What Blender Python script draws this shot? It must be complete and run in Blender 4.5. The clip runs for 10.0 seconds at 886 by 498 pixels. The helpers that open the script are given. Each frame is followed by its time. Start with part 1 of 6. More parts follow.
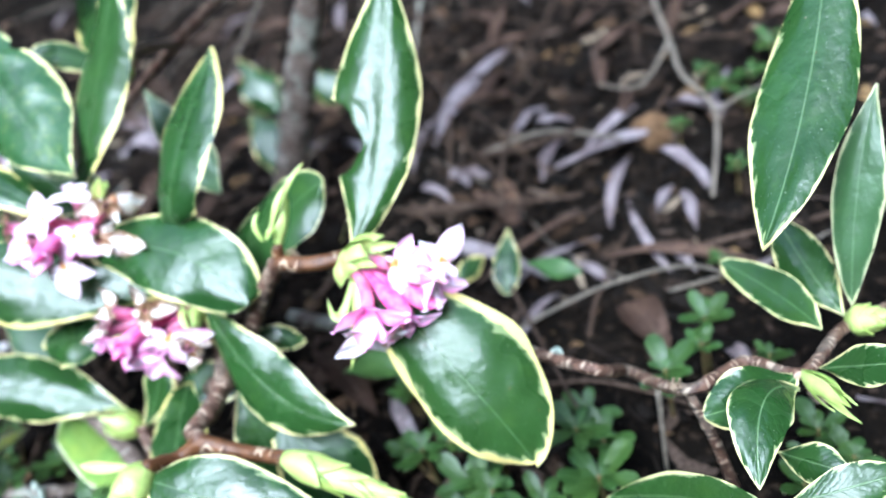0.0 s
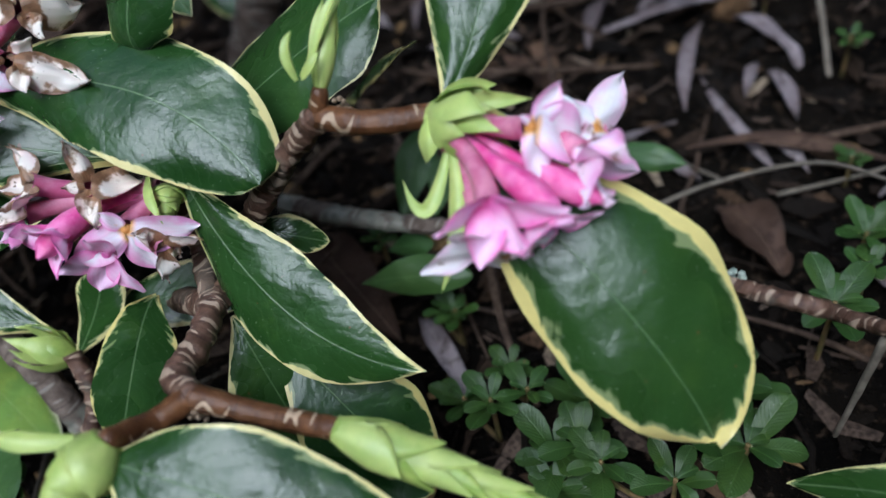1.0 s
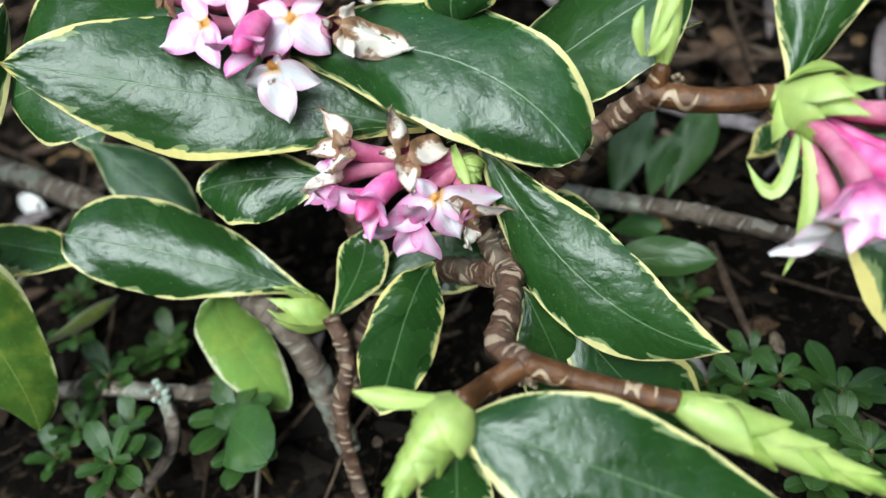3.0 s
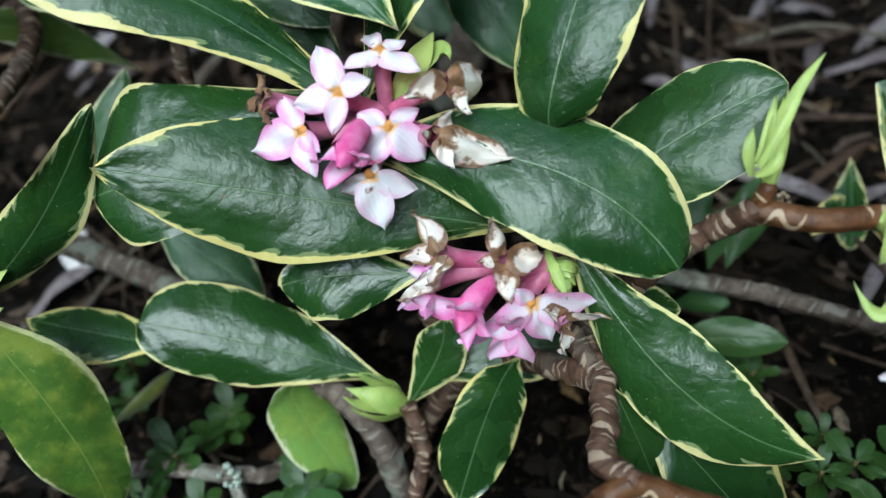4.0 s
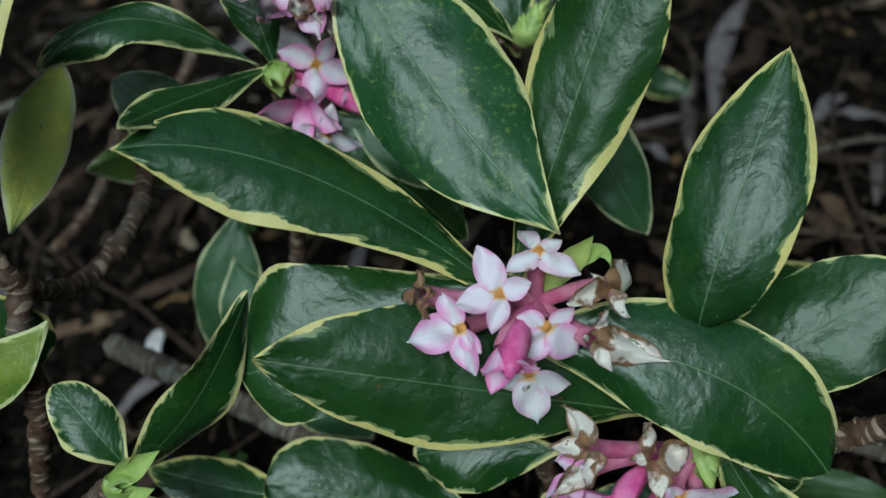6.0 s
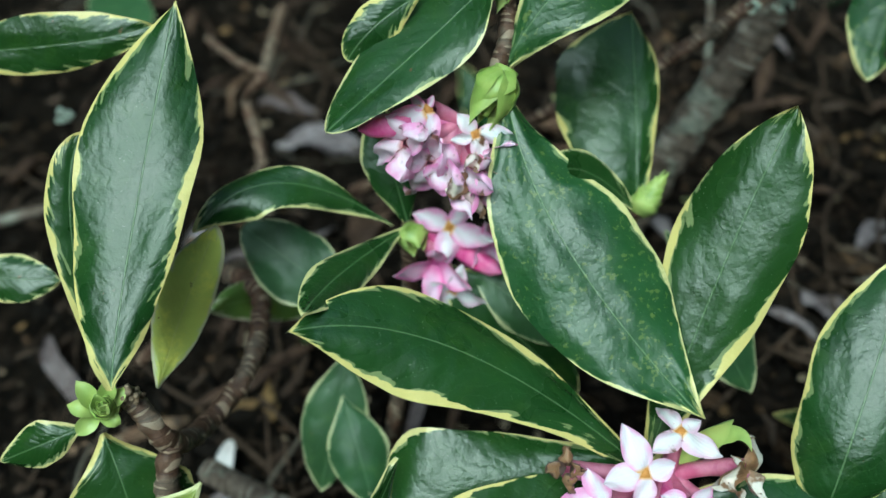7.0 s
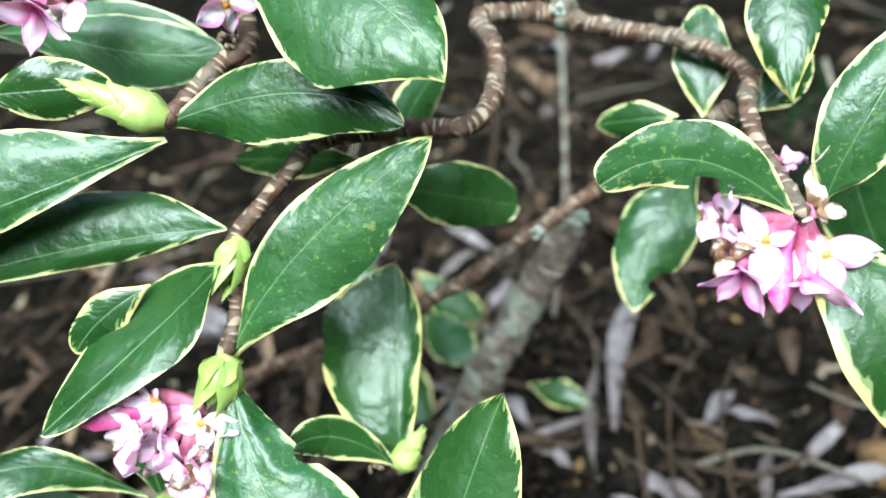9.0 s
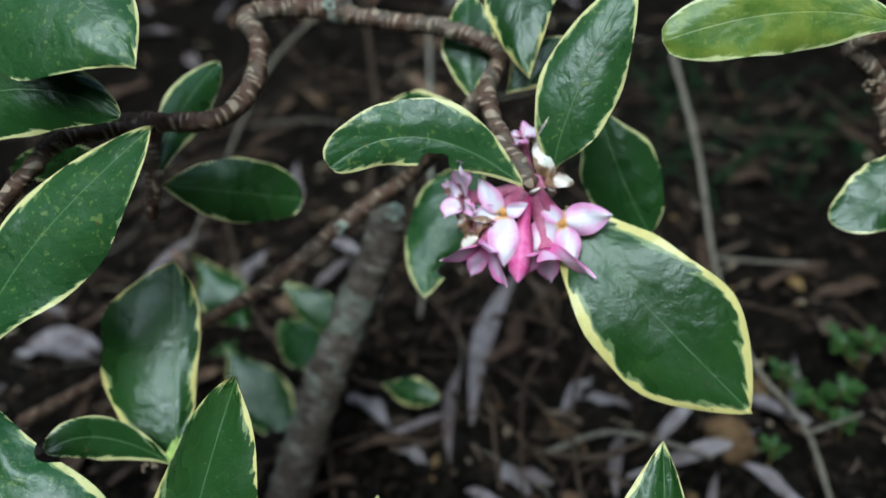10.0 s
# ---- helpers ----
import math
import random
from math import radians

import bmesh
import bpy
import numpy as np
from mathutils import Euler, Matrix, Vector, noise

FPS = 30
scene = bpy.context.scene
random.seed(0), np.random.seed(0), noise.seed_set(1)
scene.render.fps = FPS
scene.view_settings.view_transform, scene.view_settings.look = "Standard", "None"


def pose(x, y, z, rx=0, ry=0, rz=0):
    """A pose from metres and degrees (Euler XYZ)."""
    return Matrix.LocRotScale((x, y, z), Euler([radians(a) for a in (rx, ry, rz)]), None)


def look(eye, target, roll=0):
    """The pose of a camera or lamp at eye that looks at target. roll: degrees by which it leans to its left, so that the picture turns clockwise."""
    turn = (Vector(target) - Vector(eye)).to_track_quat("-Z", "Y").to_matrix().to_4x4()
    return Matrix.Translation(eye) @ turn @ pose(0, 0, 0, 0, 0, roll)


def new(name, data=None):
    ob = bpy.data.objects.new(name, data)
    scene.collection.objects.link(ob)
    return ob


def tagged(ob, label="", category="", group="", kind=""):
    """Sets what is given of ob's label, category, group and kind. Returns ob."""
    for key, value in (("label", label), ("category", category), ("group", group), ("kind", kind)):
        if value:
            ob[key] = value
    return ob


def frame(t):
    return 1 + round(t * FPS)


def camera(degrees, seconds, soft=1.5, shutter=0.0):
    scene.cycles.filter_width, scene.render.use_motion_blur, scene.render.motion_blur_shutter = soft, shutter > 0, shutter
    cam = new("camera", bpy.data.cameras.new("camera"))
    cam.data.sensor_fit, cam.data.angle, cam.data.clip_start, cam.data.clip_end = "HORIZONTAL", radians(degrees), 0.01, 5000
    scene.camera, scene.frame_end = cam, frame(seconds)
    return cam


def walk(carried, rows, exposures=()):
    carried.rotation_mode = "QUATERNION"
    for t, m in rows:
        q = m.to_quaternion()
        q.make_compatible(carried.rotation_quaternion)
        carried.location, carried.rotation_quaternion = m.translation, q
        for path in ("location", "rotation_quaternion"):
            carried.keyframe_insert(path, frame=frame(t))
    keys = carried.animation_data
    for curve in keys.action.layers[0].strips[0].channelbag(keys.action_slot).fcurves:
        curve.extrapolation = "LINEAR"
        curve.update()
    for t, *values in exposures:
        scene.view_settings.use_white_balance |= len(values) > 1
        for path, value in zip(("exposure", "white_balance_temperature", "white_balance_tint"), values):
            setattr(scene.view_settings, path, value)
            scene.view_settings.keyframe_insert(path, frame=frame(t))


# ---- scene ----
cam = camera(60, 10.0)
cam.data.dof.use_dof, cam.data.dof.focus_distance, cam.data.dof.aperture_fstop = True, 0.172, 8.5
PATH = [
    (0, (0.1457, -0.2331, 0.2300), (0.1309, -0.0745, 0.1091), -21.44),
    (0.5, (0.1081, -0.1685, 0.1913), (0.1029, -0.0247, 0.0524), -16.89),
    (1, (0.0927, -0.1631, 0.1848), (0.0949, -0.0265, 0.0387), -14.35),
    (1.5, (0.0940, -0.1588, 0.1888), (0.0903, -0.0272, 0.0382), -16.09),
    (2, (0.0718, -0.1577, 0.1889), (0.0706, -0.0243, 0.0399), -14.36),
    (2.5, (0.0492, -0.1548, 0.1933), (0.0439, -0.0222, 0.0436), -14.48),
    (2.7, (0.0419, -0.1568, 0.1930), (0.0368, -0.0220, 0.0454), -14.04),
    (3.8, (0.0199, -0.1398, 0.2086), (0.0158, -0.0059, 0.0600), -13.24),
    (4, (0.0158, -0.1341, 0.2136), (0.0140, -0.0010, 0.0645), -12.8),
    (4.5, (0.0088, -0.1263, 0.2190), (0.0088, 0.0082, 0.0709), -11.9),
    (5, (0.0007, -0.1197, 0.2243), (0.0026, 0.0172, 0.0786), -11.38),
    (5.2, (0.0049, -0.1174, 0.2266), (0.0050, 0.0209, 0.0822), -11.76),
    (6.3, (-0.0305, -0.0926, 0.2592), (-0.0238, 0.0396, 0.1093), -8.42),
    (6.5, (-0.0426, -0.0872, 0.2661), (-0.0323, 0.0453, 0.1167), -6.77),
    (7, (-0.0455, -0.0809, 0.2792), (-0.0356, 0.0609, 0.1385), -6.4),
    (7.5, (-0.0502, -0.0753, 0.2859), (-0.0370, 0.0717, 0.1509), -5.17),
    (8, (-0.0276, -0.0669, 0.2972), (-0.0132, 0.0837, 0.1665), -5.76),
    (8.5, (-0.0072, -0.0590, 0.3092), (0.0109, 0.0947, 0.1824), -6.0),
    (9, (0.0200, -0.0651, 0.3101), (0.0423, 0.0916, 0.1879), -6.06),
    (9.5, (0.0570, -0.0794, 0.3016), (0.0853, 0.0790, 0.1828), -6.81),
    (10, (0.0701, -0.0856, 0.2991), (0.1040, 0.0716, 0.1802), -6.95),
]
EXPOSURES = [(0.0, 2.1, 5160, 6), (0.5, 1.47, 5350, 7), (1.0, 0.54, 5460, 8), (2.0, 0.36, 5620, 7), (2.7, 1.07, 5850, -3), (3.8, 0.88, 5590, -6), (4.5, -0.13, 5310, -6), (5.2, -0.41, 5330, -8), (6.5, 0.17, 5450, -17), (7.0, 0.57, 5500, -20), (7.5, 0.77, 5670, -21), (8.0, 1.42, 5700, -16), (8.5, 2.55, 5840, -11), (9.0, 2.0, 5570, -10), (9.5, 1.07, 5410, -8), (10.0, 0.56, 5370, -8)]
walk(cam, [(t, look(eye, target, roll)) for t, eye, target, roll in PATH], EXPOSURES)

# world: overcast daylight
sky_world = bpy.data.worlds.new("world")
scene.world = sky_world
sky_world.use_nodes = True
wn = sky_world.node_tree.nodes
sky = wn.new("ShaderNodeTexSky")
sky.sky_type, sky.sun_disc = "NISHITA", False
sky.sun_elevation, sky.sun_rotation = radians(61), radians(205)
sky.air_density, sky.dust_density = 1.0, 4.0
veil = wn.new("ShaderNodeHueSaturation")
veil.inputs["Saturation"].default_value = 1.0
sky_world.node_tree.links.new(sky.outputs[0], veil.inputs["Color"])
sky_world.node_tree.links.new(veil.outputs[0], wn["Background"].inputs[0])
wn["Background"].inputs[1].default_value = 0.15

sun = new("sun", bpy.data.lights.new("sun", "SUN"))
sun.data.energy, sun.data.angle, sun.data.color = 1.35, radians(36), (0.87, 0.95, 1.0)
sun.matrix_world = look((-0.42, -0.88, 1.75), (0, 0, 0))


# ---- materials ----
def mat(name):
    m = bpy.data.materials.new(name)
    m.use_nodes = True
    return m, m.node_tree.nodes, m.node_tree.links, m.node_tree.nodes["Principled BSDF"]


def nd(nodes, kind, **sets):
    n = nodes.new(kind)
    for k, v in sets.items():
        if k.startswith("i_"):
            n.inputs[int(k[2:])].default_value = v
        elif k == "op":
            n.operation = v
    return n


def ma(nodes, links, op, a, b=0.0, c=0.0):
    n = nodes.new("ShaderNodeMath")
    n.operation = op
    for k, v in enumerate((a, b, c)):
        if isinstance(v, (int, float)):
            n.inputs[k].default_value = v
        else:
            links.new(v, n.inputs[k])
    return n.outputs[0]


def mixc(nodes, links, fac, a, b):
    n = nodes.new("ShaderNodeMix")
    n.data_type = "RGBA"
    for k, v in ((0, fac), (6, a), (7, b)):
        if isinstance(v, (int, float)):
            n.inputs[k].default_value = v
        elif isinstance(v, tuple):
            n.inputs[k].default_value = (*v, 1)
        else:
            links.new(v, n.inputs[k])
    return n.outputs[2]


def smooth(nodes, links, val, lo, hi):
    n = nodes.new("ShaderNodeMapRange")
    n.interpolation_type = "SMOOTHSTEP"
    links.new(val, n.inputs[0])
    n.inputs[1].default_value, n.inputs[2].default_value = lo, hi
    return n.outputs[0]


def noise_tex(nodes, links, scale, detail=3.0, coord=None, rough=0.55):
    n = nodes.new("ShaderNodeTexNoise")
    n.inputs["Scale"].default_value, n.inputs["Detail"].default_value = scale, detail
    n.inputs["Roughness"].default_value = rough
    if coord is None:
        shift = nodes.new("ShaderNodeVectorMath")
        shift.operation = "MULTIPLY_ADD"
        links.new(nodes.new("ShaderNodeObjectInfo").outputs["Random"], shift.inputs[0])
        shift.inputs[1].default_value = (3.1, 5.7, 2.3)
        links.new(nodes.new("ShaderNodeTexCoord").outputs["Object"], shift.inputs[2])
        coord = shift.outputs[0]
    links.new(coord, n.inputs["Vector"])
    return n.outputs[0]


def bump(nodes, links, bsdf, height, strength, distance):
    b = nodes.new("ShaderNodeBump")
    b.inputs["Strength"].default_value, b.inputs["Distance"].default_value = strength, distance
    links.new(height, b.inputs["Height"])
    links.new(b.outputs[0], bsdf.inputs["Normal"])


def leaf_material(name, green, light, margin_colour, margin, patchy, rough, spots=False, gloss=0.39, mottle=0.0):
    m, n, l, b = mat(name)
    uv = n.new("ShaderNodeUVMap")
    uv.uv_map = "blade"
    sep = n.new("ShaderNodeSeparateXYZ")
    l.new(uv.outputs[0], sep.inputs[0])
    u, v = sep.outputs[0], sep.outputs[1]
    uv2 = n.new("ShaderNodeUVMap")
    uv2.uv_map = "edge"
    sep2 = n.new("ShaderNodeSeparateXYZ")
    l.new(uv2.outputs[0], sep2.inputs[0])
    edge, across = sep2.outputs[0], sep2.outputs[1]
    rnd = n.new("ShaderNodeObjectInfo").outputs["Random"]
    big = noise_tex(n, l, 55, 2)
    fine = noise_tex(n, l, 420, 4)
    mid = noise_tex(n, l, 160, 3)
    # margin: its inner line wanders in lobes
    av = ma(n, l, "ABSOLUTE", across)
    wander = ma(n, l, "MULTIPLY", ma(n, l, "SUBTRACT", mid, 0.46), 0.28 * patchy)
    wander2 = ma(n, l, "MULTIPLY", ma(n, l, "SUBTRACT", big, 0.5), 0.5 * patchy)
    # tongues of cream that run inwards between the side veins
    lane = n.new("ShaderNodeCombineXYZ")
    l.new(ma(n, l, "SUBTRACT", ma(n, l, "MULTIPLY", u, 15.0), ma(n, l, "MULTIPLY", ma(n, l, "ABSOLUTE", v), 4.0)), lane.inputs[0])
    l.new(ma(n, l, "MULTIPLY", v, 1.6), lane.inputs[1])
    l.new(ma(n, l, "MULTIPLY", rnd, 37.0), lane.inputs[2])
    tongue = ma(n, l, "MULTIPLY", ma(n, l, "SUBTRACT", noise_tex(n, l, 1.0, 2, lane.outputs[0]), 0.5), 0.40 * patchy)
    d = ma(n, l, "SUBTRACT", ma(n, l, "SUBTRACT", ma(n, l, "SUBTRACT", edge, wander), wander2), tongue)
    rim = ma(n, l, "SUBTRACT", 1.0, smooth(n, l, d, margin * 0.85, margin * 1.1))
    half = ma(n, l, "SUBTRACT", 1.0, smooth(n, l, ma(n, l, "SUBTRACT", ma(n, l, "SUBTRACT", d, wander), ma(n, l, "MULTIPLY", tongue, 1.5)), margin * 1.15, margin * 1.6))
    # veins
    rib = ma(n, l, "SUBTRACT", 1.0, smooth(n, l, ma(n, l, "ADD", av, ma(n, l, "MULTIPLY", ma(n, l, "SUBTRACT", fine, 0.5), 0.02)), 0.008, 0.028))
    vp = ma(n, l, "SUBTRACT", ma(n, l, "MULTIPLY", u, 13.0), ma(n, l, "MULTIPLY", ma(n, l, "ABSOLUTE", v), 3.2))
    vp = ma(n, l, "ADD", vp, ma(n, l, "ADD", ma(n, l, "MULTIPLY", mid, 2.4), ma(n, l, "MULTIPLY", big, 2.0)))
    tri = ma(n, l, "ABSOLUTE", ma(n, l, "SUBTRACT", ma(n, l, "FRACT", vp), 0.5))
    vein = ma(n, l, "SUBTRACT", 1.0, smooth(n, l, tri, 0.0, 0.12))
    col = mixc(n, l, smooth(n, l, big, 0.3, 0.7), green, tuple(c * 1.55 for c in green))
    col = mixc(n, l, ma(n, l, "MULTIPLY", fine, 0.35), col, tuple(c * 0.7 for c in green))
    col = mixc(n, l, ma(n, l, "MULTIPLY", vein, 0.035), col, light)
    col = mixc(n, l, ma(n, l, "MULTIPLY", rib, 0.42), col, light)
    col = mixc(n, l, ma(n, l, "MULTIPLY", rnd, 0.35), col, (green[0] * 2.0, green[1] * 1.45, green[2] * 1.2))
    # cloudy lighter patches and faint pale side veins
    cloud = smooth(n, l, noise_tex(n, l, 95, 4, None, 0.7), 0.5, 0.72)
    col = mixc(n, l, ma(n, l, "MULTIPLY", cloud, 0.35), col, (green[0] * 3.0, green[1] * 2.1, green[2] * 1.6))
    if mottle:
        col = mixc(n, l, ma(n, l, "MULTIPLY", smooth(n, l, ma(n, l, "ADD", ma(n, l, "MULTIPLY", mid, 0.5), ma(n, l, "MULTIPLY", big, 0.5)), 0.42, 0.6), mottle), col, (0.20, 0.25, 0.035))
    if margin > 0.02:
        col = mixc(n, l, ma(n, l, "MULTIPLY", half, 0.6), col, tuple(0.75 * a + 0.22 * c for a, c in zip(light, margin_colour)))
        col = mixc(n, l, rim, col, mixc(n, l, fine, margin_colour, tuple(c * 0.8 for c in margin_colour)))
    # blemishes
    sp = ma(n, l, "ADD", ma(n, l, "MULTIPLY", noise_tex(n, l, 620, 2), 0.75), ma(n, l, "MULTIPLY", big, 0.25))
    if spots:
        col = mixc(n, l, ma(n, l, "MULTIPLY", smooth(n, l, sp, 0.575, 0.65), 0.32), col, (0.28, 0.32, 0.08))
    br = smooth(n, l, ma(n, l, "ADD", noise_tex(n, l, 300, 3), ma(n, l, "MULTIPLY", rnd, 0.03)), 0.745, 0.775)
    col = mixc(n, l, ma(n, l, "MULTIPLY", br, 0.8), col, (0.12, 0.055, 0.02))
    dust = smooth(n, l, noise_tex(n, l, 1500, 1), 0.72, 0.78)
    col = mixc(n, l, ma(n, l, "MULTIPLY", dust, 0.25), col, (0.4, 0.42, 0.36))
    l.new(col, b.inputs["Base Color"])
    rr = ma(n, l, "ADD", rough, ma(n, l, "MULTIPLY", ma(n, l, "SUBTRACT", big, 0.5), 0.3))
    l.new(rr, b.inputs["Roughness"])
    b.inputs["Specular IOR Level"].default_value = gloss
    puff = ma(n, l, "POWER", ma(n, l, "MULTIPLY", tri, 2.0), 0.5)
    # quilted between the side veins, finely pebbled, gently dented
    h = ma(n, l, "ADD", ma(n, l, "MULTIPLY", mid, 0.85), ma(n, l, "MULTIPLY", puff, 0.10))
    h = ma(n, l, "ADD", h, ma(n, l, "MULTIPLY", rib, -0.12))
    h = ma(n, l, "ADD", h, ma(n, l, "MULTIPLY", fine, 0.30))
    h = ma(n, l, "ADD", h, ma(n, l, "MULTIPLY", noise_tex(n, l, 1100, 2), 0.16))
    h = ma(n, l, "ADD", h, ma(n, l, "MULTIPLY", noise_tex(n, l, 84, 2), 1.9))
    bump(n, l, b, h, 0.5, 0.0008)
    return m


CREAM = (0.72, 0.62, 0.22)
LEAF_LOOKS = {
    "green": leaf_material("variegated_leaf_green", (0.0150, 0.045, 0.0092), (0.20, 0.30, 0.14), (0.74, 0.66, 0.29), 0.060, 0.55, 0.25),
    "gold": leaf_material("variegated_leaf_gold", (0.0150, 0.045, 0.0092), (0.20, 0.30, 0.14), CREAM, 0.080, 0.75, 0.29),
    "thin": leaf_material("thinly_edged_leaf", (0.0150, 0.045, 0.0092), (0.20, 0.30, 0.14), (0.70, 0.65, 0.29), 0.036, 0.4, 0.29),
    "wide": leaf_material("broadly_edged_leaf", (0.0150, 0.045, 0.0092), (0.18, 0.28, 0.14), CREAM, 0.20, 0.9, 0.29),
    "dull": leaf_material("shaded_leaf", (0.03, 0.074, 0.026), (0.16, 0.24, 0.13), (0.55, 0.55, 0.3), 0.05, 0.3, 0.42),
    "pale": leaf_material("pale_leaf", (0.060, 0.120, 0.018), (0.30, 0.36, 0.10), (0.66, 0.66, 0.32), 0.04, 0.5, 0.33, True, 0.38, 0.95),
    "lime": leaf_material("lime_leaf", (0.42, 0.52, 0.12), (0.55, 0.62, 0.3), (0.7, 0.68, 0.4), 0.06, 0.4, 0.4, False, 0.36),
    "pale2": leaf_material("light_green_leaf", (0.15, 0.26, 0.055), (0.34, 0.45, 0.17), (0.72, 0.72, 0.46), 0.05, 0.75, 0.36, False, 0.36, 0.35),
    "plain": leaf_material("plain_green_leaf", (0.030, 0.072, 0.018), (0.10, 0.17, 0.07), (0.2, 0.3, 0.12), 0.0, 0.0, 0.42),
    "spotted": leaf_material("speckled_leaf", (0.020, 0.060, 0.017), (0.22, 0.32, 0.15), (0.74, 0.68, 0.30), 0.060, 0.5, 0.30, True),
}
UNDER = leaf_material("leaf_underside", (0.13, 0.21, 0.09), (0.3, 0.38, 0.2), (0.6, 0.6, 0.35), 0.06, 0.3, 0.5)


def bark(name, dark, light, scar, scar_amount, rough, lichen=0.0, scar_twins=0, scar_width=0.22, scar_length=0.25):
    m, n, l, b = mat(name)
    uv = n.new("ShaderNodeUVMap")
    uv.uv_map = "bark"
    sep = n.new("ShaderNodeSeparateXYZ")
    l.new(uv.outputs[0], sep.inputs[0])
    run = sep.outputs[1]
    mid = noise_tex(n, l, 260, 4)
    fine = noise_tex(n, l, 1400, 4)
    big = noise_tex(n, l, 70, 3)
    col = mixc(n, l, smooth(n, l, mid, 0.3, 0.7), dark, light)
    ring = ma(n, l, "ABSOLUTE", ma(n, l, "SUBTRACT", ma(n, l, "FRACT", ma(n, l, "ADD", run, ma(n, l, "MULTIPLY", mid, 0.25))), 0.5))
    band = ma(n, l, "SUBTRACT", 1.0, smooth(n, l, ring, 0.09, 0.17))
    # leaf scars: crescents that wind round the twig, one on each ring
    along = ma(n, l, "SUBTRACT", ma(n, l, "FRACT", run), 0.5)
    turn = ma(n, l, "FRACT", ma(n, l, "ADD", ma(n, l, "SUBTRACT", sep.outputs[0], ma(n, l, "MULTIPLY", ma(n, l, "FLOOR", run), 0.382)), 0.5))
    turn = ma(n, l, "SUBTRACT", ma(n, l, "FRACT", ma(n, l, "MULTIPLY", turn, 1.0 + scar_twins)), 0.5)
    turn = ma(n, l, "ADD", turn, ma(n, l, "MULTIPLY", ma(n, l, "SUBTRACT", mid, 0.5), 0.25))
    arc = ma(n, l, "SUBTRACT", along, ma(n, l, "MULTIPLY", ma(n, l, "MULTIPLY", turn, turn), 1.6))
    far = ma(n, l, "ADD", ma(n, l, "POWER", ma(n, l, "DIVIDE", ma(n, l, "ABSOLUTE", turn), scar_width), 2.0), ma(n, l, "POWER", ma(n, l, "DIVIDE", ma(n, l, "ABSOLUTE", arc), scar_length), 2.0))
    mark = ma(n, l, "SUBTRACT", 1.0, smooth(n, l, far, 0.7, 1.1))
    mark = ma(n, l, "MAXIMUM", mark, ma(n, l, "MULTIPLY", band, 0.3 * scar_amount))
    col = mixc(n, l, ma(n, l, "MULTIPLY", mark, 0.85), col, scar)
    crack = ma(n, l, "SUBTRACT", 1.0, smooth(n, l, ring, 0.40, 0.5))
    col = mixc(n, l, ma(n, l, "SUBTRACT", 0.55, ma(n, l, "MULTIPLY", crack, 0.55)), col, tuple(c * 0.35 for c in dark))
    if lichen:
        col = mixc(n, l, ma(n, l, "MULTIPLY", smooth(n, l, big, 0.52, 0.6), lichen), col, (0.42, 0.47, 0.38))
    col = mixc(n, l, ma(n, l, "MULTIPLY", fine, 0.4), col, tuple(c * 0.6 for c in dark))
    l.new(col, b.inputs["Base Color"])
    b.inputs["Roughness"].default_value = rough
    b.inputs["Specular IOR Level"].default_value = 0.3
    h = ma(n, l, "ADD", ma(n, l, "MULTIPLY", mid, 0.6), ma(n, l, "MULTIPLY", fine, 0.4))
    h = ma(n, l, "ADD", h, ma(n, l, "MULTIPLY", mark, 0.5))
    bump(n, l, b, h, 0.7, 0.0008)
    return m


BARKS = {
    "brown": bark("young_bark", (0.075, 0.030, 0.012), (0.17, 0.075, 0.03), (0.60, 0.45, 0.30), 0.0, 0.36, 0.0, 0, 0.16, 0.07),
    "ringed": bark("ringed_bark", (0.066, 0.033, 0.021), (0.155, 0.085, 0.055), (0.46, 0.345, 0.245), 0.25, 0.55, 0.12, 1, 0.33, 0.19),
    "grey": bark("grey_bark", (0.095, 0.068, 0.052), (0.21, 0.165, 0.13), (0.36, 0.32, 0.27), 0.25, 0.85, 0.4, 1, 0.28, 0.15),
}


def simple(name, a, b2, scale, rough, bumpy=0.4, dist=0.0005, rand=0.0, sub=0.0, gloss=0.15):
    m, n, l, b = mat(name)
    mid = noise_tex(n, l, scale, 4)
    col = mixc(n, l, smooth(n, l, mid, 0.3, 0.72), a, b2)
    if rand:
        rnd = n.new("ShaderNodeObjectInfo").outputs["Random"]
        col = mixc(n, l, ma(n, l, "MULTIPLY", rnd, rand), col, tuple(c * 0.4 for c in a))
    l.new(col, b.inputs["Base Color"])
    b.inputs["Roughness"].default_value = rough
    b.inputs["Specular IOR Level"].default_value = 0.4 if sub else gloss
    if sub:
        b.inputs["Subsurface Weight"].default_value = sub
        b.inputs["Subsurface Radius"].default_value = (0.002, 0.001, 0.0008)
        b.inputs["Subsurface Scale"].default_value = 1.0
    fine = noise_tex(n, l, scale * 6, 3)
    bump(n, l, b, ma(n, l, "ADD", mid, ma(n, l, "MULTIPLY", fine, 0.4)), bumpy, dist)
    return m


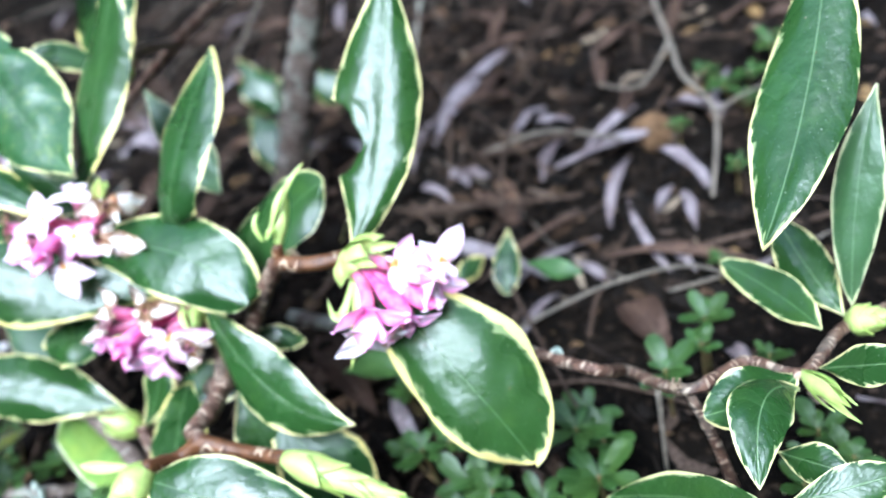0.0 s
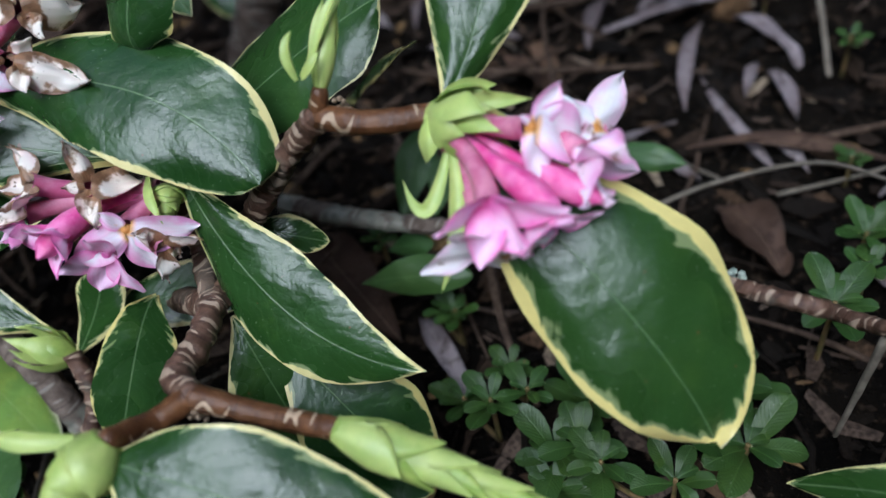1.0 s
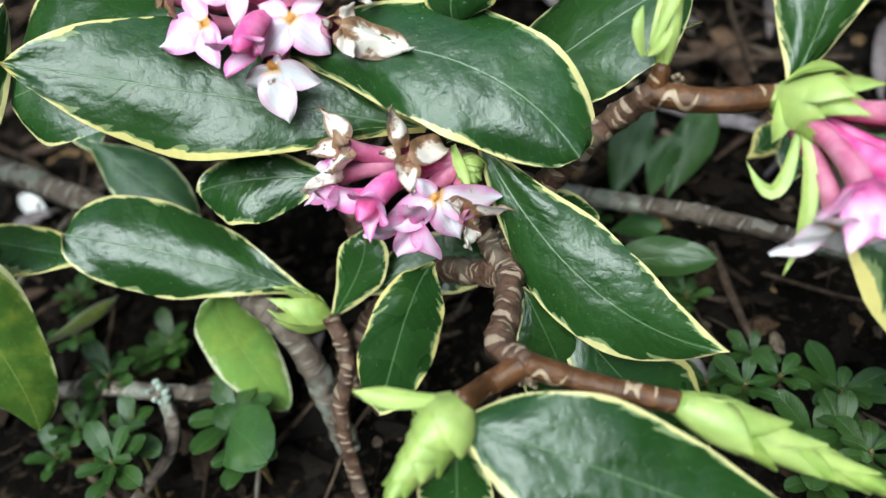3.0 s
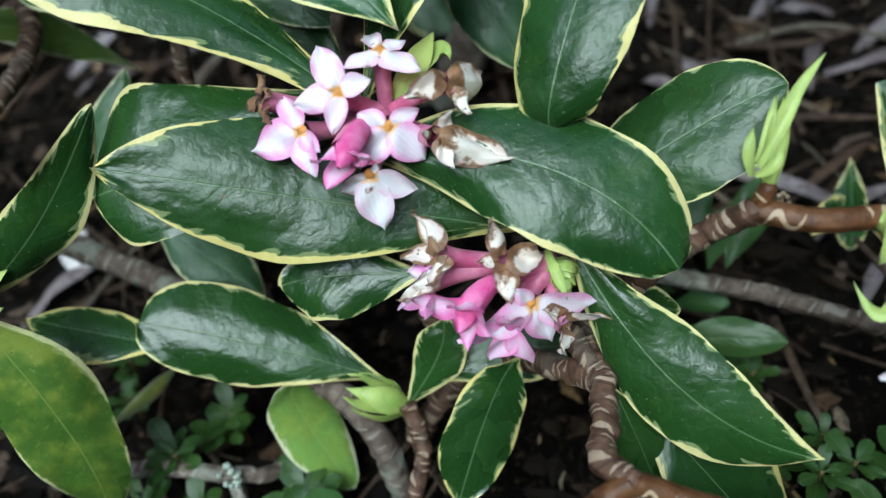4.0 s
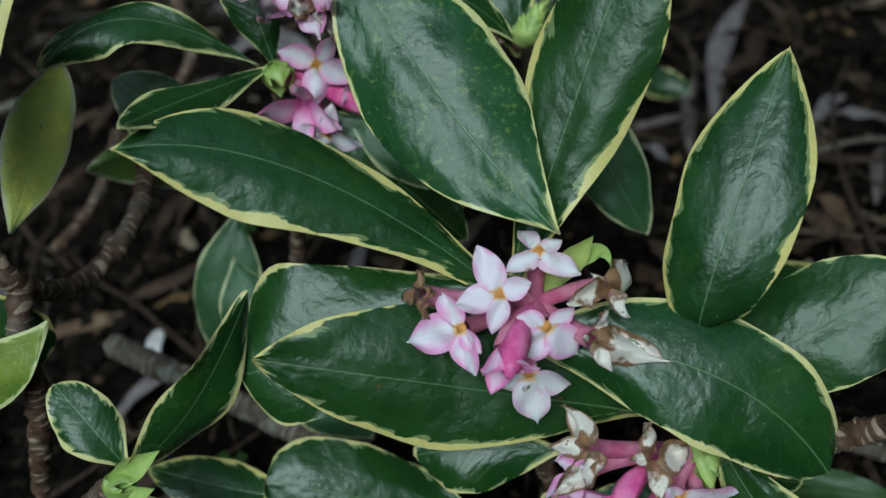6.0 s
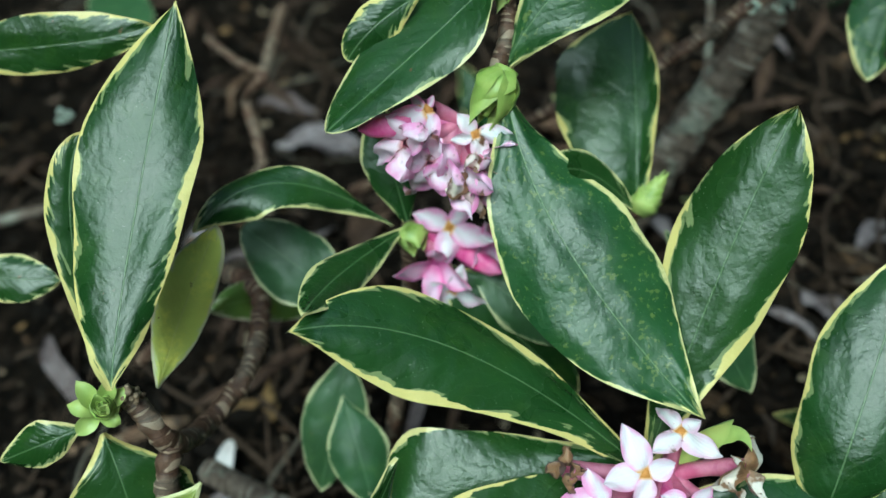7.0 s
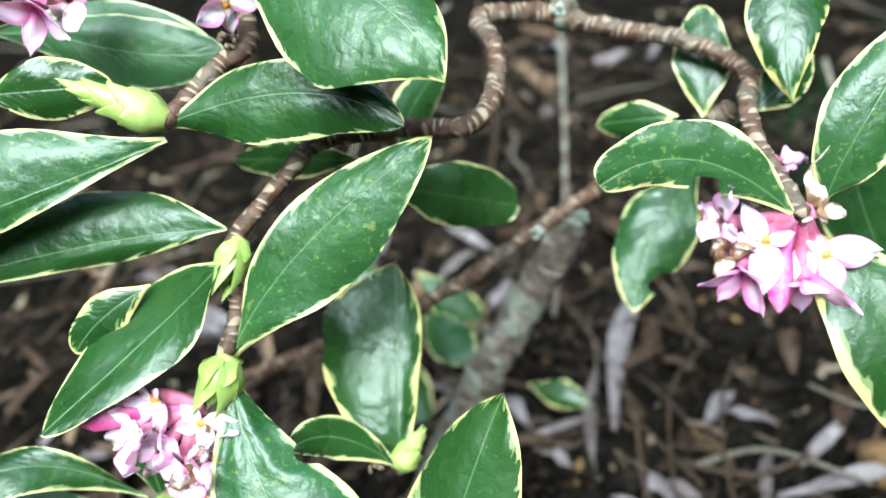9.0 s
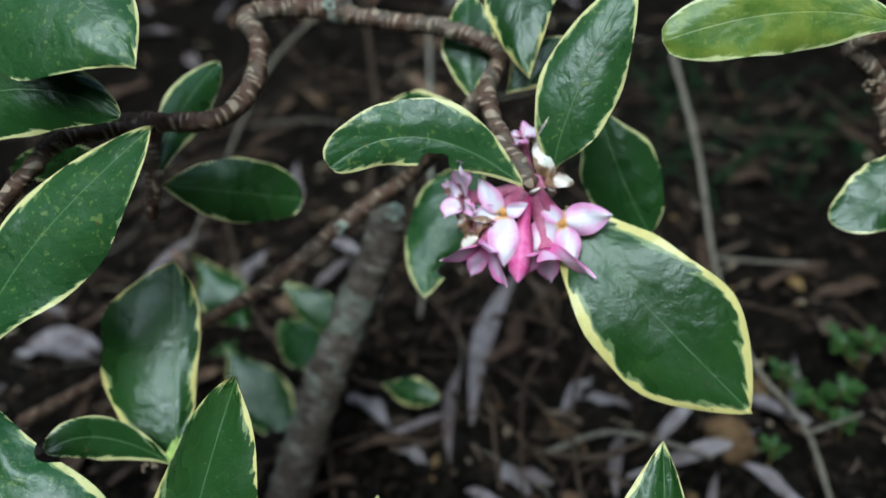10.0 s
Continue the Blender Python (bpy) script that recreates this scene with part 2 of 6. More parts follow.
def petal_material(name, core, tip, blotch, amount, heart=(0.80, 0.42, 0.14), deep=0.10):
    """Petals: colour runs from the throat to the tip, with veins and brown blotches."""
    m, n, l, b = mat(name)
    uv = n.new("ShaderNodeUVMap")
    uv.uv_map = "petal"
    sep = n.new("ShaderNodeSeparateXYZ")
    l.new(uv.outputs[0], sep.inputs[0])
    u, v = sep.outputs[0], sep.outputs[1]
    mid = noise_tex(n, l, 350, 3)
    av = ma(n, l, "ABSOLUTE", v)
    f = ma(n, l, "ADD", ma(n, l, "MULTIPLY", av, 0.75), ma(n, l, "MULTIPLY", ma(n, l, "SUBTRACT", mid, 0.5), 0.8))
    rnd = n.new("ShaderNodeObjectInfo").outputs["Random"]
    f = ma(n, l, "ADD", f, ma(n, l, "MULTIPLY", ma(n, l, "SUBTRACT", rnd, 0.45), 0.25))
    col = mixc(n, l, smooth(n, l, f, 0.16, 0.88), core, tip)
    stripe = ma(n, l, "ABSOLUTE", ma(n, l, "SUBTRACT", ma(n, l, "FRACT", ma(n, l, "MULTIPLY", v, 3.5)), 0.5))
    col = mixc(n, l, ma(n, l, "MULTIPLY", ma(n, l, "SUBTRACT", 1.0, smooth(n, l, stripe, 0.0, 0.2)), 0.12), col, tip)
    throat = ma(n, l, "SUBTRACT", 1.0, smooth(n, l, u, 0.0, deep))
    col = mixc(n, l, throat, col, heart)
    if amount:
        # scorched brown round the throat and along parts of the rim, with loose spots
        wear = ma(n, l, "ADD", noise_tex(n, l, 210, 4), ma(n, l, "MULTIPLY", ma(n, l, "POWER", av, 4.0), 0.26 * amount))
        wear = ma(n, l, "ADD", wear, ma(n, l, "MULTIPLY", ma(n, l, "SUBTRACT", 1.0, smooth(n, l, u, 0.05, 0.42)), 0.34 * amount))
        wear = ma(n, l, "ADD", wear, ma(n, l, "MULTIPLY", ma(n, l, "POWER", u, 4.0), 0.10 * amount))
        wear = ma(n, l, "ADD", wear, ma(n, l, "MULTIPLY", ma(n, l, "SUBTRACT", rnd, 0.5), 0.10 * amount))
        s = smooth(n, l, wear, 0.64 - 0.10 * amount, 0.72 - 0.05 * amount)
        dot = ma(n, l, "MULTIPLY", smooth(n, l, noise_tex(n, l, 800, 1), 0.70, 0.76), min(1.0, amount))
        s = ma(n, l, "MAXIMUM", s, dot)
        ring = ma(n, l, "MULTIPLY", smooth(n, l, wear, 0.56, 0.64), 0.45 * min(1.0, amount * 1.5))
        col = mixc(n, l, ring, col, (0.62, 0.42, 0.26))
        col = mixc(n, l, s, col, mixc(n, l, smooth(n, l, mid, 0.35, 0.65), blotch, tuple(c * 0.5 for c in blotch)))
    l.new(col, b.inputs["Base Color"])
    b.inputs["Roughness"].default_value = 0.5
    b.inputs["Subsurface Weight"].default_value = 0.25
    b.inputs["Subsurface Radius"].default_value = (0.002, 0.0012, 0.0012)
    b.inputs["Subsurface Scale"].default_value = 1.0
    bump(n, l, b, ma(n, l, "ADD", mid, ma(n, l, "MULTIPLY", stripe, 0.5)), 0.35, 0.0004)
    return m


PETALS = {
    "fresh": petal_material("fresh_petal", (0.86, 0.74, 0.82), (0.84, 0.30, 0.60), (0.2, 0.1, 0.04), 0.0),
    "pale": petal_material("pale_petal", (0.83, 0.76, 0.79), (0.80, 0.51, 0.66), (0.25, 0.12, 0.05), 0.12),
    "pink": petal_material("pink_petal", (0.95, 0.60, 0.81), (0.90, 0.19, 0.54), (0.2, 0.08, 0.05), 0.0, (0.80, 0.16, 0.46), 0.4),
    "withered": petal_material("withered_petal", (0.82, 0.72, 0.63), (0.76, 0.56, 0.54), (0.28, 0.145, 0.07), 0.95, (0.30, 0.15, 0.06)),
    "mauve": petal_material("mauve_petal", (0.88, 0.68, 0.80), (0.78, 0.24, 0.55), (0.22, 0.09, 0.06), 0.22, (0.5, 0.15, 0.2)),
    "dead": petal_material("dead_petal", (0.30, 0.17, 0.09), (0.17, 0.08, 0.04), (0.07, 0.03, 0.02), 0.8, (0.1, 0.04, 0.02)),
}
TUBE = simple("pink_tube", (0.50, 0.10, 0.22), (0.72, 0.30, 0.42), 220, 0.45, 0.4, 0.0004, 0.3, 0.2)
BUD_PINK = simple("pink_flower_bud", (0.64, 0.06, 0.27), (0.80, 0.24, 0.48), 260, 0.42, 0.4, 0.0004, 0.0, 0.2)
STAMEN = simple("orange_anther", (0.72, 0.34, 0.10), (0.55, 0.22, 0.05), 900, 0.6)


def bract_material():
    m, n, l, b = mat("pale_green_bract")
    isle = n.new("ShaderNodeNewGeometry").outputs["Random Per Island"]
    mid = noise_tex(n, l, 170, 3)
    col = mixc(n, l, smooth(n, l, mid, 0.3, 0.7), (0.22, 0.33, 0.055), (0.42, 0.52, 0.125))
    col = mixc(n, l, ma(n, l, "MULTIPLY", isle, 0.65), col, (0.54, 0.63, 0.22))
    l.new(col, b.inputs["Base Color"])
    b.inputs["Roughness"].default_value = 0.42
    b.inputs["Subsurface Weight"].default_value = 0.15
    b.inputs["Subsurface Radius"].default_value = (0.001, 0.0015, 0.0006)
    b.inputs["Subsurface Scale"].default_value = 1.0
    bump(n, l, b, noise_tex(n, l, 700, 3), 0.3, 0.0004)
    return m


BRACT = bract_material()
LICHEN = simple("lichen_tuft", (0.36, 0.43, 0.36), (0.55, 0.60, 0.50), 700, 0.9, 0.9, 0.001)
BRACT_TIP = simple("brown_knob", (0.16, 0.11, 0.07), (0.33, 0.25, 0.17), 500, 0.7, 0.8)

# ---- building helpers ----
rng = random.Random(7)


def mesh_of(name, verts, faces, mats, mat_index=None, uvs=None, smooth_on=True):
    me = bpy.data.meshes.new(name)
    me.from_pydata([tuple(v) for v in verts], [], faces)
    for m in mats:
        me.materials.append(m)
    if mat_index is not None:
        me.polygons.foreach_set("material_index", mat_index)
    for key, per_vert in (uvs or {}).items():
        layer = me.uv_layers.new(name=key)
        idx = np.empty(len(me.loops), dtype=np.int32)
        me.loops.foreach_get("vertex_index", idx)
        layer.data.foreach_set("uv", np.asarray(per_vert, dtype=np.float32)[idx].ravel())
    if smooth_on:
        me.polygons.foreach_set("use_smooth", [True] * len(me.polygons))
    me.update()
    return me


def part(name, me, parent, origin, label=""):
    """One mesh as a part at a place of the world, under a thing or a part."""
    ob = new(name, me)
    ob.parent = parent
    here = Vector(origin)
    up = parent
    while up is not None:
        here -= up.location
        up = up.parent
    ob.location = here
    return tagged(ob, label)


def bezier(a, c, b, u):
    return (1 - u) ** 2 * a + 2 * u * (1 - u) * c + u * u * b


def blade_width(u, peak, blunt, stalk):
    if u < peak:
        return stalk + (1 - stalk) * math.sin(math.pi / 2 * u / peak) ** 1.25
    return max(math.cos(math.pi / 2 * (u - peak) / (1 - peak)), 0.0) ** blunt


def blade_mesh(name, base, mid, tip, width, facing, mats, peak=0.52, blunt=0.8, cup=0.10, wave=0.03, bite=None, stalk=0.05, rows=26, half=6, thick=0.0004, curl=0.0, ripple=1.0, skew=0.0):
    """A leaf blade round a bent midrib: two skins that meet at the rim."""
    base, mid, tip, facing = (Vector(p) for p in (base, mid, tip, facing))
    if bite:
        rows, half = 52, 8
    ctrl = 2 * mid - (base + tip) / 2
    ph, ph2 = rng.uniform(0, 6.28), rng.uniform(0, 6.28)
    verts, uv, ed = [], [], []
    cols = 2 * half + 1
    for layer in (0, 1):
        for i in range(rows + 1):
            u = 1 - (1 - i / rows) ** 1.4
            c = bezier(base, ctrl, tip, u)
            tan = (2 * (1 - u) * (ctrl - base) + 2 * u * (tip - ctrl)).normalized()
            side = tan.cross(facing).normalized()
            nrm = side.cross(tan).normalized()
            half_wide = width / 2 * blade_width(u, peak, blunt, stalk)
            for j in range(cols):
                v = (j - half) / half
                w0 = half_wide * (1 + skew * (1 if v > 0 else -1))
                w = w0
                if bite and v * bite[0] > 0 and abs(u - bite[1]) < bite[2]:
                    k = math.sqrt(1 - ((u - bite[1]) / bite[2]) ** 2)
                    w = w0 - k * bite[3] * width / 2 * (1 + 0.12 * math.sin(40 * u))
                    w = max(w, 0.15 * w0)
                else:
                    w = w0 * (1 + 0.035 * math.sin(9 * u + ph + v) + 0.02 * math.sin(23 * u + ph2 - v))
                y = v * w
                a = abs(v)
                h = -cup * w * a ** 2.2 + 0.06 * w * a * (1 - a) * 2
                h += wave * width * a ** 2 * math.sin(10 * u + ph + (1.6 if v > 0 else 0))
                h += 0.008 * width * ripple * math.sin(26 * u - 6 * a + ph2) * a * (1 - 0.4 * a)
                h += curl * width * a * a * (u - 0.4)
                h += ripple * 0.05 * width * a * noise.noise(Vector((u * 4.2 + ph * 9, v * 1.3 + ph2 * 7, 0.5)))
                h += ripple * 0.022 * width * min(1.0, 2.5 * a) * noise.noise(Vector((u * 9.0 + ph2 * 5, v * 3.2 + ph * 6, 3.5)))
                if layer:
                    h -= thick * (1 - a ** 6) * (1 if 0 < i < rows else 0)
                verts.append(c + side * y + nrm * h - base)
                uv.append((u, v * w / w0 if w0 > 1e-6 else v))
                ed.append(((w0 - abs(y)) * 100 + (0.0 if w0 > 1e-5 else 0), y * 100))
    faces, mi = [], []
    n0 = (rows + 1) * cols
    for i in range(rows):
        for j in range(cols - 1):
            a = i * cols + j
            faces.append((a, a + 1, a + cols + 1, a + cols))
            mi.append(0)
            faces.append((n0 + a, n0 + a + cols, n0 + a + cols + 1, n0 + a + 1))
            mi.append(1)
    return mesh_of(name, verts, faces, mats, mi, {"blade": uv, "edge": ed})


def tube_mesh(name, pts, r0, r1, material, ring=0.004, bulge=0.10, sides=14, rough=0.05, step=0.0012):
    """A tapered, ringed limb along a smooth line."""
    pts = [Vector(p) for p in pts]
    o = pts[0]
    dense = []
    for k in range(len(pts) - 1):
        p0, p1, p2, p3 = pts[max(k - 1, 0)], pts[k], pts[k + 1], pts[min(k + 2, len(pts) - 1)]
        m = max(3, int((p2 - p1).length / step))
        for q in range(m):
            t = q / m
            dense.append(0.5 * ((2 * p1) + (p2 - p0) * t + (2 * p0 - 5 * p1 + 4 * p2 - p3) * t * t + (3 * p1 - p0 - 3 * p2 + p3) * t ** 3))
    dense.append(pts[-1])
    verts, faces, uv = [], [], []
    run = 0.0
    total = sum((dense[k + 1] - dense[k]).length for k in range(len(dense) - 1))
    ref = Vector((0.3, 0.2, 0.93))
    seed = rng.uniform(0, 100)
    for k, p in enumerate(dense):
        if k:
            run += (p - dense[k - 1]).length
        tan = (dense[min(k + 1, len(dense) - 1)] - dense[max(k - 1, 0)]).normalized()
        e1 = tan.cross(ref).normalized()
        e2 = tan.cross(e1)
        f = run / total
        r = r0 + (r1 - r0) * f
        ph = run / ring + 0.35 * math.sin(run * 700 + seed)
        saw = 1 - abs(2 * (ph % 1.0) - 1)
        r *= 1 + bulge * (saw ** 2 - 0.4)
        caps = [(p, r)]
        if k == len(dense) - 1:
            caps += [(p + tan * r1 * 0.35, r * 0.88), (p + tan * r1 * 0.62, r * 0.58), (p + tan * r1 * 0.72, r * 0.12)]
        for p2, r2 in caps:
            for s in range(sides + 1):
                a = 2 * math.pi * s / sides
                q = Vector((p.x * 300 + math.cos(a) * 2 + seed, p.y * 300 + math.sin(a) * 2, p.z * 300))
                rr = r2 * (1 + rough * 2 * noise.noise(q))
                verts.append(p2 + (e1 * math.cos(a) + e2 * math.sin(a)) * rr - o)
                uv.append((s / sides, ph + 0.25 * math.sin(a + seed)))
    nrow, wide = len(dense) + 3, sides + 1
    for k in range(nrow - 1):
        for s in range(sides):
            faces.append((k * wide + s, k * wide + s + 1, (k + 1) * wide + s + 1, (k + 1) * wide + s))
    faces.append(tuple(range(sides))[::-1])
    faces.append(tuple((nrow - 1) * wide + s for s in range(sides)))
    return mesh_of(name, verts, faces, [material], None, {"bark": uv})


# ---- ground ----
def ground_height(x, y):
    near = math.exp(-((x - 0.05) ** 2 + (y - 0.15) ** 2) / 0.8)
    h = 0.010 * noise.noise(Vector((x * 6, y * 6, 0.3))) + 0.006 * noise.noise(Vector((x * 22, y * 22, 2.1)))
    h += near * 0.0035 * noise.noise(Vector((x * 90, y * 90, 5.0)))
    return h - 0.006


def soil_material():
    m, n, l, b = mat("dark_shaded_soil")
    tc = n.new("ShaderNodeTexCoord").outputs["Object"]
    a = noise_tex(n, l, 38, 5, tc)
    c = noise_tex(n, l, 260, 4, tc)
    f = noise_tex(n, l, 900, 3, tc)
    # dark soil, taken near black so the colour holds the shrub's shade too
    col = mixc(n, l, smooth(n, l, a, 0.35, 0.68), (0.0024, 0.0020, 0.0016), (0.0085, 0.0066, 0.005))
    col = mixc(n, l, smooth(n, l, c, 0.56, 0.70), col, (0.040, 0.027, 0.018))
    col = mixc(n, l, smooth(n, l, f, 0.66, 0.74), col, (0.075, 0.06, 0.044))
    l.new(col, b.inputs["Base Color"])
    b.inputs["Roughness"].default_value = 0.9
    b.inputs["Specular IOR Level"].default_value = 0.03
    h = ma(n, l, "ADD", ma(n, l, "MULTIPLY", c, 0.7), ma(n, l, "MULTIPLY", f, 0.5))
    bump(n, l, b, h, 1.0, 0.003)
    return m


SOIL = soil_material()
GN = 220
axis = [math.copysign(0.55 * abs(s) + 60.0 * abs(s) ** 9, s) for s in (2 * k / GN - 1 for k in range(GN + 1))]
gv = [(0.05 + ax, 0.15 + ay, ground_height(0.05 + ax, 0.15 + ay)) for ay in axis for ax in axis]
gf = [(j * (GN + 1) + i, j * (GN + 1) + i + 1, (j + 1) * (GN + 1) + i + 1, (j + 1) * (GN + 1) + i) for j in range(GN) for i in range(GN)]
tagged(new("ground", mesh_of("ground", gv, gf, [SOIL])), "dark crumbly garden soil, its colour deepened for the shade under the shrub", "ground", kind="structure")

# unseen hedge ring all round, added to block low sky and darken leaf reflections
def hedge_screen_material():
    m, n, l, b = mat("unseen_hedge_screen")
    tc = n.new("ShaderNodeTexCoord").outputs["Object"]
    a, c = noise_tex(n, l, 1.3, 4, tc), noise_tex(n, l, 14, 4, tc)
    col = mixc(n, l, smooth(n, l, c, 0.35, 0.65), (0.010, 0.020, 0.008), (0.05, 0.085, 0.03))
    col = mixc(n, l, smooth(n, l, a, 0.4, 0.7), col, (0.03, 0.04, 0.018))
    l.new(col, b.inputs["Base Color"])
    b.inputs["Roughness"].default_value = 0.8
    bump(n, l, b, c, 1.0, 0.1)
    return m


hv, hf = [], []
HS = 64
for k in range(HS):
    a = 2 * math.pi * k / HS
    wob = noise.noise(Vector((math.cos(a) * 3, math.sin(a) * 3, 1.0)))
    # ring dips on the -y side to let skylight in from there
    top = 3.9 + 0.6 * wob - 1.9 * max(0.0, -math.sin(a + 0.3)) ** 1.5
    for rad, z in ((2.5, -0.3), (2.4 + 0.2 * wob, min(1.2, 0.6 * top)), (2.6 + 0.25 * wob, top), (3.6, top - 0.3), (3.8, -0.3)):
        hv.append((0.05 + rad * math.cos(a), 0.1 + rad * math.sin(a), z))
for k in range(HS):
    for q in range(4):
        o, o2 = k * 5 + q, ((k + 1) % HS) * 5 + q
        hf.append((o, o2, o2 + 1, o + 1))
tagged(new("backdrop", mesh_of("backdrop", hv, hf, [hedge_screen_material()])), "unseen hedge-like ring added all round to block the low sky", "hedge", kind="structure")

def island_ramp(name, stops):
    """Every loose piece takes a colour of its own from the stops."""
    m, n, l, b = mat(name)
    ramp = n.new("ShaderNodeValToRGB")
    for k, (at, c) in enumerate(stops):
        e = ramp.color_ramp.elements[0] if k == 0 else ramp.color_ramp.elements[1] if k == 1 else ramp.color_ramp.elements.new(at)
        e.position, e.color = at, (*c, 1)
    l.new(n.new("ShaderNodeNewGeometry").outputs["Random Per Island"], ramp.inputs[0])
    grain = noise_tex(n, l, 700, 3, n.new("ShaderNodeTexCoord").outputs["Object"])
    l.new(mixc(n, l, smooth(n, l, grain, 0.4, 0.65), ramp.outputs[0], mixc(n, l, 0.6, ramp.outputs[0], (0.004, 0.003, 0.002))), b.inputs["Base Color"])
    b.inputs["Roughness"].default_value = 0.85
    b.inputs["Specular IOR Level"].default_value = 0.1
    bump(n, l, b, grain, 0.6, 0.0006)
    return m


# crumbs of soil and bark, too many to count
CRUMB = island_ramp("soil_crumb", ((0.0, (0.005, 0.0038, 0.003)), (0.55, (0.011, 0.008, 0.006)), (0.86, (0.036, 0.023, 0.015)), (0.97, (0.13, 0.078, 0.045)), (1.0, (0.30, 0.19, 0.08))))
cv, cf = [], []
for k in range(8500):
    x, y = rng.gauss(0.06, 0.24), rng.gauss(0.14, 0.22)
    r = 0.0010 + 0.0055 * rng.random() ** 3.5
    z = ground_height(x, y) + r * 0.3
    o = len(cv)
    ang = rng.uniform(0, 6.28)
    sx, sy = r * rng.uniform(0.7, 2.2), r * rng.uniform(0.5, 1.0)
    for (px, py, pz) in ((1, 0, 0), (0, 1, 0.1), (-1, 0, 0), (0, -1, -0.1), (0.1, 0, 1), (0, 0.1, -1)):
        px, py = px * sx * rng.uniform(0.7, 1.3), py * sy * rng.uniform(0.7, 1.3)
        cv.append((x + px * math.cos(ang) - py * math.sin(ang), y + px * math.sin(ang) + py * math.cos(ang), z + pz * r * 0.7))
    for a, b2, c in ((0, 1, 4), (1, 2, 4), (2, 3, 4), (3, 0, 4), (1, 0, 5), (2, 1, 5), (3, 2, 5), (0, 3, 5)):
        cf.append((o + a, o + b2, o + c))
tagged(new("soil_crumbs", mesh_of("soil_crumbs", cv, cf, [CRUMB], smooth_on=False)), "brown crumbs of soil and bark on the ground", "soil", kind="stuff")

# slivers of bark, dead leaf and twig, too many to count
DEBRIS = island_ramp("litter_debris", ((0.0, (0.007, 0.0055, 0.0042)), (0.5, (0.017, 0.0115, 0.008)), (0.8, (0.045, 0.029, 0.020)), (0.94, (0.13, 0.093, 0.07)), (1.0, (0.36, 0.28, 0.19))))
dv, df = [], []
for k in range(9000):
    x, y = rng.gauss(0.07, 0.26), rng.gauss(0.28, 0.25)
    ln = 0.003 + 0.020 * rng.random() ** 2.5
    wd = rng.choice((0.0003, 0.0004, 0.0006, 0.0009, 0.0017, 0.0028)) * rng.uniform(0.7, 1.4)
    a = rng.uniform(0, 6.28)
    tilt = rng.uniform(-0.25, 0.25)
    z = ground_height(x, y) + 0.0012 + rng.uniform(0, 0.002) + abs(tilt) * ln * 0.5
    o = len(dv)
    bend = rng.uniform(-0.2, 0.2) * ln
    for s in (-0.5, 0.0, 0.5):
        for c, up in ((-1, 0.0), (0, 1.0), (1, 0.0)):
            px, py = s * ln, c * wd * (1 if s == 0 else 0.55) + (bend if s == 0 else 0)
            dv.append((x + px * math.cos(a) - py * math.sin(a), y + px * math.sin(a) + py * math.cos(a), z + tilt * px + up * min(wd, 0.0006)))
    for q in (0, 3):
        for c in (0, 1):
            df.append((o + q + c, o + q + c + 1, o + q + c + 4, o + q + c + 3))
tagged(new("litter_debris", mesh_of("litter_debris", dv, df, [DEBRIS], smooth_on=False)), "fine brown slivers of bark and dead leaf", "litter", kind="stuff")


# ---- the shrub ----
shrub = tagged(new("daphne_shrub"), "low daphne shrub with cream-edged leaves and pink flower clusters", "shrub")
RINGS = {"brown": (0.0085, 0.05), "ringed": (0.0028, 0.17), "grey": (0.006, 0.03)}


def stem(pts, r0, r1, look_of):
    ring, bulge = RINGS[look_of]
    me = tube_mesh("branch", pts, r0, r1, BARKS[look_of], ring, bulge, 16 if r0 > 0.003 else 12, 0.05 if look_of == "brown" else 0.14, 0.0007)
    return part("branch", me, shrub, pts[0], {"brown": "smooth reddish-brown young twig with pale leaf scars", "ringed": "", "grey": "grey lichen-spotted old branch"}[look_of])


def leaf(parent, base, mid, tip, width, facing, look_of, peak=0.52, blunt=0.8, cup=None, wave=0.045, bite=None, spots=False, skew=0.0):
    cup = rng.uniform(0.08, 0.26) if cup is None else cup
    if look_of == "bract":
        me = blade_mesh("bract", base, mid, tip, width, facing, [BRACT, BRACT], peak, 1.1, -0.4, 0.02, None, 0.5, 16, 3, 0.0006)
        return part("bract", me, parent, base, "pale green strap-like bract")
    m = LEAF_LOOKS["spotted" if spots else look_of]
    me = blade_mesh("leaf", base, mid, tip, width, facing, [m, UNDER], peak, blunt, cup, wave, bite, skew=skew)
    note = {"green": "", "thin": "", "wide": "glossy dark green leaf with a broad ragged yellow margin", "gold": "glossy green leaf with a broad cream margin", "dull": "", "plain": "", "pale": "yellowish pale green leaf", "pale2": "light green leaf", "lime": "young pale lime-green leaf"}[look_of]
    if bite:
        note = "green cream-edged leaf with a bite eaten out"
    return part("leaf", me, parent, base, note)


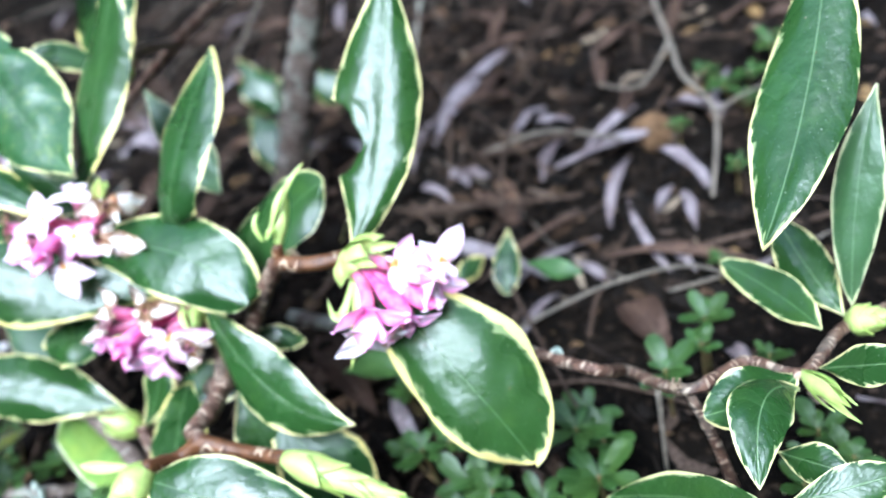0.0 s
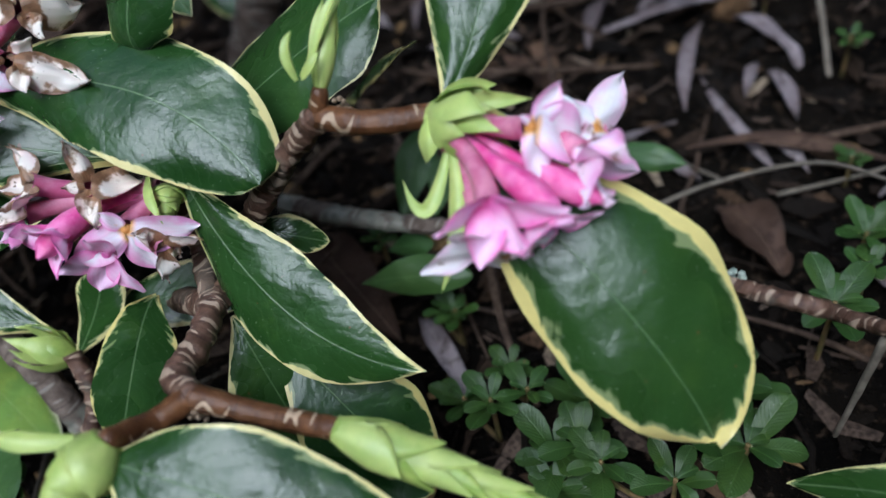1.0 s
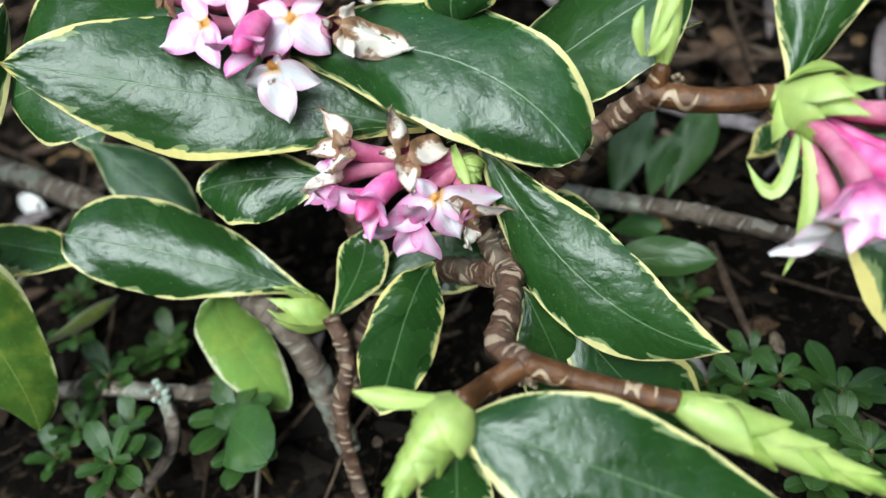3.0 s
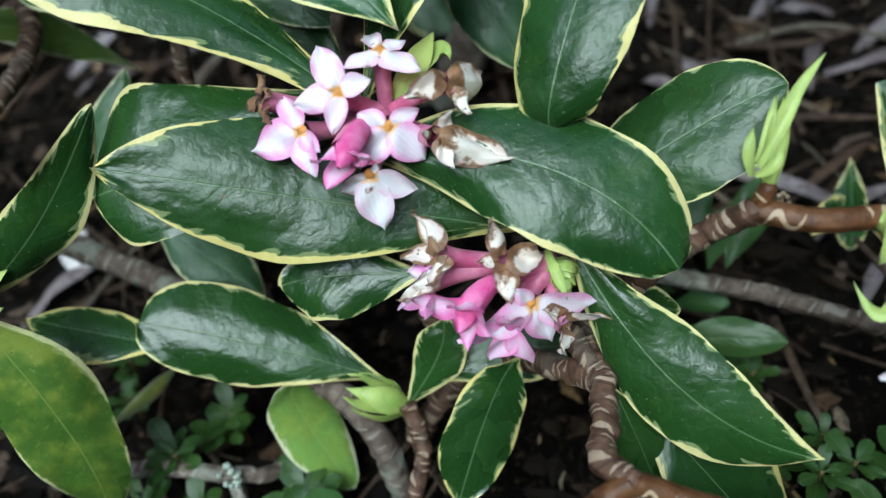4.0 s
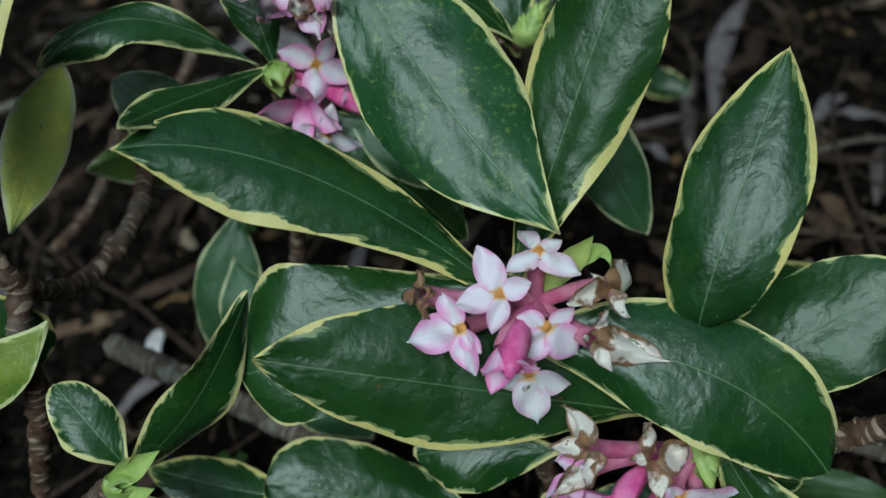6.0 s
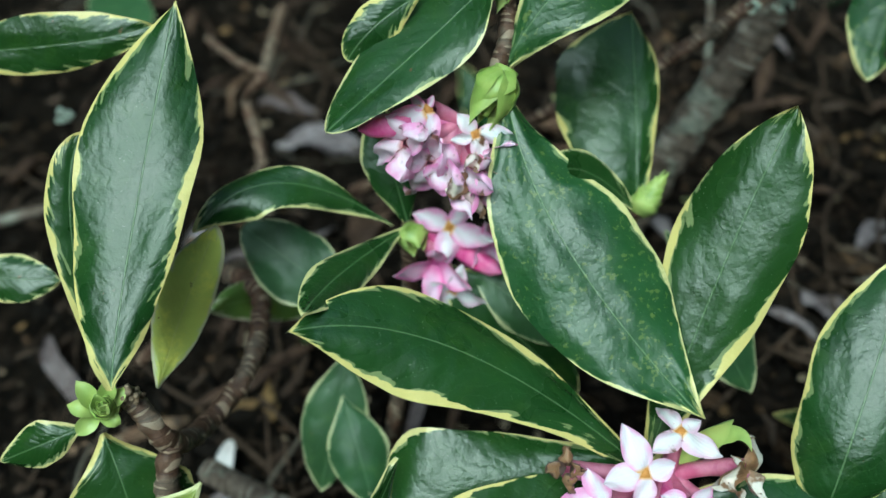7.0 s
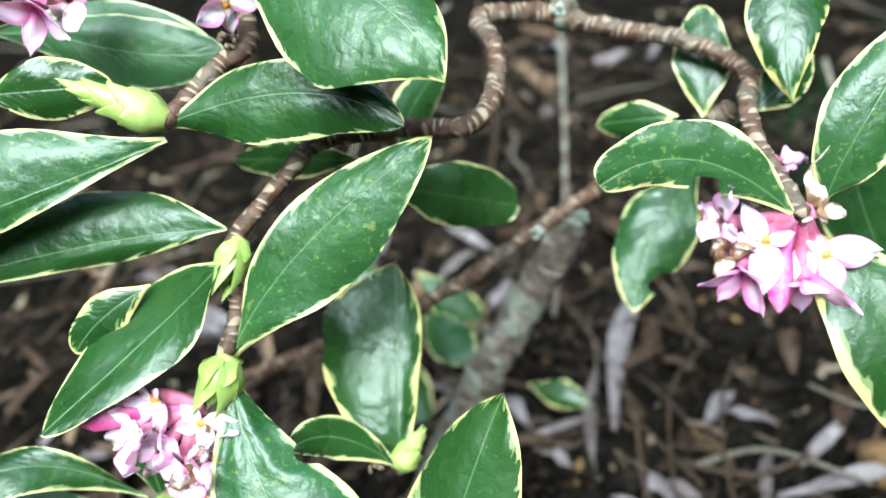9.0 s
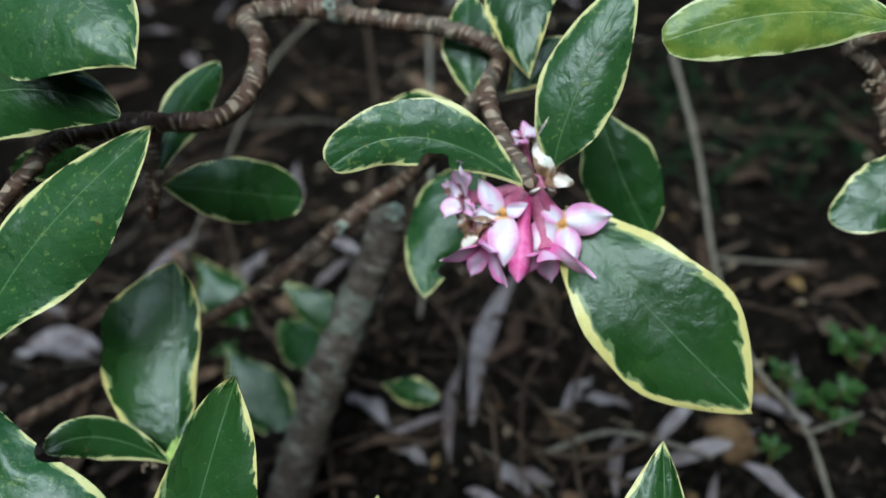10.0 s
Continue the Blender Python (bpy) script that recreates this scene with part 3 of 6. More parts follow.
def scale_patch(place, reach, half, wrap, rows=9, half_cols=3):
    """One pointed scale wrapped round the axis: place(s, angle, out) gives its points."""
    top, low = [], []
    c = 2 * half_cols + 1
    for i in range(rows + 1):
        u = i / rows
        w = half * (1.0 - max(0.0, (u - 0.42) / 0.58) ** 1.8)
        for q in range(-half_cols, half_cols + 1):
            v = q / half_cols
            s = reach[0] + (reach[1] - reach[0]) * u
            # keeled along the middle, the point standing a little away
            lift = wrap * (0.04 + 0.10 * (1 - abs(v)) ** 2 + 0.24 * u ** 4 - 0.14 * (1 - u)) * (1.0 - 0.55 * s)
            top.append(place(s, w * v, lift))
            low.append(place(s, w * v, lift - 0.07 * wrap))
    n = len(top)
    faces = []
    for i in range(rows):
        for q in range(c - 1):
            a = i * c + q
            faces += [(a, a + 1, a + c + 1, a + c), (n + a + c, n + a + c + 1, n + a + 1, n + a)]
        a, b2 = i * c, i * c + c - 1
        faces += [(a + c, n + a + c, n + a, a), (b2, n + b2, n + b2 + c, b2 + c)]
    return top + low, faces


def bud(parent, base, tip, radius, form):
    """A cluster of overlapping pale bracts round a growing tip, joined into one mesh."""
    base, tip = Vector(base), Vector(tip)
    ax = tip - base
    ln = ax.length
    ax.normalize()
    e1 = ax.cross(Vector((0.2, 0.3, 0.9))).normalized()
    e2 = ax.cross(e1)
    if form == "spear":
        rings = [(0.0, 0.34, 1.0, 2), (0.0, 0.46, 1.0, 2), (0.12, 0.60, 1.0, 3), (0.26, 0.72, 1.0, 2), (0.38, 0.84, 1.0, 2), (0.50, 0.94, 1.0, 2), (0.58, 1.02, 1.0, 2)]
        spread = 0.62
    elif form == "bracts":
        rings = [(0.0, 0.85, 1.0, 3), (0.06, 1.15, 1.0, 4), (0.18, 1.4, 0.8, 3)]
        spread = 0.85
    elif form == "cup":
        rings = [(0.0, 0.8, 1.0, 3), (0.02, 1.0, 1.0, 3), (0.04, 1.12, 0.85, 2)]
        spread = 0.55
    else:
        rings = [(0.0, 0.75, 1.1, 3), (0.1, 1.0, 1.05, 3), (0.25, 1.15, 0.8, 3), (0.45, 1.2, 0.45, 2)]
        spread = 1.05
    verts, faces = [], []
    for k, (s0, s1, rad, num) in enumerate(rings):
        for q in range(num):
            a = 2 * math.pi * (q / num) + k * (1.15 if form == "spear" else 0.8) + rng.uniform(-0.25, 0.25)
            d = e1 * math.cos(a) + e2 * math.sin(a)
            b0 = base + ax * (ln * s0) + d * radius * 0.35 * rad
            t0 = base + ax * (ln * s1 * rng.uniform(0.9, 1.08)) + d * radius * spread * rad * rng.uniform(0.6, 1.5)
            mid = (b0 + t0) / 2 + d * radius * 0.45 * rad
            wide = radius * rng.uniform(1.05, 1.4) * rad
            if form == "cup":
                b0 = base + ax * (ln * s0) + d * radius * 0.25
                mid = base + ax * (ln * (s0 + s1) * 0.42) + d * radius * 0.80 * rad
                t0 = base + ax * (ln * s1 * rng.uniform(0.92, 1.08)) + d * radius * spread * rng.uniform(0.5, 1.1)
                wide = radius * rng.uniform(1.35, 1.7)
            if form == "spear":
                inside = 1.0 - 0.035 * k

                def place(s, turn, out):
                    e = radius * min(1.0, (s + 0.07) / 0.24) ** 0.6 * max(1.04 - s, 0.02) ** 0.72 * inside
                    dd = e1 * math.cos(a + turn) + e2 * math.sin(a + turn)
                    return ax * (ln * s) + dd * (e + out)

                far = s1 * rng.uniform(0.94, 1.04)
                pv, pf = scale_patch(place, (s0, far), min(1.9, math.pi / num * rng.uniform(1.15, 1.35)), radius)
                o = len(verts)
                verts += pv
                faces += [tuple(i + o for i in f) for f in pf]
                continue
            me = blade_mesh("tmp", b0, mid, t0, wide, d, [BRACT, BRACT], 0.4, 1.25, 0.3, 0.03, None, 0.6, 9, 3, 0.0005, 0.0, 0.3)
            o = len(verts)
            verts += [v.co + b0 - base for v in me.vertices]
            faces += [tuple(i + o for i in p.vertices) for p in me.polygons]
            bpy.data.meshes.remove(me)
    # core
    core = tube_mesh("tmp", [base, base + ax * ln * 0.5, base + ax * ln * 0.8], radius * 0.5, radius * 0.2, BRACT, 1.0, 0.0, 10, 0.0, ln / 8)
    o = len(verts)
    verts += [v.co.copy() for v in core.vertices]
    faces += [tuple(i + o for i in p.vertices) for p in core.polygons]
    bpy.data.meshes.remove(core)
    return part("leaf_bud", mesh_of("leaf_bud", verts, faces, [BRACT]), parent, base, "pale yellow-green bud of overlapping bracts")


def knobs(parent, place, size, lichen=False):
    """Brown knobbly cluster of old bud scars on a twig."""
    place = Vector(place)
    bm = bmesh.new()
    for k in range(14):
        d = Vector((rng.gauss(0, 1), rng.gauss(0, 1), rng.gauss(0.3, 1))).normalized()
        r = size * rng.uniform(0.22, 0.36)
        bmesh.ops.create_icosphere(bm, subdivisions=1, radius=r, matrix=Matrix.Translation(d * size * rng.uniform(0.5, 1.0)))
    me = bpy.data.meshes.new("scar_knob")
    bm.to_mesh(me)
    bm.free()
    me.materials.append(LICHEN if lichen else BRACT_TIP)
    me.polygons.foreach_set("use_smooth", [True] * len(me.polygons))
    return part("lichen" if lichen else "scar_knob", me, parent, place, "grey-green lichen tuft" if lichen else "knobbly brown cluster of old bud scars")


def flower(parent, node, throat, facing, span, kind, spin, lobes=None):
    """A four-lobed waxy flower on a tube, one mesh. lobes: turn and length of each, and how far it closes like a bell."""
    node, throat, facing = Vector(node), Vector(throat), Vector(facing).normalized()
    R = span / 2 * 1.02
    node = node + (throat - node) * 0.12
    verts, faces, mi, uv = [], [], [], []

    def add(vs, fs, m, uvs=None):
        o = len(verts)
        verts.extend(vs)
        faces.extend(tuple(i + o for i in f) for f in fs)
        mi.extend([m] * len(fs))
        uv.extend(uvs or [(0.5, 0.3)] * len(vs))

    # tube, bending from the node into the flower's facing
    back = throat - facing * min(0.009, (throat - node).length * 0.5)
    sides, rows = 10, 12
    bud_like = kind == "bud"
    vs, fs = [], []
    end = throat + facing * (R * 1.5 if bud_like else 0.0)
    for i in range(rows + 1):
        u = i / rows
        p = bezier(node, back, end, u)
        tan = (2 * (1 - u) * (back - node) + 2 * u * (end - back)).normalized()
        e1 = tan.cross(Vector((0.31, 0.7, 0.2))).normalized()
        e2 = tan.cross(e1)
        if bud_like:
            r = 0.0015 + 0.0013 * math.sin(math.pi * min(1, max(0, (u - 0.45) / 0.55))) ** 0.8
            if u > 0.97:
                r = 0.0004
        else:
            r = 0.0018 + 0.0006 * u ** 2
        for s in range(sides):
            a = 2 * math.pi * s / sides
            rr = r * (1 + (0.17 * math.cos(4 * a) if bud_like else 0.05 * math.cos(4 * a)))
            vs.append(p + (e1 * math.cos(a) + e2 * math.sin(a)) * rr - node)
    for i in range(rows):
        for s in range(sides):
            s2 = (s + 1) % sides
            fs.append((i * sides + s, i * sides + s2, (i + 1) * sides + s2, (i + 1) * sides + s))
    add(vs, fs, 1)
    if not bud_like:
        e1 = facing.cross(Vector((0.1, 0.2, 0.97))).normalized()
        e2 = facing.cross(e1)
        wither = kind in ("withered", "mauve", "dead")
        for q in range(4):
            a = radians(spin + 90 * q) + rng.uniform(-0.14, 0.14) * (2 if wither else 1)
            d = e1 * math.cos(a) + e2 * math.sin(a)
            t = e2 * math.cos(a) - e1 * math.sin(a)
            ln = R * rng.uniform(0.9, 1.12) * (rng.uniform(0.6, 1.0) if wither else 1)
            bell = 0.0
            if lobes:
                a, ln = radians(lobes[q][0]), lobes[q][1] - 0.0004
                bell = radians(lobes[q][2]) if len(lobes[q]) > 2 else 0.0
                d, t = e1 * math.cos(a) + e2 * math.sin(a), e2 * math.cos(a) - e1 * math.sin(a)
            wd = (ln * 0.96 if lobes else R) * (0.40 if q % 2 else 0.33) * rng.uniform(0.85, 1.08)
            lift = rng.uniform(0.0, 0.45) if not wither else rng.uniform(-0.3, 0.8)
            if lobes:
                lift = rng.uniform(0.0, 0.3)
            if kind == "pink" and not bell:
                lift += 0.6
            if bell:
                lift = 0.0
            out = d * math.cos(bell) + facing * math.sin(bell)
            inner = facing * math.cos(bell) - d * math.sin(bell)
            roll_back = rng.uniform(-0.45, 0.05) if not wither else rng.uniform(-0.6, 0.6)
            fold = rng.choice((-0.34, 0.22, 0.38)) * rng.uniform(0.6, 1.2)
            crease = rng.uniform(0, 50)
            slant = rng.uniform(-0.25, 0.25) * ln
            nu, nv = 12, 4
            for lay in (0, 1):
                vs, uvs = [], []
                for i in range(nu + 1):
                    u = i / nu
                    w = wd * 2.7 * (u + 0.10) ** 0.75 * (1 - u) ** 0.95 if u < 1 else 0.0
                    for j in range(-nv, nv + 1):
                        v = j / nv
                        # keeled along the middle, the rim a little wavy
                        h = lift * ln * u + roll_back * ln * u * u + fold * w * abs(v) ** 1.3 + (0.05 * ln * math.sin(7 * u + 3 * v + q))
                        if wither:
                            h += 0.10 * ln * math.sin(5 * v * u + 4 * u + q * 2)
                            h += (0.24 if lobes else 0.42) * ln * u * noise.noise(Vector((u * 2.6 + crease, v * 1.7 + q * 3.1, crease)))
                        h -= lay * 0.00045 * (1 - u ** 4) * (1 - v ** 4)
                        swing = slant * u * u
                        if wither:
                            swing += (0.14 if lobes else 0.3) * ln * u * noise.noise(Vector((u * 2.2 + crease, 7.7, v)))
                        vs.append(throat + d * 0.0008 + out * (ln * u) + t * (w * v + swing) + inner * h - node)
                        uvs.append((u, v))
                c = 2 * nv + 1
                fs = [(i * c + j, i * c + j + 1, (i + 1) * c + j + 1, (i + 1) * c + j) for i in range(nu) for j in range(c - 1)]
                if lay:
                    fs = [f[::-1] for f in fs]
                add(vs, fs, 0, uvs)
        if kind in ("fresh", "pale", "pink"):
            # small domed orange eye that closes the throat
            vs = [throat + facing * 0.0004 - node]
            for ring, (rr, hh) in enumerate(((0.0006, 0.0003), (0.0014, -0.0004))):
                vs += [throat + (e1 * math.cos(q * math.pi / 4) + e2 * math.sin(q * math.pi / 4)) * rr + facing * hh - node for q in range(8)]
            fs = [(0, 1 + q, 1 + (q + 1) % 8) for q in range(8)]
            fs += [(1 + q, 9 + q, 9 + (q + 1) % 8, 1 + (q + 1) % 8) for q in range(8)]
            add(vs, fs, 0 if kind == "pink" else 2, [(0.0, 0.0)] * len(vs))
    pet = PETALS.get(kind, PETALS["pink"])
    me = mesh_of("flower", verts, faces, [pet, BUD_PINK if bud_like else TUBE, STAMEN], mi, {"petal": uv})
    words = {"fresh": "open white and pink four-lobed flower", "pale": "fading white flower with brown specks", "pink": "deep pink half-open flower", "bud": "closed magenta flower bud", "withered": "withered flower with brown scorched petals", "mauve": "crumpled fading mauve flower", "dead": "dry brown dead flower"}
    return part("flower_bud" if bud_like else "flower", me, parent, node, words[kind])


sDr = stem([(0.0426, -0.0480, 0.0627), (0.0444, -0.0292, 0.0554), (0.0542, -0.0282, 0.0675), (0.0671, -0.0311, 0.0839), (0.0773, -0.0360, 0.0953)], 0.0032, 0.0028, "ringed")
sD = stem([(0.0773, -0.0360, 0.0953), (0.0865, -0.0413, 0.0947), (0.0992, -0.0432, 0.0940)], 0.0027, 0.0023, "brown")
sDb = stem([(0.0773, -0.0360, 0.0953), (0.0791, -0.0353, 0.1001)], 0.0022, 0.0018, "brown")
sJ = stem([(-0.0059, -0.0270, 0.0158), (0.0100, -0.0180, 0.0280), (0.0240, -0.0220, 0.0400), (0.0350, -0.0360, 0.0535), (0.0426, -0.0480, 0.0627)], 0.0034, 0.003, "ringed")
sB = stem([(0.0426, -0.0480, 0.0627), (0.0392, -0.0293, 0.0611), (0.0396, -0.0236, 0.0744), (0.0395, -0.0259, 0.0804)], 0.0026, 0.0022, "ringed")
sF = stem([(0.0426, -0.0480, 0.0627), (0.0400, -0.0584, 0.0639), (0.0371, -0.0666, 0.0661), (0.0407, -0.0736, 0.0677)], 0.003, 0.0028, "ringed")
sH = stem([(0.0407, -0.0736, 0.0677), (0.0331, -0.0757, 0.0660), (0.0280, -0.0824, 0.0732)], 0.0026, 0.0022, "brown")
sR2 = stem([(0.0407, -0.0736, 0.0677), (0.0534, -0.0792, 0.0635), (0.0666, -0.0864, 0.0639)], 0.0026, 0.0022, "brown")
sA = stem([(0.0100, -0.0180, 0.0280), (0.0041, 0.0053, 0.0668), (0.0083, 0.0046, 0.1068)], 0.003, 0.0024, "ringed")
sK = stem([(-0.1324, -0.0068, 0.0515), (-0.1095, -0.0092, 0.0769), (-0.0967, -0.0105, 0.0896)], 0.003, 0.0022, "ringed")
sCup = stem([(-0.0041, -0.0321, 0.0055), (-0.0043, -0.0279, 0.0228), (-0.0045, -0.0280, 0.0362)], 0.0022, 0.0018, "ringed")
sC = stem([(0.0284, 0.1214, 0.2119), (0.0364, 0.1155, 0.2114), (0.0162, 0.1142, 0.2127), (0.0052, 0.1068, 0.2077), (-0.0108, 0.0959, 0.1973), (-0.0115, 0.0882, 0.1857), (-0.0179, 0.0757, 0.1770)], 0.0024, 0.002, "ringed")
sC2 = stem([(-0.0621, 0.0603, 0.0463), (-0.0490, 0.0692, 0.0944), (-0.0434, 0.0735, 0.1366)], 0.0026, 0.0022, "ringed")
sT = stem([(-0.0817, 0.1253, 0.0775), (-0.1030, 0.1061, 0.0989), (-0.0935, 0.0902, 0.1062), (-0.0926, 0.0809, 0.1022), (-0.0969, 0.0626, 0.0996), (-0.1083, 0.0466, 0.0989), (-0.1086, 0.0277, 0.1213), (-0.1146, 0.0337, 0.1329), (-0.1200, 0.0324, 0.1328)], 0.0032, 0.0026, "ringed")
sT2 = stem([(-0.1086, 0.0277, 0.1213), (-0.1123, 0.0177, 0.1095), (-0.1131, 0.0115, 0.0986), (-0.1265, 0.0049, 0.0678)], 0.003, 0.0026, "ringed")
sS = stem([(-0.0017, 0.1683, 0.2497), (0.0039, 0.1304, 0.2380), (-0.0049, 0.1230, 0.2335), (-0.0183, 0.1120, 0.2267)], 0.003, 0.0024, "ringed")
sMain = stem([(0.0981, 0.1594, 0.2160), (0.0882, 0.1614, 0.2192), (0.0703, 0.1568, 0.2214), (0.0715, 0.1430, 0.2170), (0.0650, 0.1244, 0.2108), (0.0533, 0.1137, 0.2100), (0.0284, 0.1214, 0.2119)], 0.0031, 0.0026, "ringed")
sZ = stem([(0.0981, 0.1594, 0.2160), (0.1143, 0.1490, 0.2135), (0.1273, 0.1359, 0.2134), (0.1386, 0.1198, 0.2088), (0.1270, 0.0976, 0.2098), (0.1254, 0.0859, 0.2039), (0.1278, 0.0689, 0.1955)], 0.003, 0.0022, "ringed")
sTop = stem([(0.1179, 0.2090, 0.2536), (0.1026, 0.1766, 0.2333), (0.0981, 0.1594, 0.2160)], 0.005, 0.0046, "grey")
sV = stem([(0.0227, 0.1508, 0.1132), (0.0241, 0.0959, 0.1317), (0.0205, 0.0704, 0.1305)], 0.0022, 0.0018, "ringed")
sY = stem([(0.0376, 0.1317, 0.2059), (0.0279, 0.1260, 0.1787), (0.0339, 0.1264, 0.1911)], 0.002, 0.0016, "ringed")
sRR = stem([(0.1424, -0.0637, 0.0520), (0.1610, -0.0850, 0.0580), (0.1714, -0.0682, 0.0341), (0.1811, -0.0991, 0.0560), (0.2004, -0.0928, 0.0520), (0.2107, -0.1041, 0.0550), (0.2312, -0.0894, 0.0500), (0.2612, -0.0791, 0.0400)], 0.0019, 0.0016, "ringed")
sRRb = stem([(0.1811, -0.0991, 0.0560), (0.1849, -0.1040, 0.0400), (0.1889, -0.1059, 0.0150)], 0.0014, 0.0016, "ringed")
sBg1 = stem([(0.0513, 0.0179, 0.0300), (0.0712, 0.0038, 0.0300), (0.0975, -0.0110, 0.0300), (0.1194, -0.0271, 0.0300), (0.1404, -0.0342, 0.0200)], 0.003, 0.0024, "grey")
sBg2 = stem([(-0.1102, -0.0180, 0.0200), (-0.0822, -0.0201, 0.0200), (-0.0563, -0.0287, 0.0220), (-0.0440, -0.0250, 0.0150), (-0.0300, 0.0050, 0.0080)], 0.0026, 0.0022, "grey")
sBg3 = stem([(-0.0563, -0.0287, 0.0220), (-0.0571, -0.0401, 0.0120), (-0.0714, -0.0494, 0.0020)], 0.002, 0.0016, "grey")
sBg4 = stem([(-0.1235, 0.0635, 0.0500), (-0.0943, 0.0418, 0.0500), (-0.0613, 0.0180, 0.0450), (-0.0303, -0.0112, 0.0400), (-0.0147, -0.0289, 0.0300), (-0.0113, -0.0416, -0.0100)], 0.004, 0.0036, "grey")
sBg5 = stem([(-0.0034, -0.0297, 0.0403), (-0.0020, -0.0376, 0.0303), (-0.0072, -0.0471, 0.0191), (-0.0072, -0.0604, -0.0011)], 0.0022, 0.002, "ringed")
sBg6 = stem([(-0.0915, 0.3263, 0.0800), (-0.0976, 0.2445, 0.0900), (-0.1106, 0.2556, 0.0700), (-0.1088, 0.2254, 0.0500), (-0.1383, 0.2164, 0.0300)], 0.003, 0.0026, "ringed")
sBg7 = stem([(-0.1233, 0.2685, 0.1000), (-0.1117, 0.2609, 0.0900), (-0.0976, 0.2445, 0.0900)], 0.002, 0.002, "ringed")
sBg8 = stem([(-0.2598, 0.2392, 0.0300), (-0.2137, 0.2484, 0.0300), (-0.1882, 0.2704, 0.0200)], 0.0028, 0.0026, "grey")
sBg9 = stem([(-0.0927, 0.1615, 0.0100), (-0.0743, 0.1541, 0.0300), (-0.0516, 0.1677, 0.0400)], 0.0026, 0.0024, "grey")
sBg10 = stem([(-0.1534, 0.1145, 0.0500), (-0.1411, 0.1379, 0.0500), (-0.1378, 0.1804, 0.0500)], 0.0022, 0.0022, "ringed")
sBg11 = stem([(0.1964, 0.4524, 0.1000), (0.1512, 0.3063, 0.0500), (0.1222, 0.2398, 0.0100)], 0.0016, 0.0012, "grey")
sTrunk = stem([(0.0282, 0.1492, -0.0100), (0.0571, 0.1596, 0.0459), (0.0807, 0.1644, 0.0876), (0.0970, 0.1660, 0.1145), (0.1038, 0.1678, 0.1290)], 0.0098, 0.007, "grey")
sTr2 = stem([(0.1312, 0.1114, 0.2022), (0.1220, 0.1209, 0.1870), (0.1150, 0.1547, 0.1549), (0.1043, 0.1522, 0.1518), (0.0833, 0.1466, 0.1451), (0.0547, 0.1455, 0.1289), (0.0227, 0.1508, 0.1132), (-0.0183, 0.1647, 0.0897), (-0.0631, 0.1806, 0.0642)], 0.003, 0.0024, "ringed")
sRt = stem([(0.2427, 0.0680, 0.1701), (0.2393, 0.0756, 0.1859), (0.2368, 0.0795, 0.1971), (0.2290, 0.0823, 0.2053), (0.2335, 0.0774, 0.2102)], 0.0026, 0.0022, "ringed")
sG = sTrunk
sR = sZ

leaf(sD, (0.1015, -0.0425, 0.0948), (0.1188, -0.0227, 0.1151), (0.1377, 0.0147, 0.1539), 0.0279, (0.0225, -0.7269, 0.6864), "green", peak=0.67, blunt=0.82, bite=(-1, .52, .13, .62), skew=-0.15)
leaf(sD, (0.0985, -0.0415, 0.0905), (0.1216, -0.0800, 0.0728), (0.1354, -0.0983, 0.0434), 0.0364, (-0.0756, -0.6466, 0.7592), "wide", peak=0.58, blunt=0.56, skew=-0.12)
leaf(sB, (0.0420, -0.0214, 0.0840), (0.0587, -0.0538, 0.0620), (0.0844, -0.0703, 0.0505), 0.0229, (-0.2837, -0.7181, 0.6355), "green", peak=0.49, blunt=0.99)
leaf(sA, (-0.0008, -0.0002, 0.1019), (0.0392, -0.0173, 0.1009), (0.0615, -0.0385, 0.0846), 0.0302, (-0.0234, -0.5152, 0.8568), "green", peak=0.50, blunt=0.36)
leaf(sB, (0.0315, -0.0166, 0.0835), (-0.0174, -0.0078, 0.1006), (-0.0557, -0.0002, 0.1130), 0.0320, (0.1340, -0.6575, 0.7414), "gold", peak=0.50, blunt=0.86, skew=0.11)
leaf(sK, (-0.0944, -0.0084, 0.0911), (-0.0743, -0.0041, 0.1021), (-0.0547, 0.0139, 0.1195), 0.0158, (0.4032, -0.9054, 0.1330), "green", peak=0.52, blunt=0.67, wave=.1, skew=0.10)
leaf(sA, (0.0091, 0.0091, 0.1110), (-0.0439, 0.0042, 0.1049), (-0.0613, 0.0048, 0.1013), 0.0369, (-0.0664, -0.5997, 0.7975), "green", peak=0.55, blunt=0.80, skew=0.17)
leaf(sA, (0.0059, 0.0030, 0.1059), (-0.0360, 0.0267, 0.1385), (-0.0732, 0.0277, 0.1542), 0.0257, (0.4308, -0.3890, 0.8143), "gold", peak=0.63, blunt=1.04, skew=-0.04)
leaf(sC, (-0.0153, 0.0740, 0.1750), (-0.0085, 0.0439, 0.1516), (0.0150, 0.0071, 0.1253), 0.0349, (-0.0471, -0.6176, 0.7851), "green", peak=0.63, blunt=1.08, bite=(-1, .33, .04, .17), spots=True, skew=-0.03)
leaf(sA, (0.0009, 0.0040, 0.1049), (0.0275, 0.0340, 0.1450), (0.0473, 0.0522, 0.1737), 0.0279, (-0.4693, -0.5858, 0.6607), "gold", peak=0.59, blunt=0.91)
leaf(sA, (0.0469, -0.0028, 0.1000), (0.0447, -0.0050, 0.1138), (0.0719, 0.0304, 0.1448), 0.0264, (-0.4728, -0.6262, 0.6200), "gold", peak=0.77, blunt=0.81)
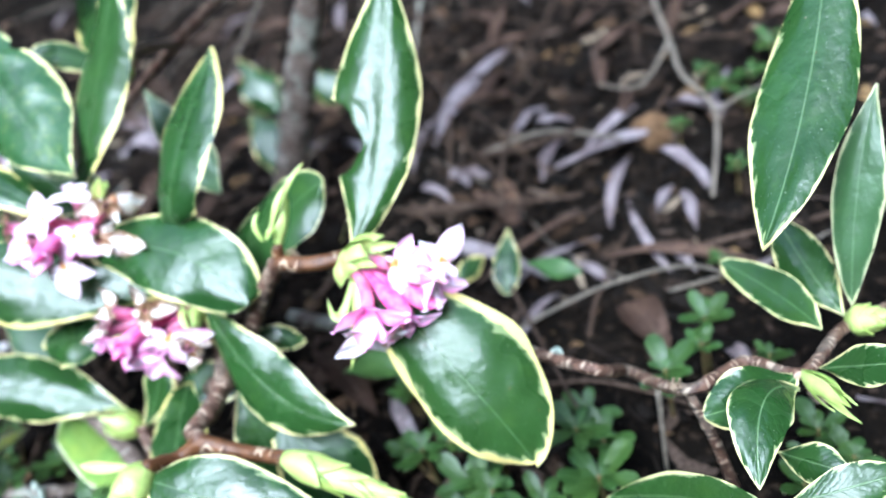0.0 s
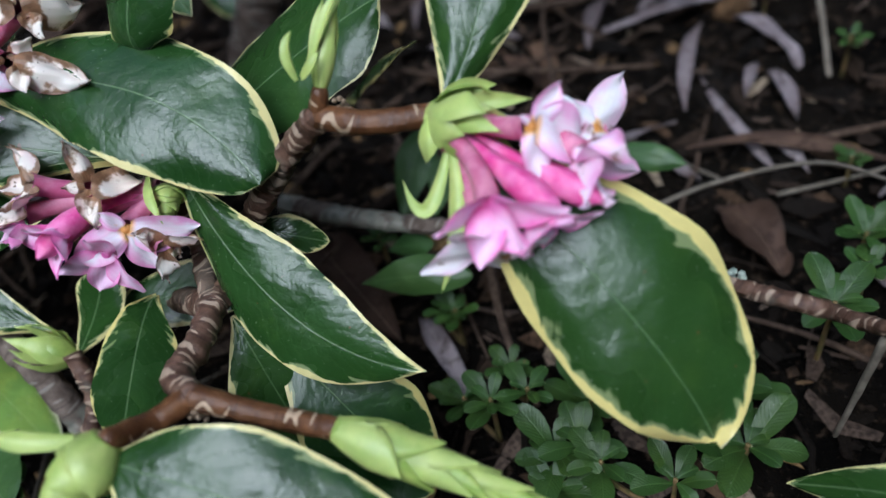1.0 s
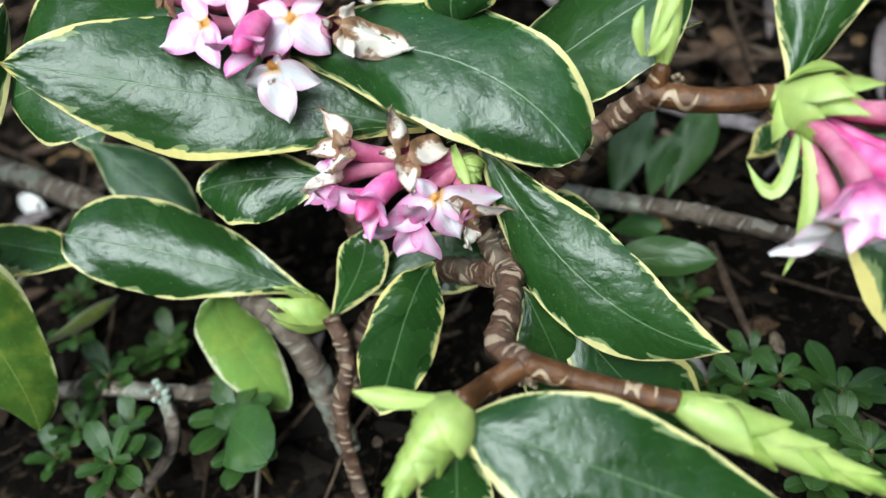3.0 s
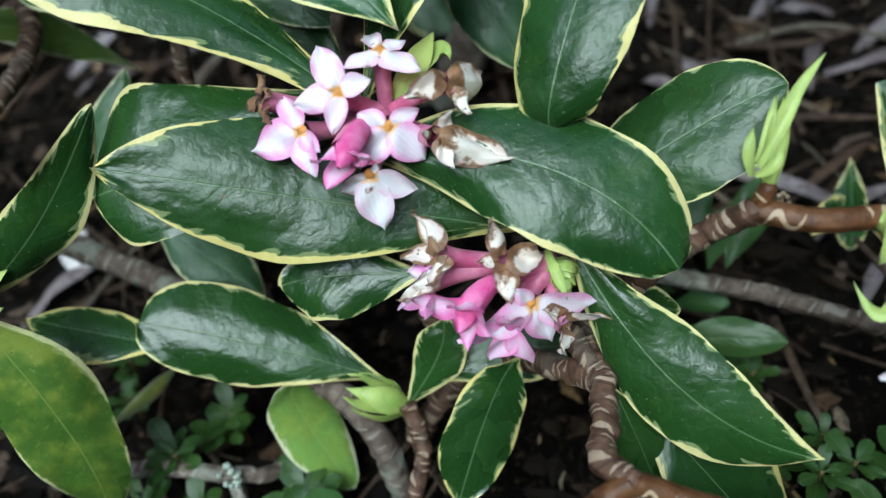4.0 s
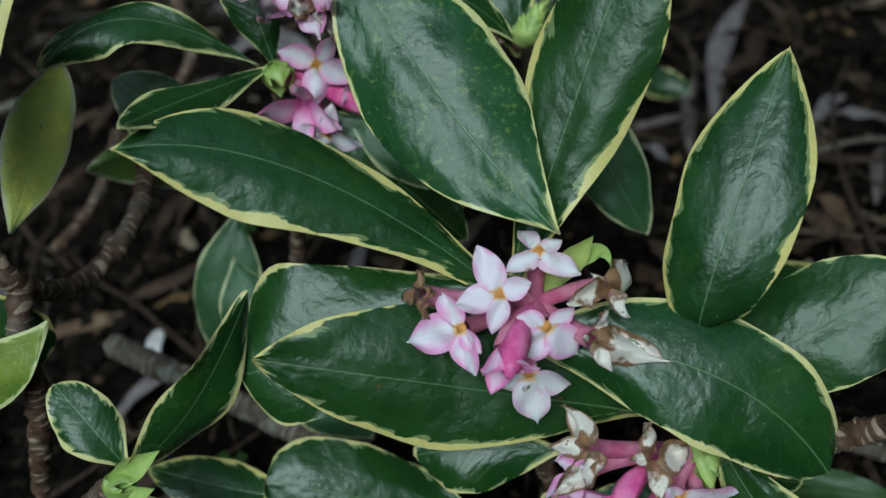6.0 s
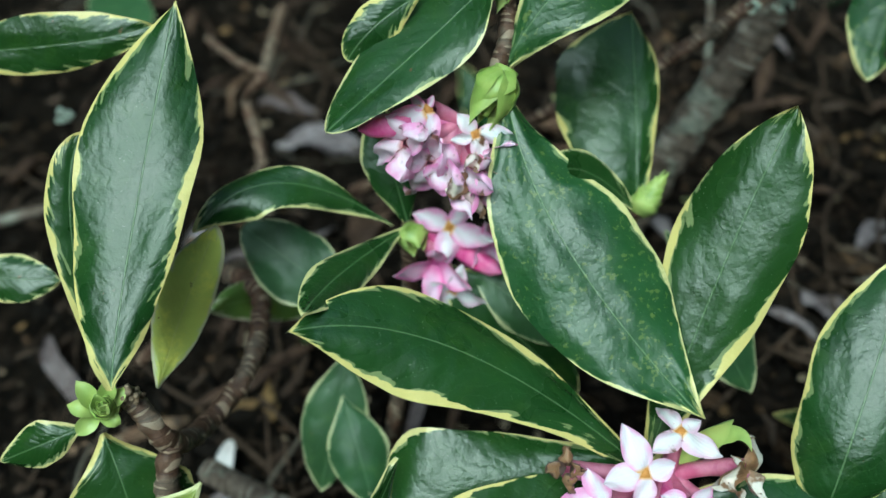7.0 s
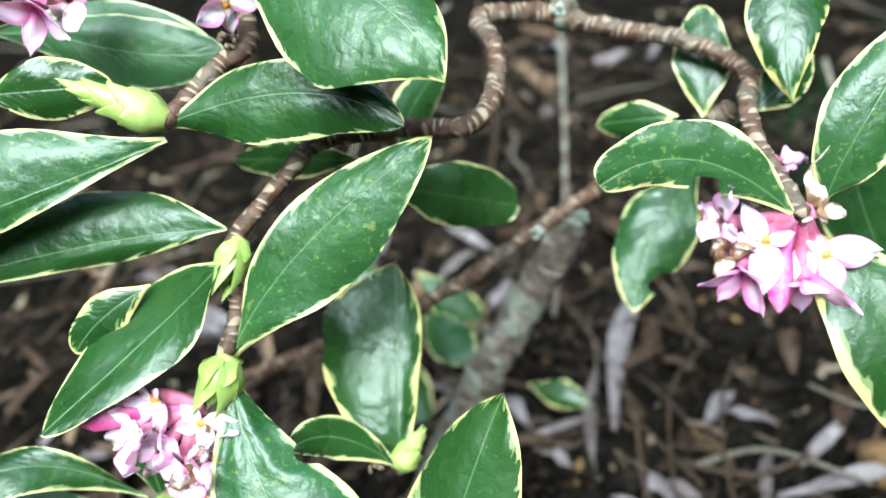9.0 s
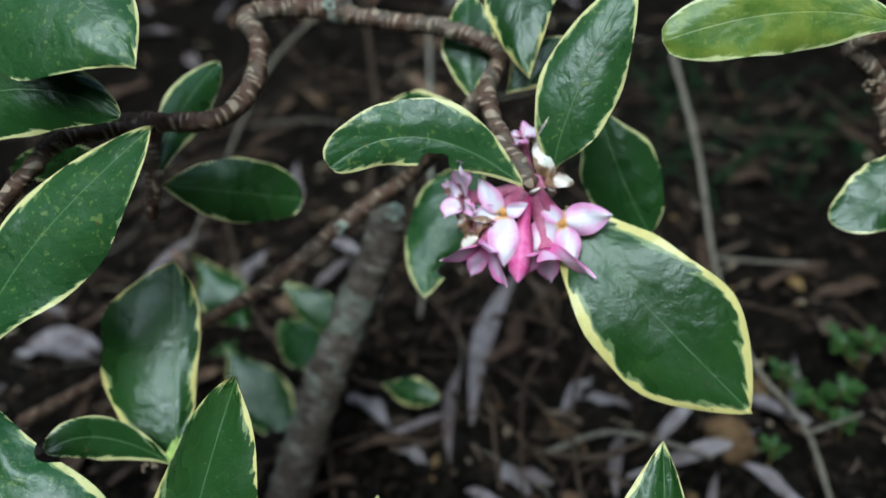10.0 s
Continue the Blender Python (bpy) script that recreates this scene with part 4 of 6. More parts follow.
leaf(sA, (0.0357, -0.0126, 0.0747), (0.0738, -0.0078, 0.0929), (0.0951, -0.0084, 0.1019), 0.0296, (-0.4112, -0.4086, 0.8148), "thin", peak=0.50, blunt=0.70)
leaf(sA, (0.0282, 0.0673, 0.1253), (0.0377, 0.0482, 0.1056), (0.0462, 0.0346, 0.0871), 0.0193, (-0.1644, -0.7864, 0.5955), "dull")
leaf(sV, (0.0203, 0.0714, 0.1264), (0.0240, 0.0856, 0.1436), (0.0310, 0.1177, 0.1657), 0.0303, (0.0099, -0.5886, 0.8083), "gold", peak=0.80, blunt=0.79, skew=-0.52)
leaf(sB, (0.0098, -0.0170, 0.0752), (-0.0134, -0.0126, 0.0765), (-0.0263, -0.0099, 0.0737), 0.0184, (-0.1526, -0.5245, 0.8376), "green", blunt=0.52, peak=0.46, skew=-0.16)
leaf(sJ, (-0.0089, -0.0217, 0.0420), (-0.0358, -0.0130, 0.0549), (-0.0672, -0.0038, 0.0648), 0.0257, (0.1552, -0.5441, 0.8245), "green", peak=0.71, blunt=0.31, skew=0.10)
leaf(sJ, (-0.0604, -0.0068, 0.0555), (-0.0807, -0.0006, 0.0603), (-0.1007, 0.0082, 0.0624), 0.0164, (0.0994, -0.1327, 0.9862), "gold", peak=0.51, blunt=0.77)
leaf(sK, (-0.0964, -0.0097, 0.0908), (-0.0857, -0.0273, 0.0563), (-0.0885, -0.0356, 0.0264), 0.0240, (0.3428, -0.8459, 0.4086), "pale", peak=.34, blunt=.53, skew=0.06)
leaf(sJ, (-0.0310, -0.0207, 0.0476), (-0.0341, -0.0205, 0.0335), (-0.0263, -0.0318, 0.0048), 0.0187, (0.4706, -0.8125, 0.3441), "pale2", peak=0.68, blunt=0.51)
leaf(sB, (0.0265, -0.0337, 0.0568), (0.0180, -0.0379, 0.0474), (0.0042, -0.0521, 0.0254), 0.0194, (0.0582, -0.8798, 0.4717), "gold", peak=0.75, blunt=0.66, skew=-0.08)
leaf(sJ, (-0.0045, -0.0280, 0.0362), (0.0069, -0.0226, 0.0486), (0.0102, -0.0174, 0.0567), 0.0137, (-0.2550, -0.7709, 0.5838), "green", blunt=.6)
leaf(sJ, (0.0003, -0.0240, 0.0398), (0.0258, -0.0228, 0.0443), (0.0495, -0.0263, 0.0405), 0.0168, (-0.0349, -0.5107, 0.8591), "green", blunt=.6)
leaf(sD, (0.0495, -0.0229, 0.0611), (0.0592, -0.0267, 0.0584), (0.0682, -0.0276, 0.0530), 0.0095, (0.1216, -0.7093, 0.6944), "green", blunt=.6)
leaf(sJ, (0.0452, -0.0474, 0.0578), (0.0497, -0.0592, 0.0435), (0.0533, -0.0687, 0.0260), 0.0192, (0.3066, -0.7526, 0.5827), "green")
leaf(sJ, (0.0518, -0.0492, 0.0507), (0.0650, -0.0660, 0.0360), (0.0777, -0.0806, 0.0180), 0.0277, (0.2138, -0.6153, 0.7587), "gold", peak=.6, blunt=.5)
leaf(sH, (0.0262, -0.0848, 0.0711), (0.0461, -0.0958, 0.0677), (0.0883, -0.1164, 0.0512), 0.0243, (0.0380, -0.4335, 0.9004), "green", peak=0.55, blunt=0.82)
leaf(sH, (0.0255, -0.0859, 0.0688), (0.0230, -0.0932, 0.0586), (0.0200, -0.0989, 0.0449), 0.0142, (0.0092, -0.8787, 0.4772), "green")
leaf(sC, (-0.0122, 0.0893, 0.1983), (-0.0319, 0.0829, 0.1863), (-0.0592, 0.0673, 0.1757), 0.0235, (-0.2128, -0.3367, 0.9173), "thin", peak=0.41, blunt=0.51, skew=0.12, cup=.06)
leaf(sC, (-0.0308, 0.0923, 0.1938), (-0.0430, 0.0888, 0.1895), (-0.0519, 0.0863, 0.1822), 0.0110, (-0.0367, -0.8668, 0.4973), "gold", blunt=0.50, peak=0.52)
leaf(sC, (-0.0155, 0.0791, 0.1762), (0.0061, 0.0863, 0.1988), (0.0427, 0.0911, 0.2215), 0.0239, (-0.2729, -0.7600, 0.5898), "thin", peak=0.62, blunt=0.78, wave=.08, spots=True, skew=0.19)
leaf(sT, (-0.1114, 0.0237, 0.1495), (-0.1060, 0.0482, 0.1644), (-0.0879, 0.0913, 0.2010), 0.0265, (0.0423, -0.6318, 0.7739), "gold", peak=0.74, blunt=0.91, skew=-0.16, cup=.12)
leaf(sT, (-0.1115, 0.0410, 0.1260), (-0.1045, 0.0545, 0.1350), (-0.0912, 0.0690, 0.1518), 0.0150, (0.55, -0.62, 0.56), "lime", peak=0.65, blunt=0.64)
leaf(sT, (-0.1655, 0.1157, 0.1858), (-0.1240, 0.1097, 0.1854), (-0.1003, 0.1107, 0.1866), 0.0150, (-0.0535, -0.8912, 0.4504), "gold", peak=0.39, blunt=0.80, skew=-0.08)
leaf(sT, (-0.1231, 0.0420, 0.1370), (-0.1208, 0.0648, 0.1672), (-0.1140, 0.0755, 0.1802), 0.0105, (0.3443, -0.7759, 0.5287), "gold")
leaf(sC, (-0.0107, 0.1008, 0.2001), (-0.0438, 0.1059, 0.1997), (-0.0930, 0.1097, 0.1935), 0.0194, (-0.1646, -0.7988, 0.5787), "thin", peak=0.50, blunt=0.69, skew=0.41)
leaf(sS, (-0.0194, 0.1090, 0.2229), (-0.0654, 0.1033, 0.2152), (-0.0990, 0.1010, 0.2083), 0.0268, (0.0041, -0.8728, 0.4880), "thin", peak=0.55, blunt=0.74, spots=True, skew=0.56)
leaf(sS, (-0.0194, 0.1116, 0.2259), (0.0138, 0.1042, 0.2320), (0.0362, 0.0917, 0.2252), 0.0195, (-0.2825, -0.7954, 0.5363), "thin", peak=0.33, blunt=0.59, skew=0.15)
leaf(sS, (0.0006, 0.1335, 0.2621), (0.0311, 0.1007, 0.2550), (0.0449, 0.0822, 0.2388), 0.0333, (-0.1422, -0.5690, 0.8099), "gold", peak=0.55, blunt=1.06, spots=True, skew=0.32)
leaf(sS, (-0.0648, 0.1546, 0.2401), (-0.0322, 0.1454, 0.2367), (-0.0052, 0.1365, 0.2277), 0.0210, (-0.1762, -0.8800, 0.4411), "dull", blunt=.5)
leaf(sS, (-0.0621, 0.1250, 0.2353), (-0.0457, 0.1227, 0.2349), (-0.0306, 0.1239, 0.2331), 0.0151, (-0.0042, -0.9184, 0.3955), "green", blunt=.6)
leaf(sY, (0.0341, 0.1244, 0.1885), (0.0488, 0.1261, 0.1815), (0.0726, 0.1271, 0.1713), 0.0199, (0.2284, -0.8848, 0.4061), "thin", peak=0.65, blunt=0.30, skew=-0.07)
leaf(sY, (0.0337, 0.1257, 0.1901), (0.0432, 0.1417, 0.2013), (0.0579, 0.1575, 0.2086), 0.0134, (0.3771, -0.6586, 0.6512), "thin", peak=0.62, blunt=0.61, skew=0.09)
leaf(sY, (0.0266, 0.1162, 0.2041), (0.0077, 0.1330, 0.1983), (-0.0115, 0.1532, 0.1906), 0.0108, (-0.6961, -0.5503, 0.4611), "thin", blunt=.5)
leaf(sZ, (0.1269, 0.0682, 0.1943), (0.1042, 0.0797, 0.2090), (0.0805, 0.0815, 0.2056), 0.0165, (-0.1556, -0.9001, 0.4069), "gold", peak=0.44, blunt=0.30, bite=(-1, .42, .09, .5), spots=True, skew=0.15)
leaf(sZ, (0.1617, 0.1276, 0.2411), (0.1446, 0.1141, 0.2310), (0.1382, 0.0949, 0.2110), 0.0211, (-0.2860, -0.5561, 0.7804), "gold", peak=0.47, blunt=0.92)
leaf(sZ, (0.1351, 0.0704, 0.1963), (0.1403, 0.0724, 0.2121), (0.1612, 0.0825, 0.2388), 0.0196, (-0.4210, -0.7819, 0.4597), "gold", peak=0.63, blunt=0.74, spots=True)
leaf(sZ, (0.1388, 0.0738, 0.1811), (0.1448, 0.0537, 0.1721), (0.1677, 0.0224, 0.1425), 0.0348, (-0.3164, -0.6245, 0.7141), "wide", peak=0.75, blunt=0.81, skew=-0.01, cup=.06)
leaf(sZ, (0.1631, 0.1037, 0.1928), (0.1647, 0.0927, 0.1770), (0.1705, 0.0823, 0.1582), 0.0236, (-0.3829, -0.8201, 0.4252), "thin", blunt=.5)
leaf(sZ, (0.1354, 0.1310, 0.1687), (0.1144, 0.1172, 0.1559), (0.1027, 0.1022, 0.1398), 0.0247, (-0.1889, -0.5356, 0.8231), "thin", peak=0.40, bite=(-1, .76, .09, .38), spots=True, blunt=0.74)
leaf(sZ, (0.1253, 0.1303, 0.1916), (0.1143, 0.1361, 0.1891), (0.1048, 0.1451, 0.1846), 0.0118, (-0.6223, -0.6610, 0.4193), "green", blunt=.5)
leaf(sZ, (0.1303, 0.1238, 0.1929), (0.1334, 0.1345, 0.2061), (0.1383, 0.1484, 0.2176), 0.0168, (-0.3949, -0.5849, 0.7085), "green", blunt=.5)
leaf(sZ, (0.1367, 0.1098, 0.2006), (0.1457, 0.1112, 0.2070), (0.1569, 0.1156, 0.2117), 0.0127, (-0.1816, -0.6976, 0.6931), "green")
leaf(sR, (0.2180, 0.0539, 0.2228), (0.1954, 0.0665, 0.2271), (0.1667, 0.0769, 0.2219), 0.0189, (-0.3655, -0.8440, 0.3925), "pale", peak=0.56, blunt=0.35, skew=-0.06)
leaf(sR, (0.2422, 0.0651, 0.1829), (0.2302, 0.0577, 0.1727), (0.2130, 0.0589, 0.1665), 0.0199, (-0.2751, -0.5876, 0.7610), "green", blunt=0.53, peak=0.50, skew=-0.04)
leaf(sV, (0.0205, 0.0704, 0.1305), (0.0061, 0.0723, 0.1467), (-0.0065, 0.0684, 0.1507), 0.0114, (0.4672, -0.6874, 0.5560), "thin", blunt=.5)
leaf(sC2, (-0.0473, 0.0744, 0.1372), (-0.0750, 0.0791, 0.1540), (-0.0973, 0.0687, 0.1505), 0.0136, (0.2571, -0.3747, 0.8908), "thin", wave=.15, peak=0.61, blunt=0.98, skew=-0.18)
leaf(sC2, (-0.0626, 0.0714, 0.1088), (-0.0766, 0.0801, 0.1212), (-0.0911, 0.0915, 0.1308), 0.0222, (0.0980, -0.6691, 0.7367), "dull", blunt=.6)
leaf(sC2, (-0.0434, 0.0735, 0.1366), (-0.0603, 0.0493, 0.1483), (-0.0685, 0.0277, 0.1592), 0.0117, (0.5921, 0.0709, 0.8027), "thin")
leaf(sC2, (-0.0752, 0.1026, 0.0721), (-0.0918, 0.0918, 0.0975), (-0.1044, 0.0759, 0.1133), 0.0139, (0.8586, -0.3216, 0.3993), "pale2")
leaf(sC2, (-0.0434, 0.0735, 0.1366), (-0.0454, 0.0822, 0.1517), (-0.0473, 0.0938, 0.1643), 0.0152, (-0.0147, -0.8067, 0.5907), "thin")
leaf(sC2, (-0.0366, 0.0685, 0.1259), (-0.0199, 0.0546, 0.1093), (-0.0026, 0.0430, 0.0896), 0.0263, (0.0703, -0.7840, 0.6168), "thin")
leaf(sC2, (-0.0674, 0.0710, 0.0926), (-0.0751, 0.0558, 0.0779), (-0.0835, 0.0430, 0.0600), 0.0207, (0.0528, -0.7707, 0.6350), "dull")
leaf(sC2, (-0.0716, 0.0606, 0.0831), (-0.0692, 0.0464, 0.0733), (-0.0673, 0.0345, 0.0602), 0.0187, (0.1255, -0.6421, 0.7563), "dull")
leaf(sC2, (-0.0697, 0.0376, 0.0634), (-0.0546, 0.0249, 0.0545), (-0.0406, 0.0148, 0.0428), 0.0181, (0.1436, -0.5582, 0.8172), "dull")
leaf(sA, (-0.0293, 0.0687, 0.1244), (-0.0154, 0.0565, 0.1159), (-0.0020, 0.0477, 0.1053), 0.0161, (-0.1012, -0.7376, 0.6676), "dull")
leaf(sK, (-0.0910, -0.0087, 0.0920), (-0.0973, -0.0009, 0.1009), (-0.1047, 0.0087, 0.1064), 0.0138, (0.2959, -0.4627, 0.8356), "green", blunt=.5)
leaf(sT, (-0.1228, 0.0294, 0.1273), (-0.1196, 0.0190, 0.1176), (-0.1188, 0.0106, 0.1055), 0.0307, (0.4162, -0.6493, 0.6366), "gold", peak=.72, blunt=.35)
leaf(sT, (-0.1009, 0.0164, 0.1199), (-0.1160, 0.0097, 0.1123), (-0.1388, 0.0088, 0.1052), 0.0136, (-0.1329, -0.6979, 0.7038), "pale", peak=.5, blunt=.6)
leaf(sT, (-0.1263, 0.0301, 0.1303), (-0.1355, 0.0275, 0.1297), (-0.1465, 0.0271, 0.1263), 0.0108, (-0.0246, -0.7405, 0.6716), "green")
leaf(sT, (-0.1674, 0.0817, 0.1373), (-0.1523, 0.0778, 0.1372), (-0.1389, 0.0765, 0.1345), 0.0137, (-0.0393, -0.6398, 0.7675), "green")
leaf(sT, (-0.1654, 0.3027, 0.0800), (-0.1793, 0.3357, 0.0858), (-0.1943, 0.3722, 0.0900), 0.0347, (-0.0872, -0.1772, 0.9803), "dull", blunt=.5)
leaf(sRR, (0.2619, -0.0213, 0.1424), (0.2356, -0.0600, 0.1133), (0.2062, -0.0936, 0.0925), 0.0245, (-0.2830, -0.2739, 0.9192), "green", peak=0.53, blunt=0.91, skew=0.07)
leaf(sRR, (0.2556, -0.0574, 0.1035), (0.2429, -0.0717, 0.0815), (0.2340, -0.0863, 0.0536), 0.0134, (-0.2564, -0.2952, 0.9204), "dull", peak=0.51, blunt=0.81, skew=0.00)
leaf(sRR, (0.2222, -0.0922, 0.0548), (0.2187, -0.0753, 0.0542), (0.2097, -0.0545, 0.0547), 0.0124, (-0.4267, -0.1609, 0.8900), "thin", blunt=0.46, peak=0.51, skew=0.07)
leaf(sRR, (0.2321, -0.0862, 0.0504), (0.2296, -0.0697, 0.0567), (0.2297, -0.0499, 0.0623), 0.0149, (-0.3877, -0.2458, 0.8884), "green", peak=0.52, blunt=0.64, skew=-0.03)
leaf(sRR, (0.2092, -0.1043, 0.0549), (0.1975, -0.1092, 0.0575), (0.1812, -0.1112, 0.0593), 0.0158, (0.2830, -0.5834, 0.7613), "thin", blunt=0.57, peak=0.60, skew=0.12)
leaf(sRR, (0.2073, -0.1092, 0.0555), (0.1941, -0.1178, 0.0671), (0.1844, -0.1359, 0.0610), 0.0155, (0.2752, -0.0796, 0.9581), "thin", peak=0.50, blunt=0.85)
leaf(sRR, (0.2151, -0.1043, 0.0550), (0.2213, -0.1139, 0.0640), (0.2288, -0.1214, 0.0700), 0.0105, (-0.8263, -0.1990, 0.5269), "thin")
leaf(sRR, (0.1868, -0.1472, 0.0633), (0.1718, -0.1236, 0.0450), (0.1518, -0.1012, 0.0207), 0.0129, (-0.8117, -0.1074, 0.5741), "thin", peak=0.52, blunt=0.79)
leaf(sRR, (0.1968, -0.1179, 0.0450), (0.2021, -0.1262, 0.0492), (0.2084, -0.1325, 0.0500), 0.0105, (-0.5739, -0.1858, 0.7976), "thin")
leaf(sRR, (0.1868, -0.1433, 0.0650), (0.1994, -0.1458, 0.0692), (0.2131, -0.1463, 0.0700), 0.0096, (-0.2158, -0.4668, 0.8576), "thin")
leaf(sG, (0.1506, 0.0349, 0.0253), (0.1450, 0.0200, 0.0181), (0.1416, 0.0099, 0.0103), 0.0123, (0.0925, -0.5338, 0.8405), "green", blunt=0.57, peak=0.51)
leaf(sG, (0.1216, 0.0044, 0.0300), (0.1298, 0.0087, 0.0313), (0.1378, 0.0162, 0.0300), 0.0092, (0.4237, -0.5788, 0.6968), "gold")
leaf(sG, (0.1530, 0.0154, 0.0200), (0.1629, 0.0056, 0.0213), (0.1730, -0.0012, 0.0200), 0.0088, (-0.4354, -0.5256, 0.7309), "plain")
leaf(sG, (0.0511, 0.2783, 0.0300), (0.0694, 0.2594, 0.0145), (0.0871, 0.2442, -0.0026), 0.0233, (-0.1033, -0.7420, 0.6624), "green")
leaf(sG, (0.0886, 0.1777, 0.0300), (0.1004, 0.1668, 0.0315), (0.1125, 0.1587, 0.0300), 0.0134, (-0.3916, -0.4917, 0.7777), "green", blunt=.6)
leaf(sG, (0.0654, 0.1795, 0.0450), (0.0571, 0.1974, 0.0488), (0.0488, 0.2183, 0.0500), 0.0217, (-0.2634, -0.2325, 0.9362), "thin", blunt=.6)
leaf(sG, (0.0038, 0.3160, 0.0350), (0.0152, 0.2962, 0.0191), (0.0258, 0.2801, 0.0017), 0.0287, (0.0330, -0.6681, 0.7433), "green", wave=.2)
leaf(sG, (0.0170, 0.2317, 0.0300), (0.0287, 0.2088, 0.0147), (0.0401, 0.1887, -0.0033), 0.0290, (0.0349, -0.6014, 0.7982), "green")
leaf(sG, (0.1013, -0.0005, 0.0841), (0.0902, 0.0300, 0.0597), (0.0762, 0.0569, 0.0322), 0.0135, (0.10, -0.55, 0.83), "gold", peak=.5, blunt=.7)
# soft green leaves low behind the blossoms
leaf(sG, (0.0850, 0.0150, 0.0100), (0.0935, 0.0280, 0.0230), (0.1040, 0.0370, 0.0300), 0.0130, (-0.25, -0.55, 0.80), "plain", blunt=.6)
leaf(sG, (0.0960, 0.0130, 0.0120), (0.1020, 0.0200, 0.0210), (0.1085, 0.0235, 0.0260), 0.0105, (0.15, -0.60, 0.78), "plain", blunt=.6)
leaf(sG, (0.1010, 0.0120, 0.0120), (0.1120, 0.0230, 0.0220), (0.1230, 0.0330, 0.0280), 0.0140, (-0.10, -0.60, 0.80), "plain", blunt=.6)
leaf(sG, (0.0700, -0.0140, 0.0200), (0.0860, -0.0210, 0.0250), (0.1010, -0.0270, 0.0260), 0.0115, (0.05, -0.72, 0.69), "plain", blunt=.55)
leaf(sG, (0.0790, 0.0010, 0.0150), (0.0860, -0.0040, 0.0200), (0.0930, -0.0080, 0.0220), 0.0075, (0.10, -0.70, 0.70), "plain", blunt=.6)
leaf(sBg3, (-0.0410, -0.0380, 0.0130), (-0.0350, -0.0450, 0.0190), (-0.0270, -0.0560, 0.0200), 0.0180, (0.10, -0.45, 0.88), "plain", peak=.55, blunt=.5)
leaf(sBg2, (-0.0770, 0.0140, 0.0200), (-0.0815, 0.0010, 0.0265), (-0.0890, -0.0130, 0.0340), 0.0046, (0.35, -0.62, 0.70), "lime", peak=.4, blunt=.9)
leaf(sD, (0.0998, -0.0519, 0.0913), (0.0932, -0.0591, 0.0851), (0.0903, -0.0523, 0.0880), 0.0030, (-0.1877, -0.7432, 0.6421), "bract", peak=.45)
leaf(sD, (0.1006, -0.0529, 0.0918), (0.0978, -0.0634, 0.0833), (0.0917, -0.0705, 0.0738), 0.0031, (-0.0380, -0.7044, 0.7088), "bract", peak=.45)
leaf(sD, (0.1018, -0.0455, 0.0960), (0.1092, -0.0474, 0.0970), (0.1181, -0.0480, 0.0952), 0.0036, (-0.0956, -0.7944, 0.5998), "bract", peak=.45)
leaf(sD, (0.0998, -0.0434, 0.0951), (0.1059, -0.0427, 0.0973), (0.1127, -0.0415, 0.0958), 0.0043, (0.0884, -0.7929, 0.6029), "bract", peak=.45)
leaf(sD, (0.0989, -0.0457, 0.0957), (0.0971, -0.0500, 0.0938), (0.0955, -0.0511, 0.0893), 0.0040, (-0.0202, -0.7623, 0.6469), "bract", peak=.45)
leaf(sH, (0.0234, -0.0825, 0.0760), (0.0158, -0.0821, 0.0786), (0.0090, -0.0792, 0.0795), 0.0038, (0.0876, -0.5173, 0.8513), "bract", peak=.5)
leaf(sA, (0.0105, 0.0062, 0.1090), (0.0176, 0.0069, 0.1168), (0.0219, 0.0059, 0.1239), 0.0060, (-0.05, -0.70, 0.71), "bract", peak=.45)
leaf(sA, (0.0110, 0.0060, 0.1085), (0.0215, 0.0060, 0.1186), (0.0240, -0.0006, 0.1207), 0.0040, (-0.20, -0.60, 0.77), "bract", peak=.5)
leaf(sK, (-0.0955, -0.0105, 0.0905), (-0.0890, -0.0100, 0.0945), (-0.0818, -0.0085, 0.0970), 0.0058, (0.25, -0.72, 0.64), "bract", peak=.5)
leaf(sK, (-0.0950, -0.0115, 0.0898), (-0.0895, -0.0140, 0.0905), (-0.0845, -0.0150, 0.0920), 0.0040, (0.20, -0.75, 0.62), "bract", peak=.5)
leaf(sB, (0.0366, -0.0250, 0.0839), (0.0371, -0.0317, 0.0831), (0.0383, -0.0362, 0.0791), 0.0024, (-0.1970, -0.4103, 0.8904), "bract", peak=.5)
leaf(sS, (-0.0567, 0.1537, 0.2433), (-0.0306, 0.1416, 0.2348), (-0.0037, 0.1376, 0.2314), 0.0191, (-0.1733, -0.8880, 0.4260), "dull", blunt=.5)
leaf(sS, (-0.1008, 0.1404, 0.2461), (-0.0881, 0.1339, 0.2427), (-0.0769, 0.1308, 0.2380), 0.0121, (-0.1362, -0.8185, 0.5582), "green")
leaf(sDb, (0.0784, -0.0305, 0.1028), (0.0867, -0.0246, 0.1122), (0.0947, -0.0192, 0.1171), 0.0025, (-0.3295, -0.5211, 0.7873), "bract", peak=.45)
leaf(sDb, (0.0778, -0.0327, 0.1035), (0.0836, -0.0288, 0.1111), (0.0887, -0.0241, 0.1154), 0.0022, (-0.3857, -0.5418, 0.7468), "bract", peak=.45)
leaf(sDb, (0.0784, -0.0305, 0.1028), (0.0815, -0.0270, 0.1087), (0.0843, -0.0221, 0.1117), 0.0019, (-0.3897, -0.5299, 0.7533), "bract", peak=.45)
